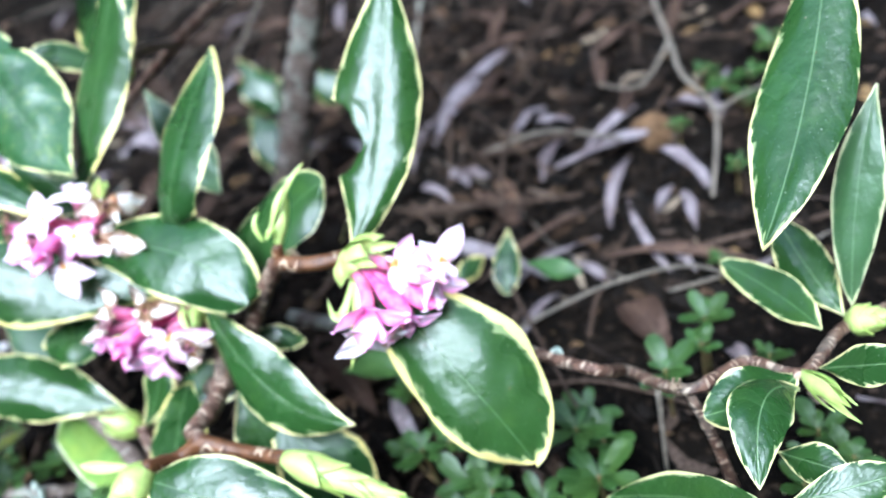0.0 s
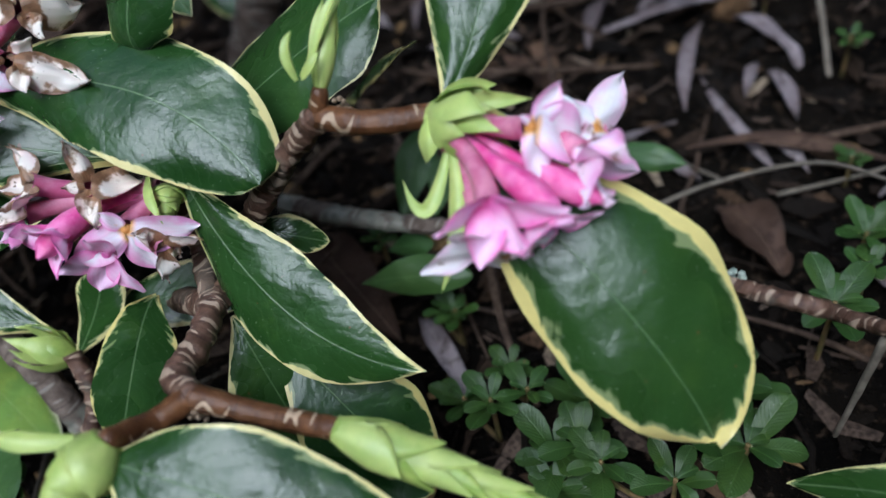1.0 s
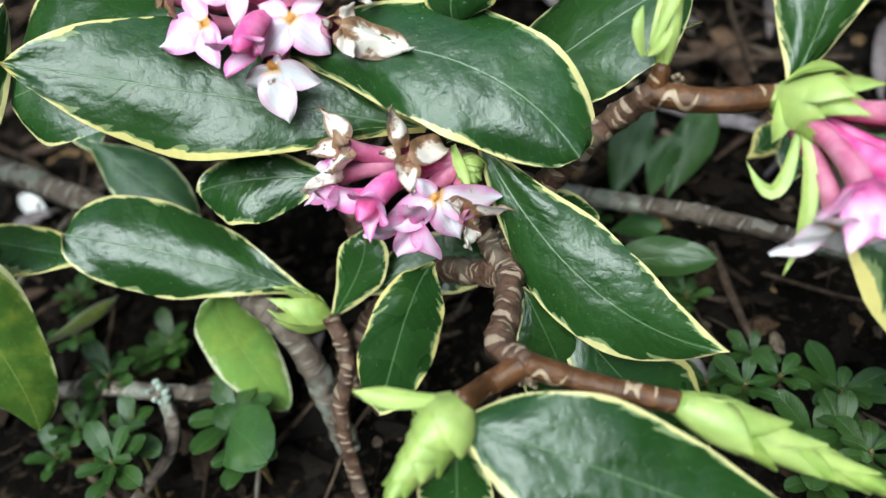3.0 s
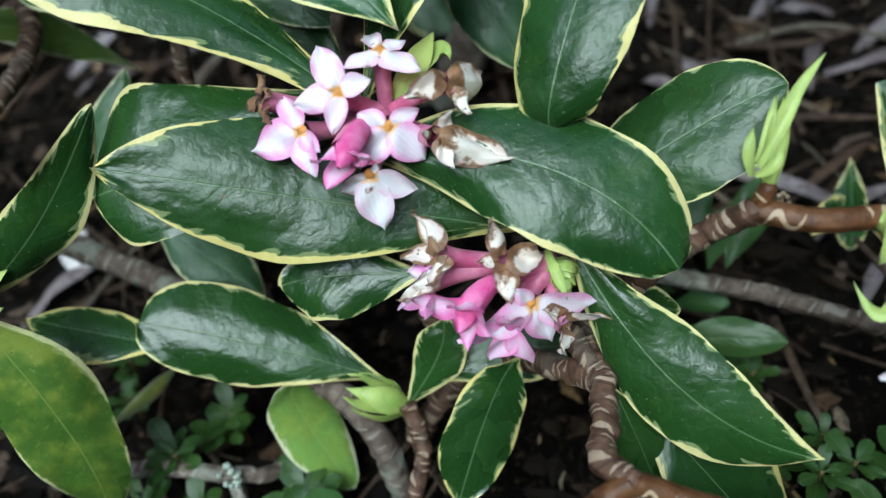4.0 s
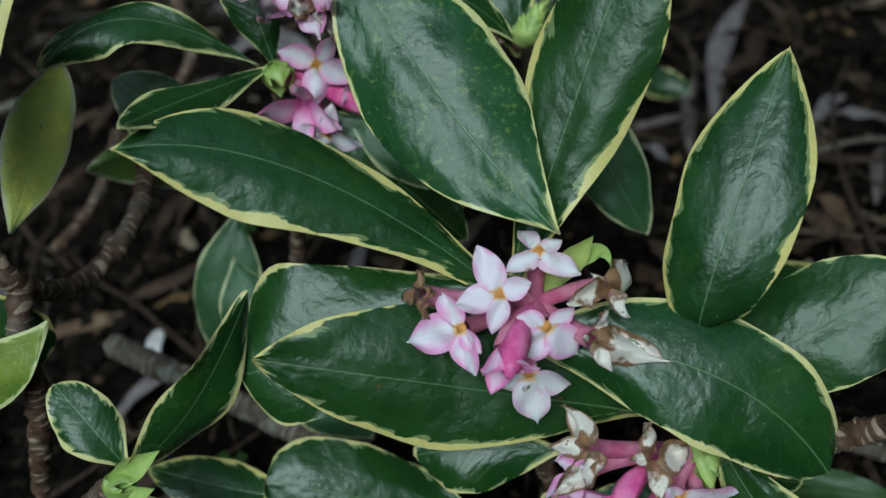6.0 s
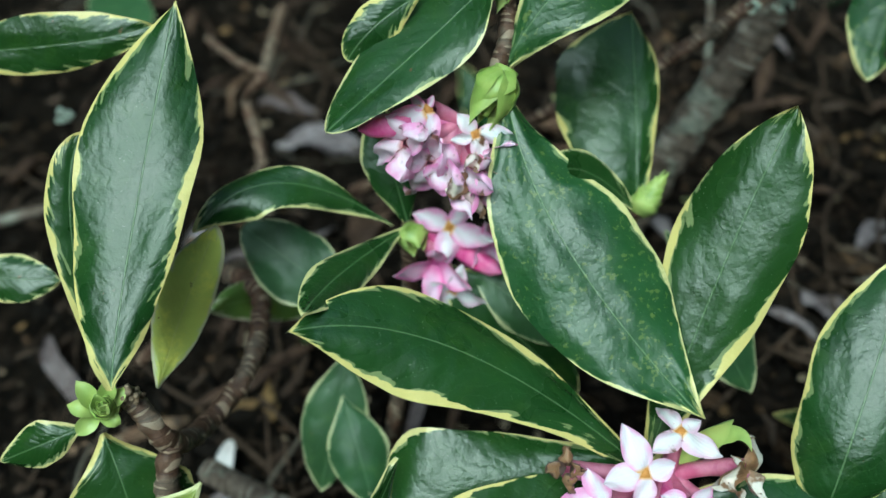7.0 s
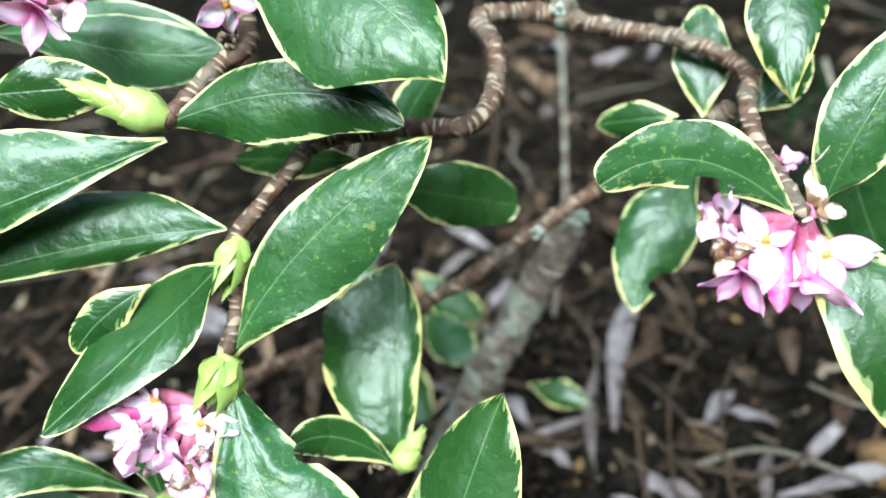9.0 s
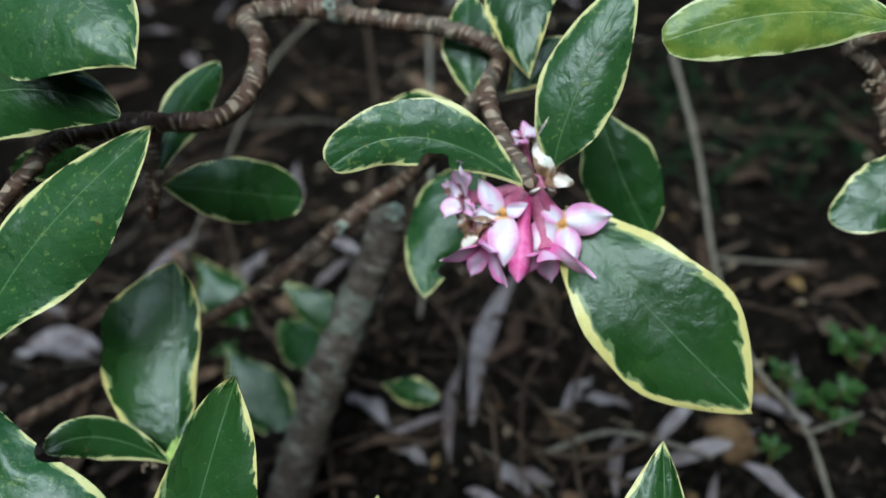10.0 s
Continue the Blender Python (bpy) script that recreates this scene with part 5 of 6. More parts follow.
leaf(sDb, (0.0765, -0.0342, 0.1035), (0.0788, -0.0356, 0.1062), (0.0815, -0.0336, 0.1081), 0.0021, (-0.5105, -0.5752, 0.6392), "bract", peak=.5)
leaf(sDb, (0.0757, -0.0343, 0.1034), (0.0752, -0.0323, 0.1086), (0.0772, -0.0290, 0.1109), 0.0023, (-0.4473, -0.6871, 0.5725), "bract", peak=.5)
leaf(sT, (-0.1208, 0.0319, 0.1342), (-0.1174, 0.0317, 0.1397), (-0.1157, 0.0340, 0.1425), 0.0040, (0.0921, -0.9792, 0.1807), "bract", peak=.5)
leaf(sT, (-0.1222, 0.0325, 0.1335), (-0.1226, 0.0328, 0.1384), (-0.1247, 0.0356, 0.1407), 0.0043, (0.4921, -0.7196, 0.4900), "bract", peak=.5)
leaf(sT, (-0.1228, 0.0326, 0.1325), (-0.1248, 0.0316, 0.1353), (-0.1285, 0.0331, 0.1355), 0.0042, (0.3295, -0.6051, 0.7247), "bract", peak=.5)
leaf(sT, (-0.1231, 0.0324, 0.1313), (-0.1248, 0.0295, 0.1316), (-0.1281, 0.0289, 0.1292), 0.0044, (0.2456, -0.7379, 0.6286), "bract", peak=.5)
leaf(sT, (-0.1215, 0.0322, 0.1317), (-0.1186, 0.0291, 0.1327), (-0.1171, 0.0285, 0.1308), 0.0040, (-0.0514, -0.2857, 0.9569), "bract", peak=.5)
leaf(sT, (-0.1209, 0.0324, 0.1330), (-0.1165, 0.0317, 0.1369), (-0.1136, 0.0334, 0.1381), 0.0040, (-0.1614, -0.8995, 0.4061), "bract", peak=.5)
leaf(sT, (-0.1206, 0.0306, 0.1351), (-0.1186, 0.0285, 0.1405), (-0.1181, 0.0288, 0.1431), 0.0035, (0.3027, -0.9069, -0.2931), "bract", peak=.5)
leaf(sT, (-0.1202, 0.0299, 0.1351), (-0.1169, 0.0267, 0.1400), (-0.1153, 0.0259, 0.1421), 0.0030, (-0.4615, -0.8674, -0.1859), "bract", peak=.5)

bud(sD, (0.0992, -0.0432, 0.0940), (0.1076, -0.0523, 0.0938), 0.0062, "bracts")
bud(sH, (0.0280, -0.0824, 0.0732), (0.0106, -0.0947, 0.0653), 0.0066, "spear")
bud(sR2, (0.0666, -0.0864, 0.0639), (0.1034, -0.1070, 0.0493), 0.0052, "spear")
bud(sC, (-0.0076, 0.0968, 0.1990), (-0.0138, 0.0870, 0.1920), 0.0050, "cup")
bud(sC, (-0.0144, 0.0768, 0.1792), (-0.0230, 0.0692, 0.1700), 0.0062, "cup")
bud(sC2, (-0.0434, 0.0735, 0.1366), (-0.0419, 0.0660, 0.1345), 0.0048, "cup")
bud(sT, (-0.1200, 0.0324, 0.1328), (-0.1174, 0.0269, 0.1414), 0.0034, "spear")
bud(sK, (-0.0967, -0.0105, 0.0896), (-0.0895, -0.0125, 0.0915), 0.0042, "cup")
bud(sS, (-0.0183, 0.1120, 0.2267), (-0.0406, 0.1196, 0.2374), 0.0060, "spear")
bud(sV, (0.0205, 0.0704, 0.1305), (0.0291, 0.0750, 0.1399), 0.0045, "spear")
bud(sRR, (0.2107, -0.1041, 0.0550), (0.2135, -0.1180, 0.0580), 0.0028, "bracts")
bud(sRR, (0.2319, -0.0881, 0.0500), (0.2427, -0.0963, 0.0550), 0.0050, "spear")
bud(sJ, (-0.0045, -0.0280, 0.0362), (-0.0144, -0.0251, 0.0429), 0.0050, "bracts")
bud(sB, (0.0395, -0.0259, 0.0804), (0.0382, -0.0348, 0.0777), 0.0040, "spear")
knobs(sD, (0.0822, -0.0354, 0.0960), .0022)
knobs(sF, (0.0409, -0.0758, 0.0642), .0022)
knobs(sT, (-0.1131, 0.0325, 0.1360), .0028)
knobs(sC, (0.0163, 0.1126, 0.2139), .0022)
knobs(sMain, (0.0702, 0.1556, 0.2214), .0026)
knobs(sMain, (0.0165, 0.1204, 0.2106), .0022)
knobs(sZ, (0.1408, 0.1162, 0.2079), .0020)
knobs(sS, (-0.0014, 0.1243, 0.2390), .0028)
knobs(sV, (0.0138, 0.0710, 0.1335), .0022)
knobs(sZ, (0.0977, 0.1568, 0.2175), .0020)
bud(sS, (-0.0777, 0.1304, 0.2373), (-0.0814, 0.1204, 0.2310), 0.0042, "bracts")
knobs(sTr2, (0.0833, 0.1438, 0.1465), .0026, True)
knobs(sZ, (0.0959, 0.1577, 0.2198), .0022, True)
knobs(sTrunk, (0.1066, 0.1631, 0.1336), .0036, True)
knobs(sBg7, (-0.1842, 0.2249, 0.0950), .0042, True)
bud(sDb, (0.0791, -0.0353, 0.1001), (0.0842, -0.0259, 0.1083), 0.0022, "bracts")
knobs(sBg3, (-0.0560, -0.0300, 0.0245), .0034, True)
knobs(sRt, (0.2326, 0.0751, 0.1968), .0026)
knobs(sRR, (0.1510, -0.0717, 0.0540), .0030, True)
knobs(sRR, (0.1786, -0.0981, 0.0580), .0020)

flower(sS, (-0.0783, 0.1287, 0.2367), (-0.0831, 0.1190, 0.2290), (0.0197, -0.8898, -0.4560), 0.0120, "bud", 162)
flower(sS, (-0.0783, 0.1287, 0.2367), (-0.0791, 0.1200, 0.2293), (0.2481, -0.8886, -0.3857), 0.0107, "bud", 156)
flower(sS, (-0.0783, 0.1287, 0.2367), (-0.0863, 0.1200, 0.2298), (-0.4680, -0.8671, -0.1708), 0.0106, "pale", 192)
flower(sA, (0.0083, 0.0046, 0.1068), (-0.0002, -0.0002, 0.1186), (-0.0522, -0.6221, 0.7812), 0.0185, "fresh", 201, ((-69, 0.0114), (-162, 0.007), (89, 0.0083), (10, 0.0095)))
flower(sA, (0.0083, 0.0046, 0.1068), (0.0086, -0.0062, 0.1117), (0.0795, -0.8177, 0.5701), 0.0167, "fresh", 207, ((-151, 0.0072), (131, 0.0106), (46, 0.0109), (-29, 0.0069)))
flower(sA, (0.0083, 0.0046, 0.1068), (-0.0098, -0.0032, 0.1131), (-0.4215, -0.5745, 0.7017), 0.0187, "fresh", 303, ((-55, 0.0091), (24, 0.0129), (118, 0.0101), (148, 0.0068)))
flower(sA, (0.0083, 0.0046, 0.1068), (-0.0015, -0.0095, 0.1115), (-0.3295, -0.9397, -0.0911), 0.0140, "pink", 57, ((90, 0.0100, 80), (-150, 0.0100, 60), (-84, 0.0110, 70), (168, 0.0070, 55)))
flower(sA, (0.0083, 0.0046, 0.1068), (0.0027, -0.0130, 0.1056), (-0.0561, -0.9414, 0.3325), 0.0198, "pale", 90, ((154, 0.0103), (91, 0.0118), (27, 0.0077), (-134, 0.0027)))
flower(sA, (0.0083, 0.0046, 0.1068), (0.0103, 0.0068, 0.1221), (0.1254, -0.1736, 0.9768), 0.0154, "pale", 3, ((28, 0.0089), (122, 0.0097), (-65, 0.0074), (-161, 0.0057)))
flower(sA, (0.0083, 0.0046, 0.1068), (0.0223, -0.0024, 0.1166), (0.5682, -0.6247, 0.5356), 0.0193, "withered", 159, ((167, 0.0145), (-17, 0.0091), (106, 0.0072), (-72, 0.0035)))
flower(sA, (0.0083, 0.0046, 0.1068), (0.0177, -0.0101, 0.1096), (0.4437, -0.7672, 0.4631), 0.0193, "withered", 144, ((145, 0.0145), (102, 0.0063), (-152, 0.0069), (-34, 0.0034)))
flower(sA, (0.0083, 0.0046, 0.1068), (-0.0169, 0.0047, 0.1176), (-0.7929, -0.0947, 0.6019), 0.0120, "dead", 33)
flower(sB, (0.0395, -0.0259, 0.0804), (0.0305, -0.0356, 0.0798), (0.1281, -0.9323, 0.3384), 0.0225, "fresh", 96, ((19, 0.0128), (112, 0.0123), (160, 0.0145), (-58, 0.0064)))
flower(sB, (0.0395, -0.0259, 0.0804), (0.0247, -0.0384, 0.0762), (-0.2041, -0.9619, -0.1820), 0.0166, "pink", 72, ((6, 0.0110, 25), (66, 0.0095, 30), (126, 0.0100, 45), (-96, 0.0085, 10)))
flower(sB, (0.0395, -0.0259, 0.0804), (0.0182, -0.0340, 0.0818), (-0.5185, -0.8449, 0.1313), 0.0171, "pink", 57, ((96, 0.0095, 75), (-180, 0.0100, 65), (-12, 0.0140, 35), (-84, 0.0105, 60)))
flower(sB, (0.0395, -0.0259, 0.0804), (0.0171, -0.0341, 0.0831), (-0.4160, -0.9092, -0.0161), 0.0103, "bud", 189)
flower(sB, (0.0395, -0.0259, 0.0804), (0.0134, -0.0251, 0.0901), (-0.5645, -0.2219, 0.7951), 0.0171, "withered", 150, ((-25, 0.0104), (141, 0.0084), (30, 0.0088), (104, 0.0118)))
flower(sB, (0.0395, -0.0259, 0.0804), (0.0261, -0.0291, 0.0887), (0.2497, -0.5552, 0.7934), 0.0187, "withered", 180, ((-85, 0.0081), (157, 0.0095), (73, 0.0091), (-7, 0.005)))
flower(sB, (0.0395, -0.0259, 0.0804), (0.0369, -0.0386, 0.0743), (0.6353, -0.7723, -0.0017), 0.0136, "withered", 126)
flower(sB, (0.0395, -0.0259, 0.0804), (0.0098, -0.0281, 0.0848), (-0.8212, -0.5029, 0.2696), 0.0130, "mauve", 66)
flower(sD, (0.0992, -0.0432, 0.0940), (0.1149, -0.0586, 0.0976), (0.4350, -0.7292, 0.5283), 0.0194, "fresh", 147, ((-151, 0.0096), (153, 0.0138), (79, 0.0116), (-60, 0.0029)))
flower(sD, (0.0992, -0.0432, 0.0940), (0.1276, -0.0561, 0.0912), (0.4507, -0.4246, 0.7852), 0.0183, "pale", 195, ((-152, 0.0133), (65, 0.0088), (-87, 0.0087), (2, 0.005)))
flower(sD, (0.0992, -0.0432, 0.0940), (0.1229, -0.0614, 0.0910), (0.3661, -0.9226, -0.1213), 0.0143, "mauve", 111, ((72, 0.0120, 70), (6, 0.0115, 70), (150, 0.0105, 60), (-80, 0.0115, 55)))
flower(sD, (0.0992, -0.0432, 0.0940), (0.1036, -0.0681, 0.0913), (-0.2152, -0.9624, -0.1658), 0.0182, "pink", 78, ((78, 0.0115, 65), (144, 0.0115, 55), (-162, 0.0135, 35), (-30, 0.0110, 65)))
flower(sD, (0.0992, -0.0432, 0.0940), (0.1122, -0.0671, 0.0896), (0.4030, -0.9087, -0.1091), 0.0095, "bud", 150)
flower(sD, (0.0992, -0.0432, 0.0940), (0.1194, -0.0671, 0.0884), (0.5688, -0.8214, 0.0413), 0.0080, "bud", 150)
flower(sD, (0.0992, -0.0432, 0.0940), (0.1136, -0.0699, 0.0856), (0.0203, -0.9799, -0.1983), 0.0130, "pink", 96, ((-114, 0.0105, 55), (-42, 0.0120, 70), (-174, 0.0090, 30), (84, 0.0060, 40)))
flower(sD, (0.0992, -0.0432, 0.0940), (0.1007, -0.0687, 0.0838), (-0.3992, -0.9096, -0.1154), 0.0163, "pale", 57, ((36, 0.0120, 30), (-78, 0.0110, 45), (-180, 0.0120, 15), (108, 0.0095, 0)))
flower(sC, (-0.0262, 0.0752, 0.1668), (-0.0347, 0.0738, 0.1734), (-0.4535, -0.7787, 0.4336), 0.0168, "fresh", 30, ((41, 0.0123), (101, 0.0089), (-120, 0.0035), (-21, 0.005)))
flower(sC, (-0.0262, 0.0752, 0.1668), (-0.0244, 0.0672, 0.1687), (-0.0662, -0.8841, 0.4626), 0.0167, "pale", 189, ((-179, 0.0086), (111, 0.0072), (20, 0.0058), (-56, 0.0062)))
flower(sC, (-0.0262, 0.0752, 0.1668), (-0.0451, 0.0736, 0.1707), (-0.9022, -0.3518, 0.2496), 0.0097, "bud", 207)
flower(sC, (-0.0262, 0.0752, 0.1668), (-0.0417, 0.0699, 0.1671), (-0.8006, -0.5508, 0.2359), 0.0198, "mauve", 30)
flower(sC, (-0.0262, 0.0752, 0.1668), (-0.0362, 0.0664, 0.1623), (-0.3800, -0.8866, 0.2637), 0.0226, "mauve", 72)
flower(sC, (-0.0262, 0.0752, 0.1668), (-0.0306, 0.0629, 0.1605), (-0.0813, -0.9787, 0.1886), 0.0207, "mauve", 108)
flower(sC, (-0.0262, 0.0752, 0.1668), (-0.0267, 0.0611, 0.1604), (-0.0025, -0.9661, 0.2582), 0.0169, "withered", 99)
flower(sC, (-0.0262, 0.0752, 0.1668), (-0.0217, 0.0617, 0.1616), (0.5470, -0.8369, 0.0200), 0.0196, "mauve", 138)
flower(sC, (-0.0262, 0.0752, 0.1668), (-0.0256, 0.0603, 0.1552), (0.0659, -0.9786, -0.1947), 0.0146, "mauve", 90)
flower(sC2, (-0.0434, 0.0735, 0.1366), (-0.0325, 0.0707, 0.1367), (0.0033, -0.7756, 0.6313), 0.0219, "fresh", 159, ((-32, 0.0102), (-134, 0.0079), (149, 0.0124), (80, 0.0106)))
flower(sC2, (-0.0434, 0.0735, 0.1366), (-0.0377, 0.0655, 0.1290), (-0.2584, -0.9622, -0.0858), 0.0201, "pink", 75)
flower(sC2, (-0.0434, 0.0735, 0.1366), (-0.0253, 0.0645, 0.1277), (0.6395, -0.7687, -0.0085), 0.0093, "bud", 156)
flower(sC2, (-0.0434, 0.0735, 0.1366), (-0.0235, 0.0693, 0.1301), (0.6847, -0.7051, 0.1844), 0.0157, "pink", 108)
flower(sC2, (-0.0434, 0.0735, 0.1366), (-0.0340, 0.0618, 0.1209), (-0.1745, -0.9815, -0.0784), 0.0165, "pale", 75)
flower(sZ, (0.1278, 0.0689, 0.1955), (0.1203, 0.0697, 0.1880), (-0.4158, -0.7960, 0.4398), 0.0203, "fresh", 312, ((-49, 0.0105), (-163, 0.0066), (96, 0.0129), (6, 0.0083)))
flower(sZ, (0.1278, 0.0689, 0.1955), (0.1344, 0.0646, 0.1838), (-0.2593, -0.8582, 0.4431), 0.025, "fresh", 189, ((-53, 0.0077), (-167, 0.0126), (107, 0.0097), (32, 0.0125)))
flower(sZ, (0.1278, 0.0689, 0.1955), (0.1122, 0.0781, 0.1901), (-0.8338, -0.2504, 0.4921), 0.0185, "mauve", 351)
flower(sZ, (0.1278, 0.0689, 0.1955), (0.1122, 0.0731, 0.1834), (-0.8831, -0.4238, 0.2012), 0.0133, "withered", 30)
flower(sZ, (0.1278, 0.0689, 0.1955), (0.1148, 0.0687, 0.1800), (-0.6041, -0.7450, -0.2830), 0.0184, "pink", 54)
flower(sZ, (0.1278, 0.0689, 0.1955), (0.1235, 0.0662, 0.1791), (-0.4076, -0.8223, -0.3972), 0.0140, "bud", 183)
flower(sZ, (0.1278, 0.0689, 0.1955), (0.1296, 0.0635, 0.1773), (-0.2868, -0.8645, -0.4127), 0.0198, "pink", 87)
flower(sZ, (0.1278, 0.0689, 0.1955), (0.1312, 0.0693, 0.1955), (-0.1134, -0.5733, 0.8114), 0.0207, "withered", 261, ((-105, 0.0125), (163, 0.0075), (49, 0.0052), (140, 0.0043)))
flower(sZ, (0.1278, 0.0689, 0.1955), (0.1312, 0.0859, 0.1991), (-0.2334, -0.1166, 0.9654), 0.0143, "mauve", 312)
flower(sA, (0.0083, 0.0046, 0.1068), (0.0007, -0.0100, 0.1137), (-0.3815, -0.9237, -0.0341), 0.0109, "bud", 189)
flower(sS, (-0.0941, 0.1353, 0.2344), (-0.0996, 0.1203, 0.2256), (-0.2753, -0.9393, -0.2049), 0.0148, "pink", 75)
flower(sS, (-0.0941, 0.1353, 0.2344), (-0.0943, 0.1168, 0.2222), (0.0925, -0.9052, -0.4147), 0.0121, "bud", 162)
flower(sS, (-0.0941, 0.1353, 0.2344), (-0.0873, 0.1201, 0.2268), (0.4797, -0.8753, 0.0619), 0.0135, "mauve", 120)
flower(sS, (-0.0203, 0.1389, 0.2575), (0.0012, 0.1214, 0.2489), (0.2192, -0.9723, -0.0809), 0.0147, "fresh", 102)
flower(sS, (-0.0203, 0.1389, 0.2575), (-0.0433, 0.1303, 0.2521), (-0.2171, -0.9361, -0.2766), 0.0174, "pink", 75)
flower(sS, (-0.0203, 0.1389, 0.2575), (-0.0354, 0.1309, 0.2527), (-0.0083, -0.9997, -0.0242), 0.0161, "mauve", 42)

# ---- litter on the ground ----
def dry_leaf_material(name, a, b2, rib_colour):
    """Dead leaf: mottled, darker along torn rims, with a raised midrib and fine veins."""
    m, n, l, b = mat(name)
    uv = n.new("ShaderNodeUVMap")
    uv.uv_map = "edge"
    sep = n.new("ShaderNodeSeparateXYZ")
    l.new(uv.outputs[0], sep.inputs[0])
    uv2 = n.new("ShaderNodeUVMap")
    uv2.uv_map = "blade"
    sep2 = n.new("ShaderNodeSeparateXYZ")
    l.new(uv2.outputs[0], sep2.inputs[0])
    rnd = n.new("ShaderNodeObjectInfo").outputs["Random"]
    big, mid, fine = noise_tex(n, l, 70, 3), noise_tex(n, l, 260, 4), noise_tex(n, l, 1100, 3)
    col = mixc(n, l, smooth(n, l, big, 0.35, 0.65), a, b2)
    col = mixc(n, l, ma(n, l, "MULTIPLY", smooth(n, l, mid, 0.5, 0.68), 0.75), col, tuple(c * f for c, f in zip(a, (0.42, 0.34, 0.30))))
    col = mixc(n, l, ma(n, l, "MULTIPLY", rnd, 0.62), col, tuple(c * f for c, f in zip(a, (0.42, 0.33, 0.28))))
    rib = ma(n, l, "SUBTRACT", 1.0, smooth(n, l, ma(n, l, "ABSOLUTE", sep.outputs[1]), 0.006, 0.022))
    col = mixc(n, l, ma(n, l, "MULTIPLY", rib, 0.5), col, rib_colour)
    rim = ma(n, l, "SUBTRACT", 1.0, smooth(n, l, ma(n, l, "ADD", sep.outputs[0], ma(n, l, "MULTIPLY", ma(n, l, "SUBTRACT", mid, 0.5), 0.25)), 0.02, 0.06))
    col = mixc(n, l, ma(n, l, "MULTIPLY", rim, 0.5), col, tuple(c * 0.4 for c in a))
    l.new(col, b.inputs["Base Color"])
    b.inputs["Roughness"].default_value = 0.7
    b.inputs["Specular IOR Level"].default_value = 0.2
    lane = ma(n, l, "SUBTRACT", ma(n, l, "MULTIPLY", sep2.outputs[0], 22.0), ma(n, l, "MULTIPLY", ma(n, l, "ABSOLUTE", sep2.outputs[1]), 3.0))
    tri = ma(n, l, "ABSOLUTE", ma(n, l, "SUBTRACT", ma(n, l, "FRACT", lane), 0.5))
    h = ma(n, l, "ADD", ma(n, l, "MULTIPLY", tri, 0.5), ma(n, l, "ADD", ma(n, l, "MULTIPLY", mid, 1.2), ma(n, l, "MULTIPLY", fine, 0.5)))
    bump(n, l, b, ma(n, l, "ADD", h, rib), 0.7, 0.0008)
    return m


FALLEN = [
    dry_leaf_material("fallen_leaf_grey", (0.19, 0.155, 0.16), (0.32, 0.275, 0.28), (0.36, 0.31, 0.29)),
    dry_leaf_material("fallen_leaf_brown", (0.052, 0.031, 0.021), (0.115, 0.069, 0.046), (0.22, 0.15, 0.10)),
    dry_leaf_material("fallen_leaf_tan", (0.15, 0.088, 0.055), (0.27, 0.18, 0.115), (0.34, 0.25, 0.17)),
    simple("fallen_petal", (0.62, 0.58, 0.57), (0.8, 0.76, 0.74), 200, 0.6, 0.4, 0.0005),
]
TWIG = [
    simple("dry_twig_brown", (0.045, 0.029, 0.020), (0.12, 0.082, 0.057), 300, 0.85, 0.7, 0.0006, 0.4),
    simple("dry_twig_grey", (0.13, 0.11, 0.085), (0.24, 0.205, 0.16), 300, 0.85, 0.7, 0.0006, 0.4),
]


def on_ground(x, y, lift=0.0):
    return Vector((x, y, ground_height(x, y) + lift))


def fallen_leaf(a, b, width, shade, arch=0.004, lift=0.003, cup=-0.5):
    """A dry leaf lying between two places of the ground plan."""
    p, q = on_ground(*a, lift), on_ground(*b, lift * rng.uniform(0.8, 1.6))
    side = Vector((-(q - p).y, (q - p).x, 0)).normalized()
    mid = (p + q) / 2 + side * rng.uniform(-0.07, 0.07) * (q - p).length + Vector((0, 0, arch))
    mid.z = max(mid.z, ground_height(mid.x, mid.y) + 0.003)
    up = (Vector((0, 0, 1)) + side * rng.uniform(-0.4, 0.4)).normalized()
    me = blade_mesh("fallen_leaf", p, mid, q, width, up, [FALLEN[shade], FALLEN[shade]], rng.uniform(0.35, 0.6), rng.choice((0.5, 0.8, 1.0, 1.1)), cup * rng.uniform(-0.5, 1.5), 0.14, None, rng.uniform(0.08, 0.3), 16, 4, 0.0005, rng.uniform(-0.5, 0.5), 3.5, rng.uniform(-0.2, 0.2))
    ob = new("fallen_leaf", me)
    ob.location = p
    words = ("dry greyish-mauve willow-shaped leaf lying on the soil", "crumpled dark brown dead leaf on the soil", "curled tan dead leaf on the soil", "white fallen petal on the soil")[shade]
    return tagged(ob, words, "fallen leaf", "fallen leaves on the soil")


def dry_twig(pts, r0, r1, shade):
    me = tube_mesh("dry_twig", pts, r0, r1, TWIG[shade], 0.012, 0.08, 7, 0.12, 0.004)
    ob = new("dry_twig", me)
    ob.location = Vector(pts[0])
    return tagged(ob, ("thin dry brown twig lying on the soil", "bleached grey dry twig over the soil")[shade], "twig", "dry twigs on the soil")


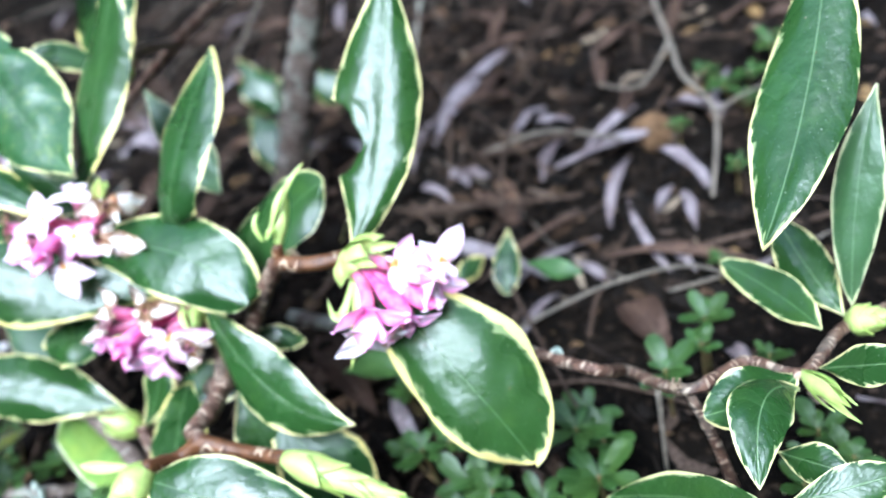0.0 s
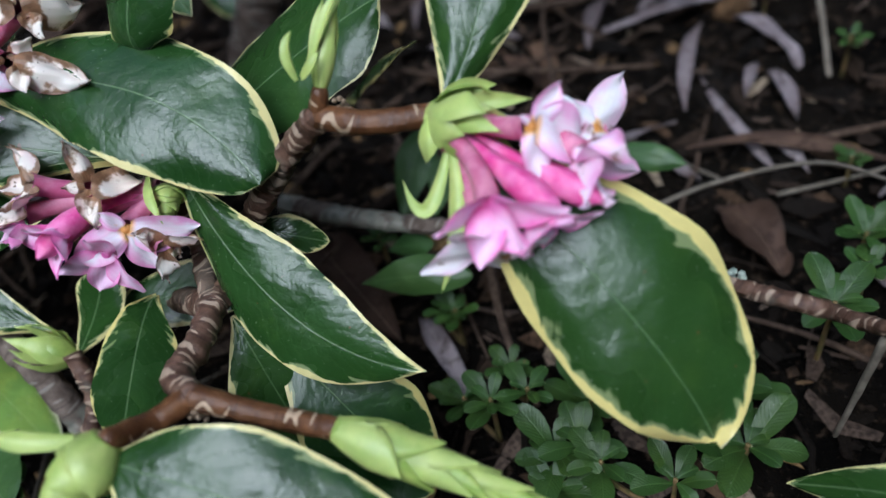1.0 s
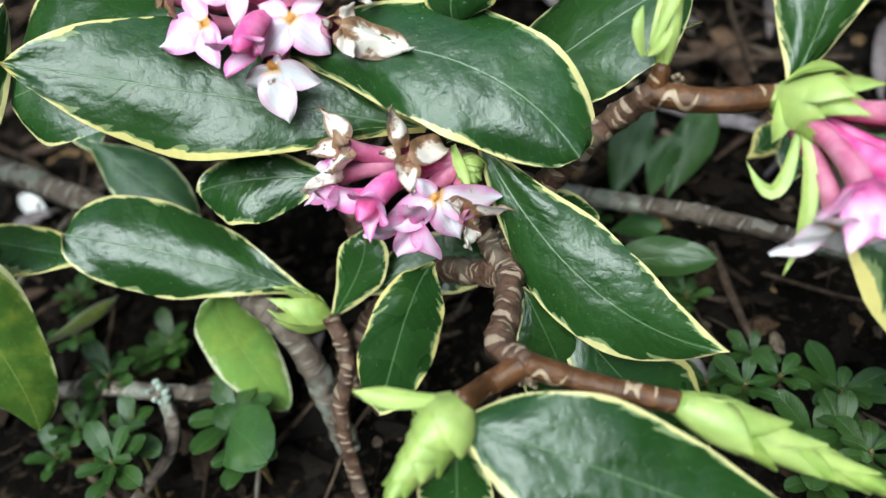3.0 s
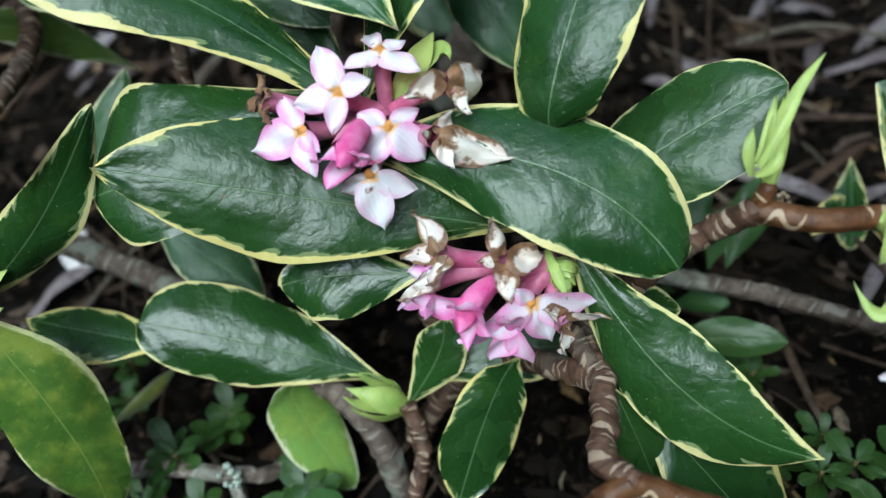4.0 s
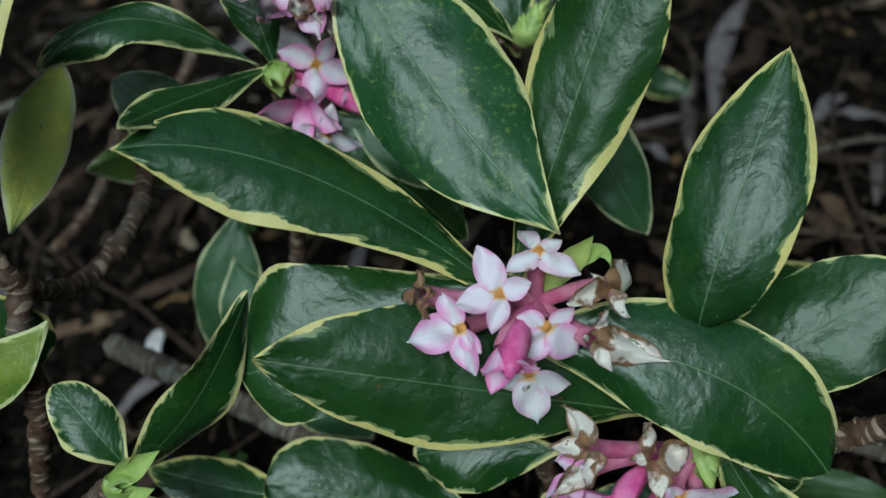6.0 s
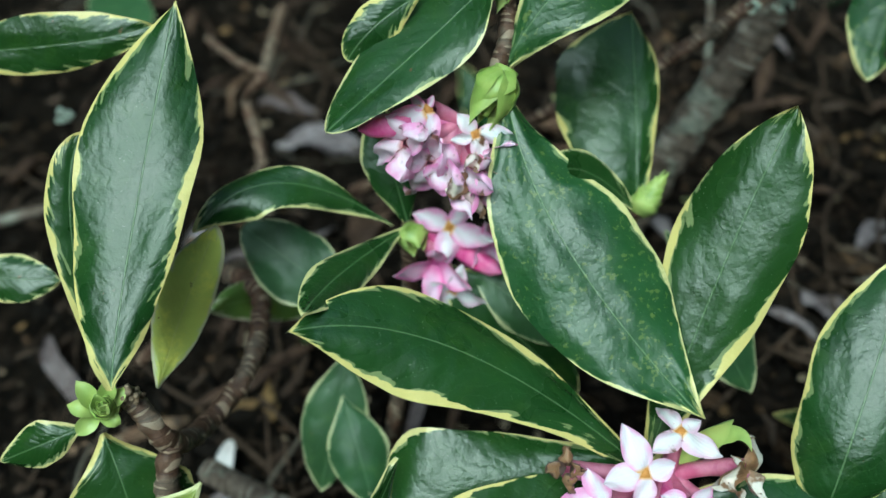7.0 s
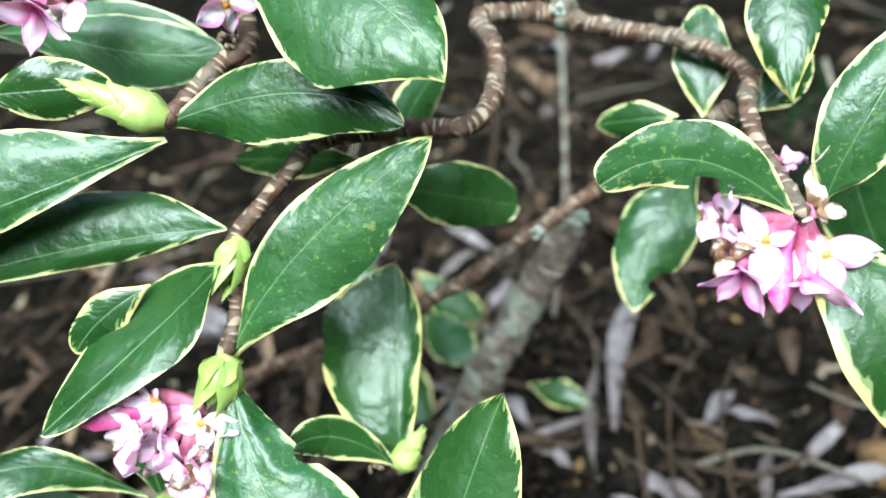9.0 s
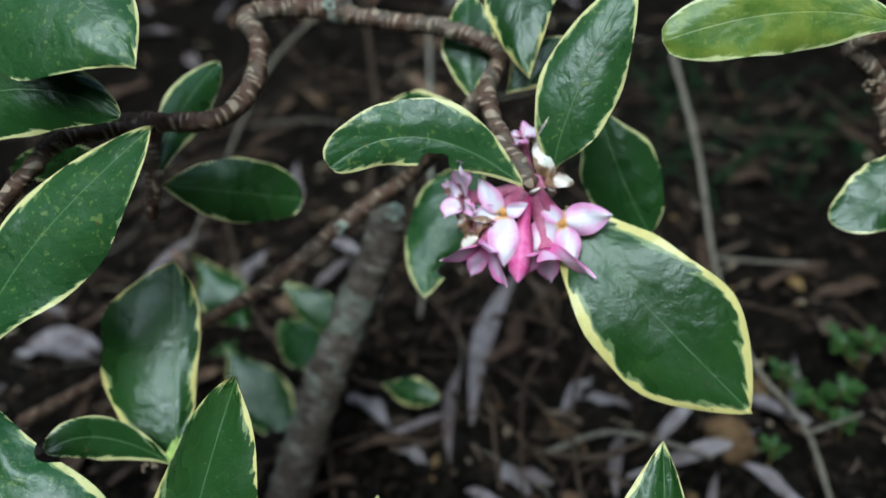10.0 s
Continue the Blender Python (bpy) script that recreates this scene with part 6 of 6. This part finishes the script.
fallen_leaf((0.1266, 0.1601), (0.1950, 0.2739), 0.0123, 0)
fallen_leaf((0.1770, 0.1040), (0.1982, 0.1368), 0.0067, 0)
fallen_leaf((0.2383, 0.0998), (0.2509, 0.0657), 0.0084, 0)
fallen_leaf((0.2062, 0.1247), (0.2440, 0.1422), 0.0068, 0)
fallen_leaf((0.1410, 0.2111), (0.1449, 0.2122), 0.0036, 0)
fallen_leaf((0.2129, 0.0734), (0.2122, 0.0115), 0.0047, 0)
fallen_leaf((0.2117, 0.0307), (0.2214, 0.0068), 0.0049, 0)
fallen_leaf((0.1125, 0.1289), (0.1287, 0.1049), 0.0061, 0)
fallen_leaf((0.1328, 0.1316), (0.1515, 0.1169), 0.0062, 0)
fallen_leaf((0.1524, 0.1134), (0.1617, 0.0909), 0.0083, 2)
fallen_leaf((0.2355, 0.0728), (0.2205, 0.0511), 0.0054, 0)
fallen_leaf((0.2693, 0.1097), (0.2972, 0.1455), 0.0055, 0)
fallen_leaf((0.0203, 0.3196), (0.0454, 0.3640), 0.0124, 0)
fallen_leaf((-0.1280, 0.3724), (-0.0853, 0.3473), 0.0129, 0)
fallen_leaf((0.0517, 0.0337), (0.0760, -0.0208), 0.0172, 1)
fallen_leaf((0.0838, -0.0146), (0.0931, -0.0498), 0.0066, 0)
fallen_leaf((0.2139, -0.0386), (0.2211, -0.0508), 0.0062, 0)
fallen_leaf((0.1404, -0.0058), (0.1633, 0.0164), 0.0053, 0)
fallen_leaf((0.1875, 0.0045), (0.1933, -0.0294), 0.0171, 1)
fallen_leaf((0.1747, 0.0441), (0.1875, 0.0162), 0.0056, 0)
fallen_leaf((0.1862, 0.1627), (0.2055, 0.1454), 0.0065, 0)
fallen_leaf((0.2373, 0.0664), (0.2317, 0.0352), 0.0058, 0)
fallen_leaf((0.0718, 0.2029), (0.0878, 0.1726), 0.0116, 0)
fallen_leaf((0.2563, 0.1306), (0.2772, 0.1035), 0.0098, 0)
fallen_leaf((-0.1144, 0.3197), (-0.0621, 0.2833), 0.0120, 0)
fallen_leaf((0.0143, 0.3108), (0.0339, 0.3330), 0.0108, 0)
fallen_leaf((0.1740, 0.1548), (0.1967, 0.1707), 0.0101, 0)
fallen_leaf((0.0872, 0.1580), (0.1009, 0.1457), 0.0076, 0)
fallen_leaf((0.0421, 0.3049), (0.0561, 0.2764), 0.0172, 2)
fallen_leaf((0.2010, 0.5877), (0.2204, 0.5295), 0.0234, 2)
fallen_leaf((0.2331, 0.6229), (0.2585, 0.6006), 0.0111, 0)
fallen_leaf((0.2684, 0.5662), (0.3085, 0.5698), 0.0158, 0)
fallen_leaf((0.2141, 0.6024), (0.2057, 0.5231), 0.0206, 1)
fallen_leaf((-0.1072, 0.3214), (-0.0733, 0.2931), 0.0156, 0)
fallen_leaf((-0.2253, 0.1875), (-0.1968, 0.1371), 0.0105, 0)
fallen_leaf((-0.1010, 0.3249), (-0.0615, 0.2960), 0.0135, 0)
fallen_leaf((0.1361, 0.1371), (0.1385, 0.1161), 0.0104, 0)
dry_twig([(0.3150, 0.3138, 0.1000), (0.2933, 0.2435, 0.0720), (0.2722, 0.1879, 0.0431), (0.2705, 0.1607, 0.0201), (0.2645, 0.1280, 0.0160), (0.2689, 0.0974, 0.0068), (0.2420, 0.0366, 0.0060)], 0.0018, 0.0010, 1)
dry_twig([(0.2705, 0.1607, 0.0201), (0.2442, 0.1342, 0.0140), (0.2265, 0.1562, 0.0100)], 0.0012, 0.0007, 1)
dry_twig([(0.2689, 0.0974, 0.0068), (0.2800, 0.0935, 0.0135), (0.2909, 0.0923, 0.0163)], 0.0011, 0.0007, 1)
dry_twig([(0.2722, 0.1879, 0.0431), (0.2865, 0.1680, 0.0500), (0.3009, 0.1551, 0.0539)], 0.0011, 0.0007, 1)
dry_twig([(0.1102, 0.1004, 0.0060), (0.1528, 0.0783, 0.0080), (0.1896, 0.0674, 0.0060)], 0.0018, 0.00108, 0)
dry_twig([(0.1423, -0.0103, 0.0100), (0.1777, -0.0045, 0.0120), (0.2121, -0.0070, 0.0120), (0.2265, -0.0214, 0.0120)], 0.001, 0.00060, 1)
dry_twig([(0.1509, 0.0639, 0.0120), (0.1607, 0.1116, 0.0120), (0.1774, 0.1522, 0.0120), (0.1996, 0.1807, 0.0120)], 0.0012, 0.00072, 0)
dry_twig([(0.1226, 0.3629, 0.0100), (0.1757, 0.3181, 0.0080), (0.2303, 0.2454, 0.0080)], 0.001, 0.00060, 0)
dry_twig([(0.1085, 0.1011, 0.0100), (0.1217, 0.0526, 0.0150)], 0.0012, 0.00072, 0)
dry_twig([(0.1436, 0.0159, 0.0120), (0.1487, -0.0249, 0.0120), (0.1529, -0.0583, 0.0120)], 0.001, 0.00060, 0)
dry_twig([(0.0080, 0.3914, 0.0100), (0.0218, 0.5034, 0.0100)], 0.0012, 0.00072, 0)
dry_twig([(-0.0381, 0.3788, 0.0400), (0.0021, 0.4253, 0.0400)], 0.0014, 0.00084, 0)
dry_twig([(0.1760, -0.0877, 0.0450), (0.1739, -0.0875, 0.0050)], 0.001, 0.00060, 1)
dry_twig([(0.1923, 0.1967, 0.0100), (0.1575, 0.1656, 0.0150), (0.1338, 0.1084, 0.0100)], 0.001, 0.00060, 0)
dry_twig([(0.1540, 0.1284, 0.0080), (0.1872, 0.1264, 0.0100), (0.2210, 0.0998, 0.0080)], 0.0016, 0.00096, 1)
dry_twig([(0.1850, 0.6802, 0.0600), (0.1481, 0.4647, 0.0300), (0.1198, 0.3772, 0.0100)], 0.0022, 0.00132, 0)
dry_twig([(0.1154, 0.4457, 0.1200), (0.0723, 0.4394, 0.0900), (0.0083, 0.3430, 0.0400), (-0.0083, 0.3281, 0.0200)], 0.0014, 0.00084, 1)
dry_twig([(0.0225, 0.3748, 0.0200), (0.0327, 0.2709, 0.0200), (0.0581, 0.1998, 0.0200)], 0.0012, 0.00072, 0)
dry_twig([(0.1079, -0.0086, 0.0100), (0.1058, -0.0366, 0.0100), (0.1082, -0.0589, 0.0060)], 0.0016, 0.00096, 0)
dry_twig([(0.0990, 0.1010, 0.0100), (0.1282, 0.0784, 0.0120), (0.1624, 0.0874, 0.0100)], 0.0012, 0.00072, 0)
dry_twig([(-0.0996, 0.4337, 0.0200), (-0.0625, 0.3377, 0.0100)], 0.0012, 0.00072, 0)
dry_twig([(0.1221, 0.2915, 0.0300), (0.1603, 0.2924, 0.0500), (0.2010, 0.3106, 0.0600)], 0.0016, 0.00096, 0)
dry_twig([(0.2282, 0.3028, 0.0100), (0.2553, 0.2794, 0.0100)], 0.001, 0.00060, 0)
dry_twig([(0.1506, 0.1329, 0.0050), (0.1727, 0.1147, 0.0120), (0.2039, 0.1187, 0.0100)], 0.002, 0.00120, 0)
fallen_leaf((-0.1314, 0.0817), (-0.1289, 0.1006), 0.0082, 3)
fallen_leaf((-0.1263, 0.0845), (-0.1347, 0.0942), 0.0059, 3)
for k in range(170):
    x, y = rng.gauss(0.07, 0.25), rng.gauss(0.28, 0.24)
    a = rng.gauss(0.9, 0.9)
    ln = rng.uniform(0.02, 0.075)
    fallen_leaf((x, y), (x + ln * math.cos(a), y + ln * math.sin(a)), rng.uniform(0.004, 0.011), rng.choice((0, 0, 1, 1, 1, 1, 2)), rng.uniform(0.001, 0.007), rng.uniform(0.002, 0.006))
for k in range(170):
    x, y = rng.gauss(0.07, 0.24), rng.gauss(0.28, 0.24)
    a = rng.uniform(0, 6.28)
    ln = rng.uniform(0.03, 0.16)
    r = rng.uniform(0.0005, 0.0014)
    pts = []
    for q in range(5):
        px = x + ln * q / 4 * math.cos(a) + rng.gauss(0, ln * 0.025)
        py = y + ln * q / 4 * math.sin(a) + rng.gauss(0, ln * 0.025)
        pts.append(on_ground(px, py, r + rng.uniform(0.0, 0.005)))
    dry_twig(pts, r, r * 0.6, rng.choice((0, 0, 0, 0, 0, 1)))

# sparser litter further back
for k in range(40):
    x, y = rng.uniform(-0.45, 0.75), rng.uniform(0.5, 1.15)
    a = rng.gauss(0.6, 1.0)
    ln = rng.uniform(0.03, 0.09)
    fallen_leaf((x, y), (x + ln * math.cos(a), y + ln * math.sin(a)), rng.uniform(0.006, 0.015), rng.choice((0, 0, 1, 1, 2)), rng.uniform(0.001, 0.007), rng.uniform(0.002, 0.006))
for k in range(50):
    x, y = rng.uniform(-0.45, 0.75), rng.uniform(0.5, 1.1)
    a = rng.uniform(0, 6.28)
    ln = rng.uniform(0.06, 0.2)
    dry_twig([on_ground(x + ln * q / 3 * math.cos(a) + rng.gauss(0, ln * 0.03), y + ln * q / 3 * math.sin(a) + rng.gauss(0, ln * 0.03), 0.003) for q in range(4)], 0.0013, 0.0008, rng.choice((0, 0, 1)))

# ---- stone ----
def stone(place, size, seed):
    """A rounded, pitted lump of ochre stone bedded in the soil."""
    bm = bmesh.new()
    bmesh.ops.create_icosphere(bm, subdivisions=4, radius=1.0)
    for v in bm.verts:
        f = 1 + 0.22 * noise.noise(v.co * 1.3 + Vector((seed, 0, 0))) + 0.10 * noise.noise(v.co * 4.1 + Vector((0, seed, 0)))
        v.co = Vector((v.co.x * size[0], v.co.y * size[1], v.co.z * size[2])) * f
    me = bpy.data.meshes.new("stone")
    bm.to_mesh(me)
    bm.free()
    me.materials.append(simple("ochre_stone", (0.075, 0.043, 0.02), (0.17, 0.10, 0.05), 160, 0.85, 0.9, 0.0012))
    me.polygons.foreach_set("use_smooth", [True] * len(me.polygons))
    ob = new("stone", me)
    ob.location = place
    return tagged(ob, "rounded ochre-brown stone half sunk in the soil", "stone")


stone(on_ground(0.2415, 0.1150, 0.003), (0.0105, 0.0125, 0.010), 3.0)

# ---- seedlings ----
SEED_LEAF = leaf_material("seedling_leaf", (0.022, 0.052, 0.010), (0.07, 0.13, 0.035), (0.1, 0.2, 0.1), 0.0, 0.0, 0.38, False, 0.3)
SEED_STEM = simple("seedling_stem", (0.10, 0.09, 0.03), (0.2, 0.13, 0.06), 300, 0.6)


def seedling(x, y, height, size, rosettes, seed):
    """A small evergreen seedling with whorls of spoon-shaped leaves."""
    r = random.Random(seed)
    root = tagged(new("seedling"), "small evergreen seedling with glossy spoon-shaped leaves on the soil", "seedling", "seedlings on the soil")
    root.location = on_ground(x, y)
    for k in range(rosettes):
        dx, dy = (r.uniform(-1, 1) * size * 1.0 * (k > 0) for _ in range(2))
        top = Vector((x + dx, y + dy, root.location.z + height * r.uniform(0.6, 1.1)))
        st = part("stalk", tube_mesh("stalk", [root.location, (root.location + top) / 2 + Vector((dx * 0.3, dy * 0.3, 0)), top], 0.0008, 0.0006, SEED_STEM, 0.01, 0.05, 6, 0.05, 0.004), root, root.location)
        for q in range(r.randint(7, 10)):
            a = q * 2.4 + r.uniform(-0.3, 0.3)
            ln = size * 0.85 * (0.45 + 0.08 * min(q, 6)) * r.uniform(0.8, 1.15)
            d = Vector((math.cos(a), math.sin(a), 0))
            b0 = top - Vector((0, 0, 0.0006 * q))
            t0 = top + d * ln + Vector((0, 0, ln * r.uniform(-0.15, 0.45)))
            mid = (b0 + t0) / 2 + Vector((0, 0, ln * 0.12))
            up = (Vector((0, 0, 1)) - d * 0.25).normalized()
            part("leaf", blade_mesh("leaf", b0, mid, t0, ln * 0.48, up, [SEED_LEAF, UNDER], 0.68, 0.5, -0.12, 0.02, None, 0.08, 9, 3, 0.0004), st, b0)
    return root


seedling(0.1849, -0.0620, 0.03, 0.016, 1, 1)
seedling(0.1580, -0.0697, 0.025, 0.015, 2, 2)
seedling(0.1522, -0.0861, 0.025, 0.018, 2, 3)
seedling(0.1089, -0.0760, 0.02, 0.016, 2, 4)
seedling(0.1324, -0.0907, 0.02, 0.015, 2, 5)
seedling(0.2066, -0.0412, 0.035, 0.014, 1, 6)
seedling(0.2014, -0.0513, 0.03, 0.012, 1, 7)
seedling(0.2290, -0.0013, 0.02, 0.009, 1, 8)
seedling(0.2164, -0.1007, 0.02, 0.012, 2, 9)
seedling(0.2276, -0.1017, 0.02, 0.014, 3, 10)
seedling(0.2910, 0.1058, 0.02, 0.014, 2, 11)
seedling(0.2225, -0.0579, 0.02, 0.01, 1, 12)
seedling(0.2610, 0.0548, 0.02, 0.009, 1, 13)
seedling(0.2489, 0.0952, 0.02, 0.01, 1, 14)
seedling(-0.0616, -0.0029, 0.02, 0.014, 2, 15)
seedling(0.1217, -0.0626, 0.02, 0.016, 2, 16)
seedling(-0.0678, -0.0485, 0.03, 0.016, 2, 17)
seedling(-0.0352, -0.0465, 0.03, 0.018, 2, 18)
seedling(-0.0779, -0.0140, 0.03, 0.014, 2, 19)
seedling(0.3231, 0.1273, 0.02, 0.014, 2, 20)
seedling(0.2772, 0.1291, 0.02, 0.01, 2, 21)
seedling(0.2849, 0.0955, 0.02, 0.01, 1, 22)
seedling(0.0939, -0.0264, 0.02, 0.010, 2, 25)
seedling(0.1044, -0.0476, 0.02, 0.012, 2, 26)
seedling(0.0966, -0.0600, 0.02, 0.012, 2, 27)
seedling(0.0768, 0.0116, 0.015, 0.009, 1, 28)
seedling(-0.0883, -0.0261, 0.02, 0.012, 2, 29)
seedling(-0.1013, 0.0177, 0.02, 0.013, 2, 30)
seedling(0.0150, 0.2434, 0.02, 0.012, 1, 23)
seedling(-0.0912, 0.1529, 0.02, 0.014, 1, 24)

# ---- feathery green sprigs at the back ----
SPRIG = simple("feathery_green", (0.012, 0.035, 0.012), (0.03, 0.07, 0.024), 300, 0.7)
fv, ff = [], []
for k in range(46):
    x, y = 0.4055 + rng.gauss(0, 0.055), 0.3453 + rng.gauss(0, 0.055)
    a, ln = rng.uniform(0, 6.28), rng.uniform(0.03, 0.07)
    for q in range(26):
        f = q / 25
        c = Vector((x + ln * f * math.cos(a), y + ln * f * math.sin(a), ground_height(x, y) + 0.004 + 0.03 * math.sin(2.2 * f)))
        for sgn in (-1, 1):
            b2 = a + sgn * rng.uniform(0.5, 1.0)
            nl = 0.010 * (1.1 - f)
            tip = c + Vector((nl * math.cos(b2), nl * math.sin(b2), rng.uniform(-0.001, 0.002)))
            w = Vector((-math.sin(b2), math.cos(b2), 0)) * 0.0004
            o = len(fv)
            fv += [c - w, c + w, tip, c + Vector((0, 0, 0.0004))]
            ff += [(o, o + 1, o + 2), (o, o + 2, o + 3), (o + 1, o + 3, o + 2)]
tagged(new("feathery_sprigs", mesh_of("feathery_sprigs", fv, ff, [SPRIG])), "fine feathery dark green sprigs over the soil", "groundcover", kind="stuff")
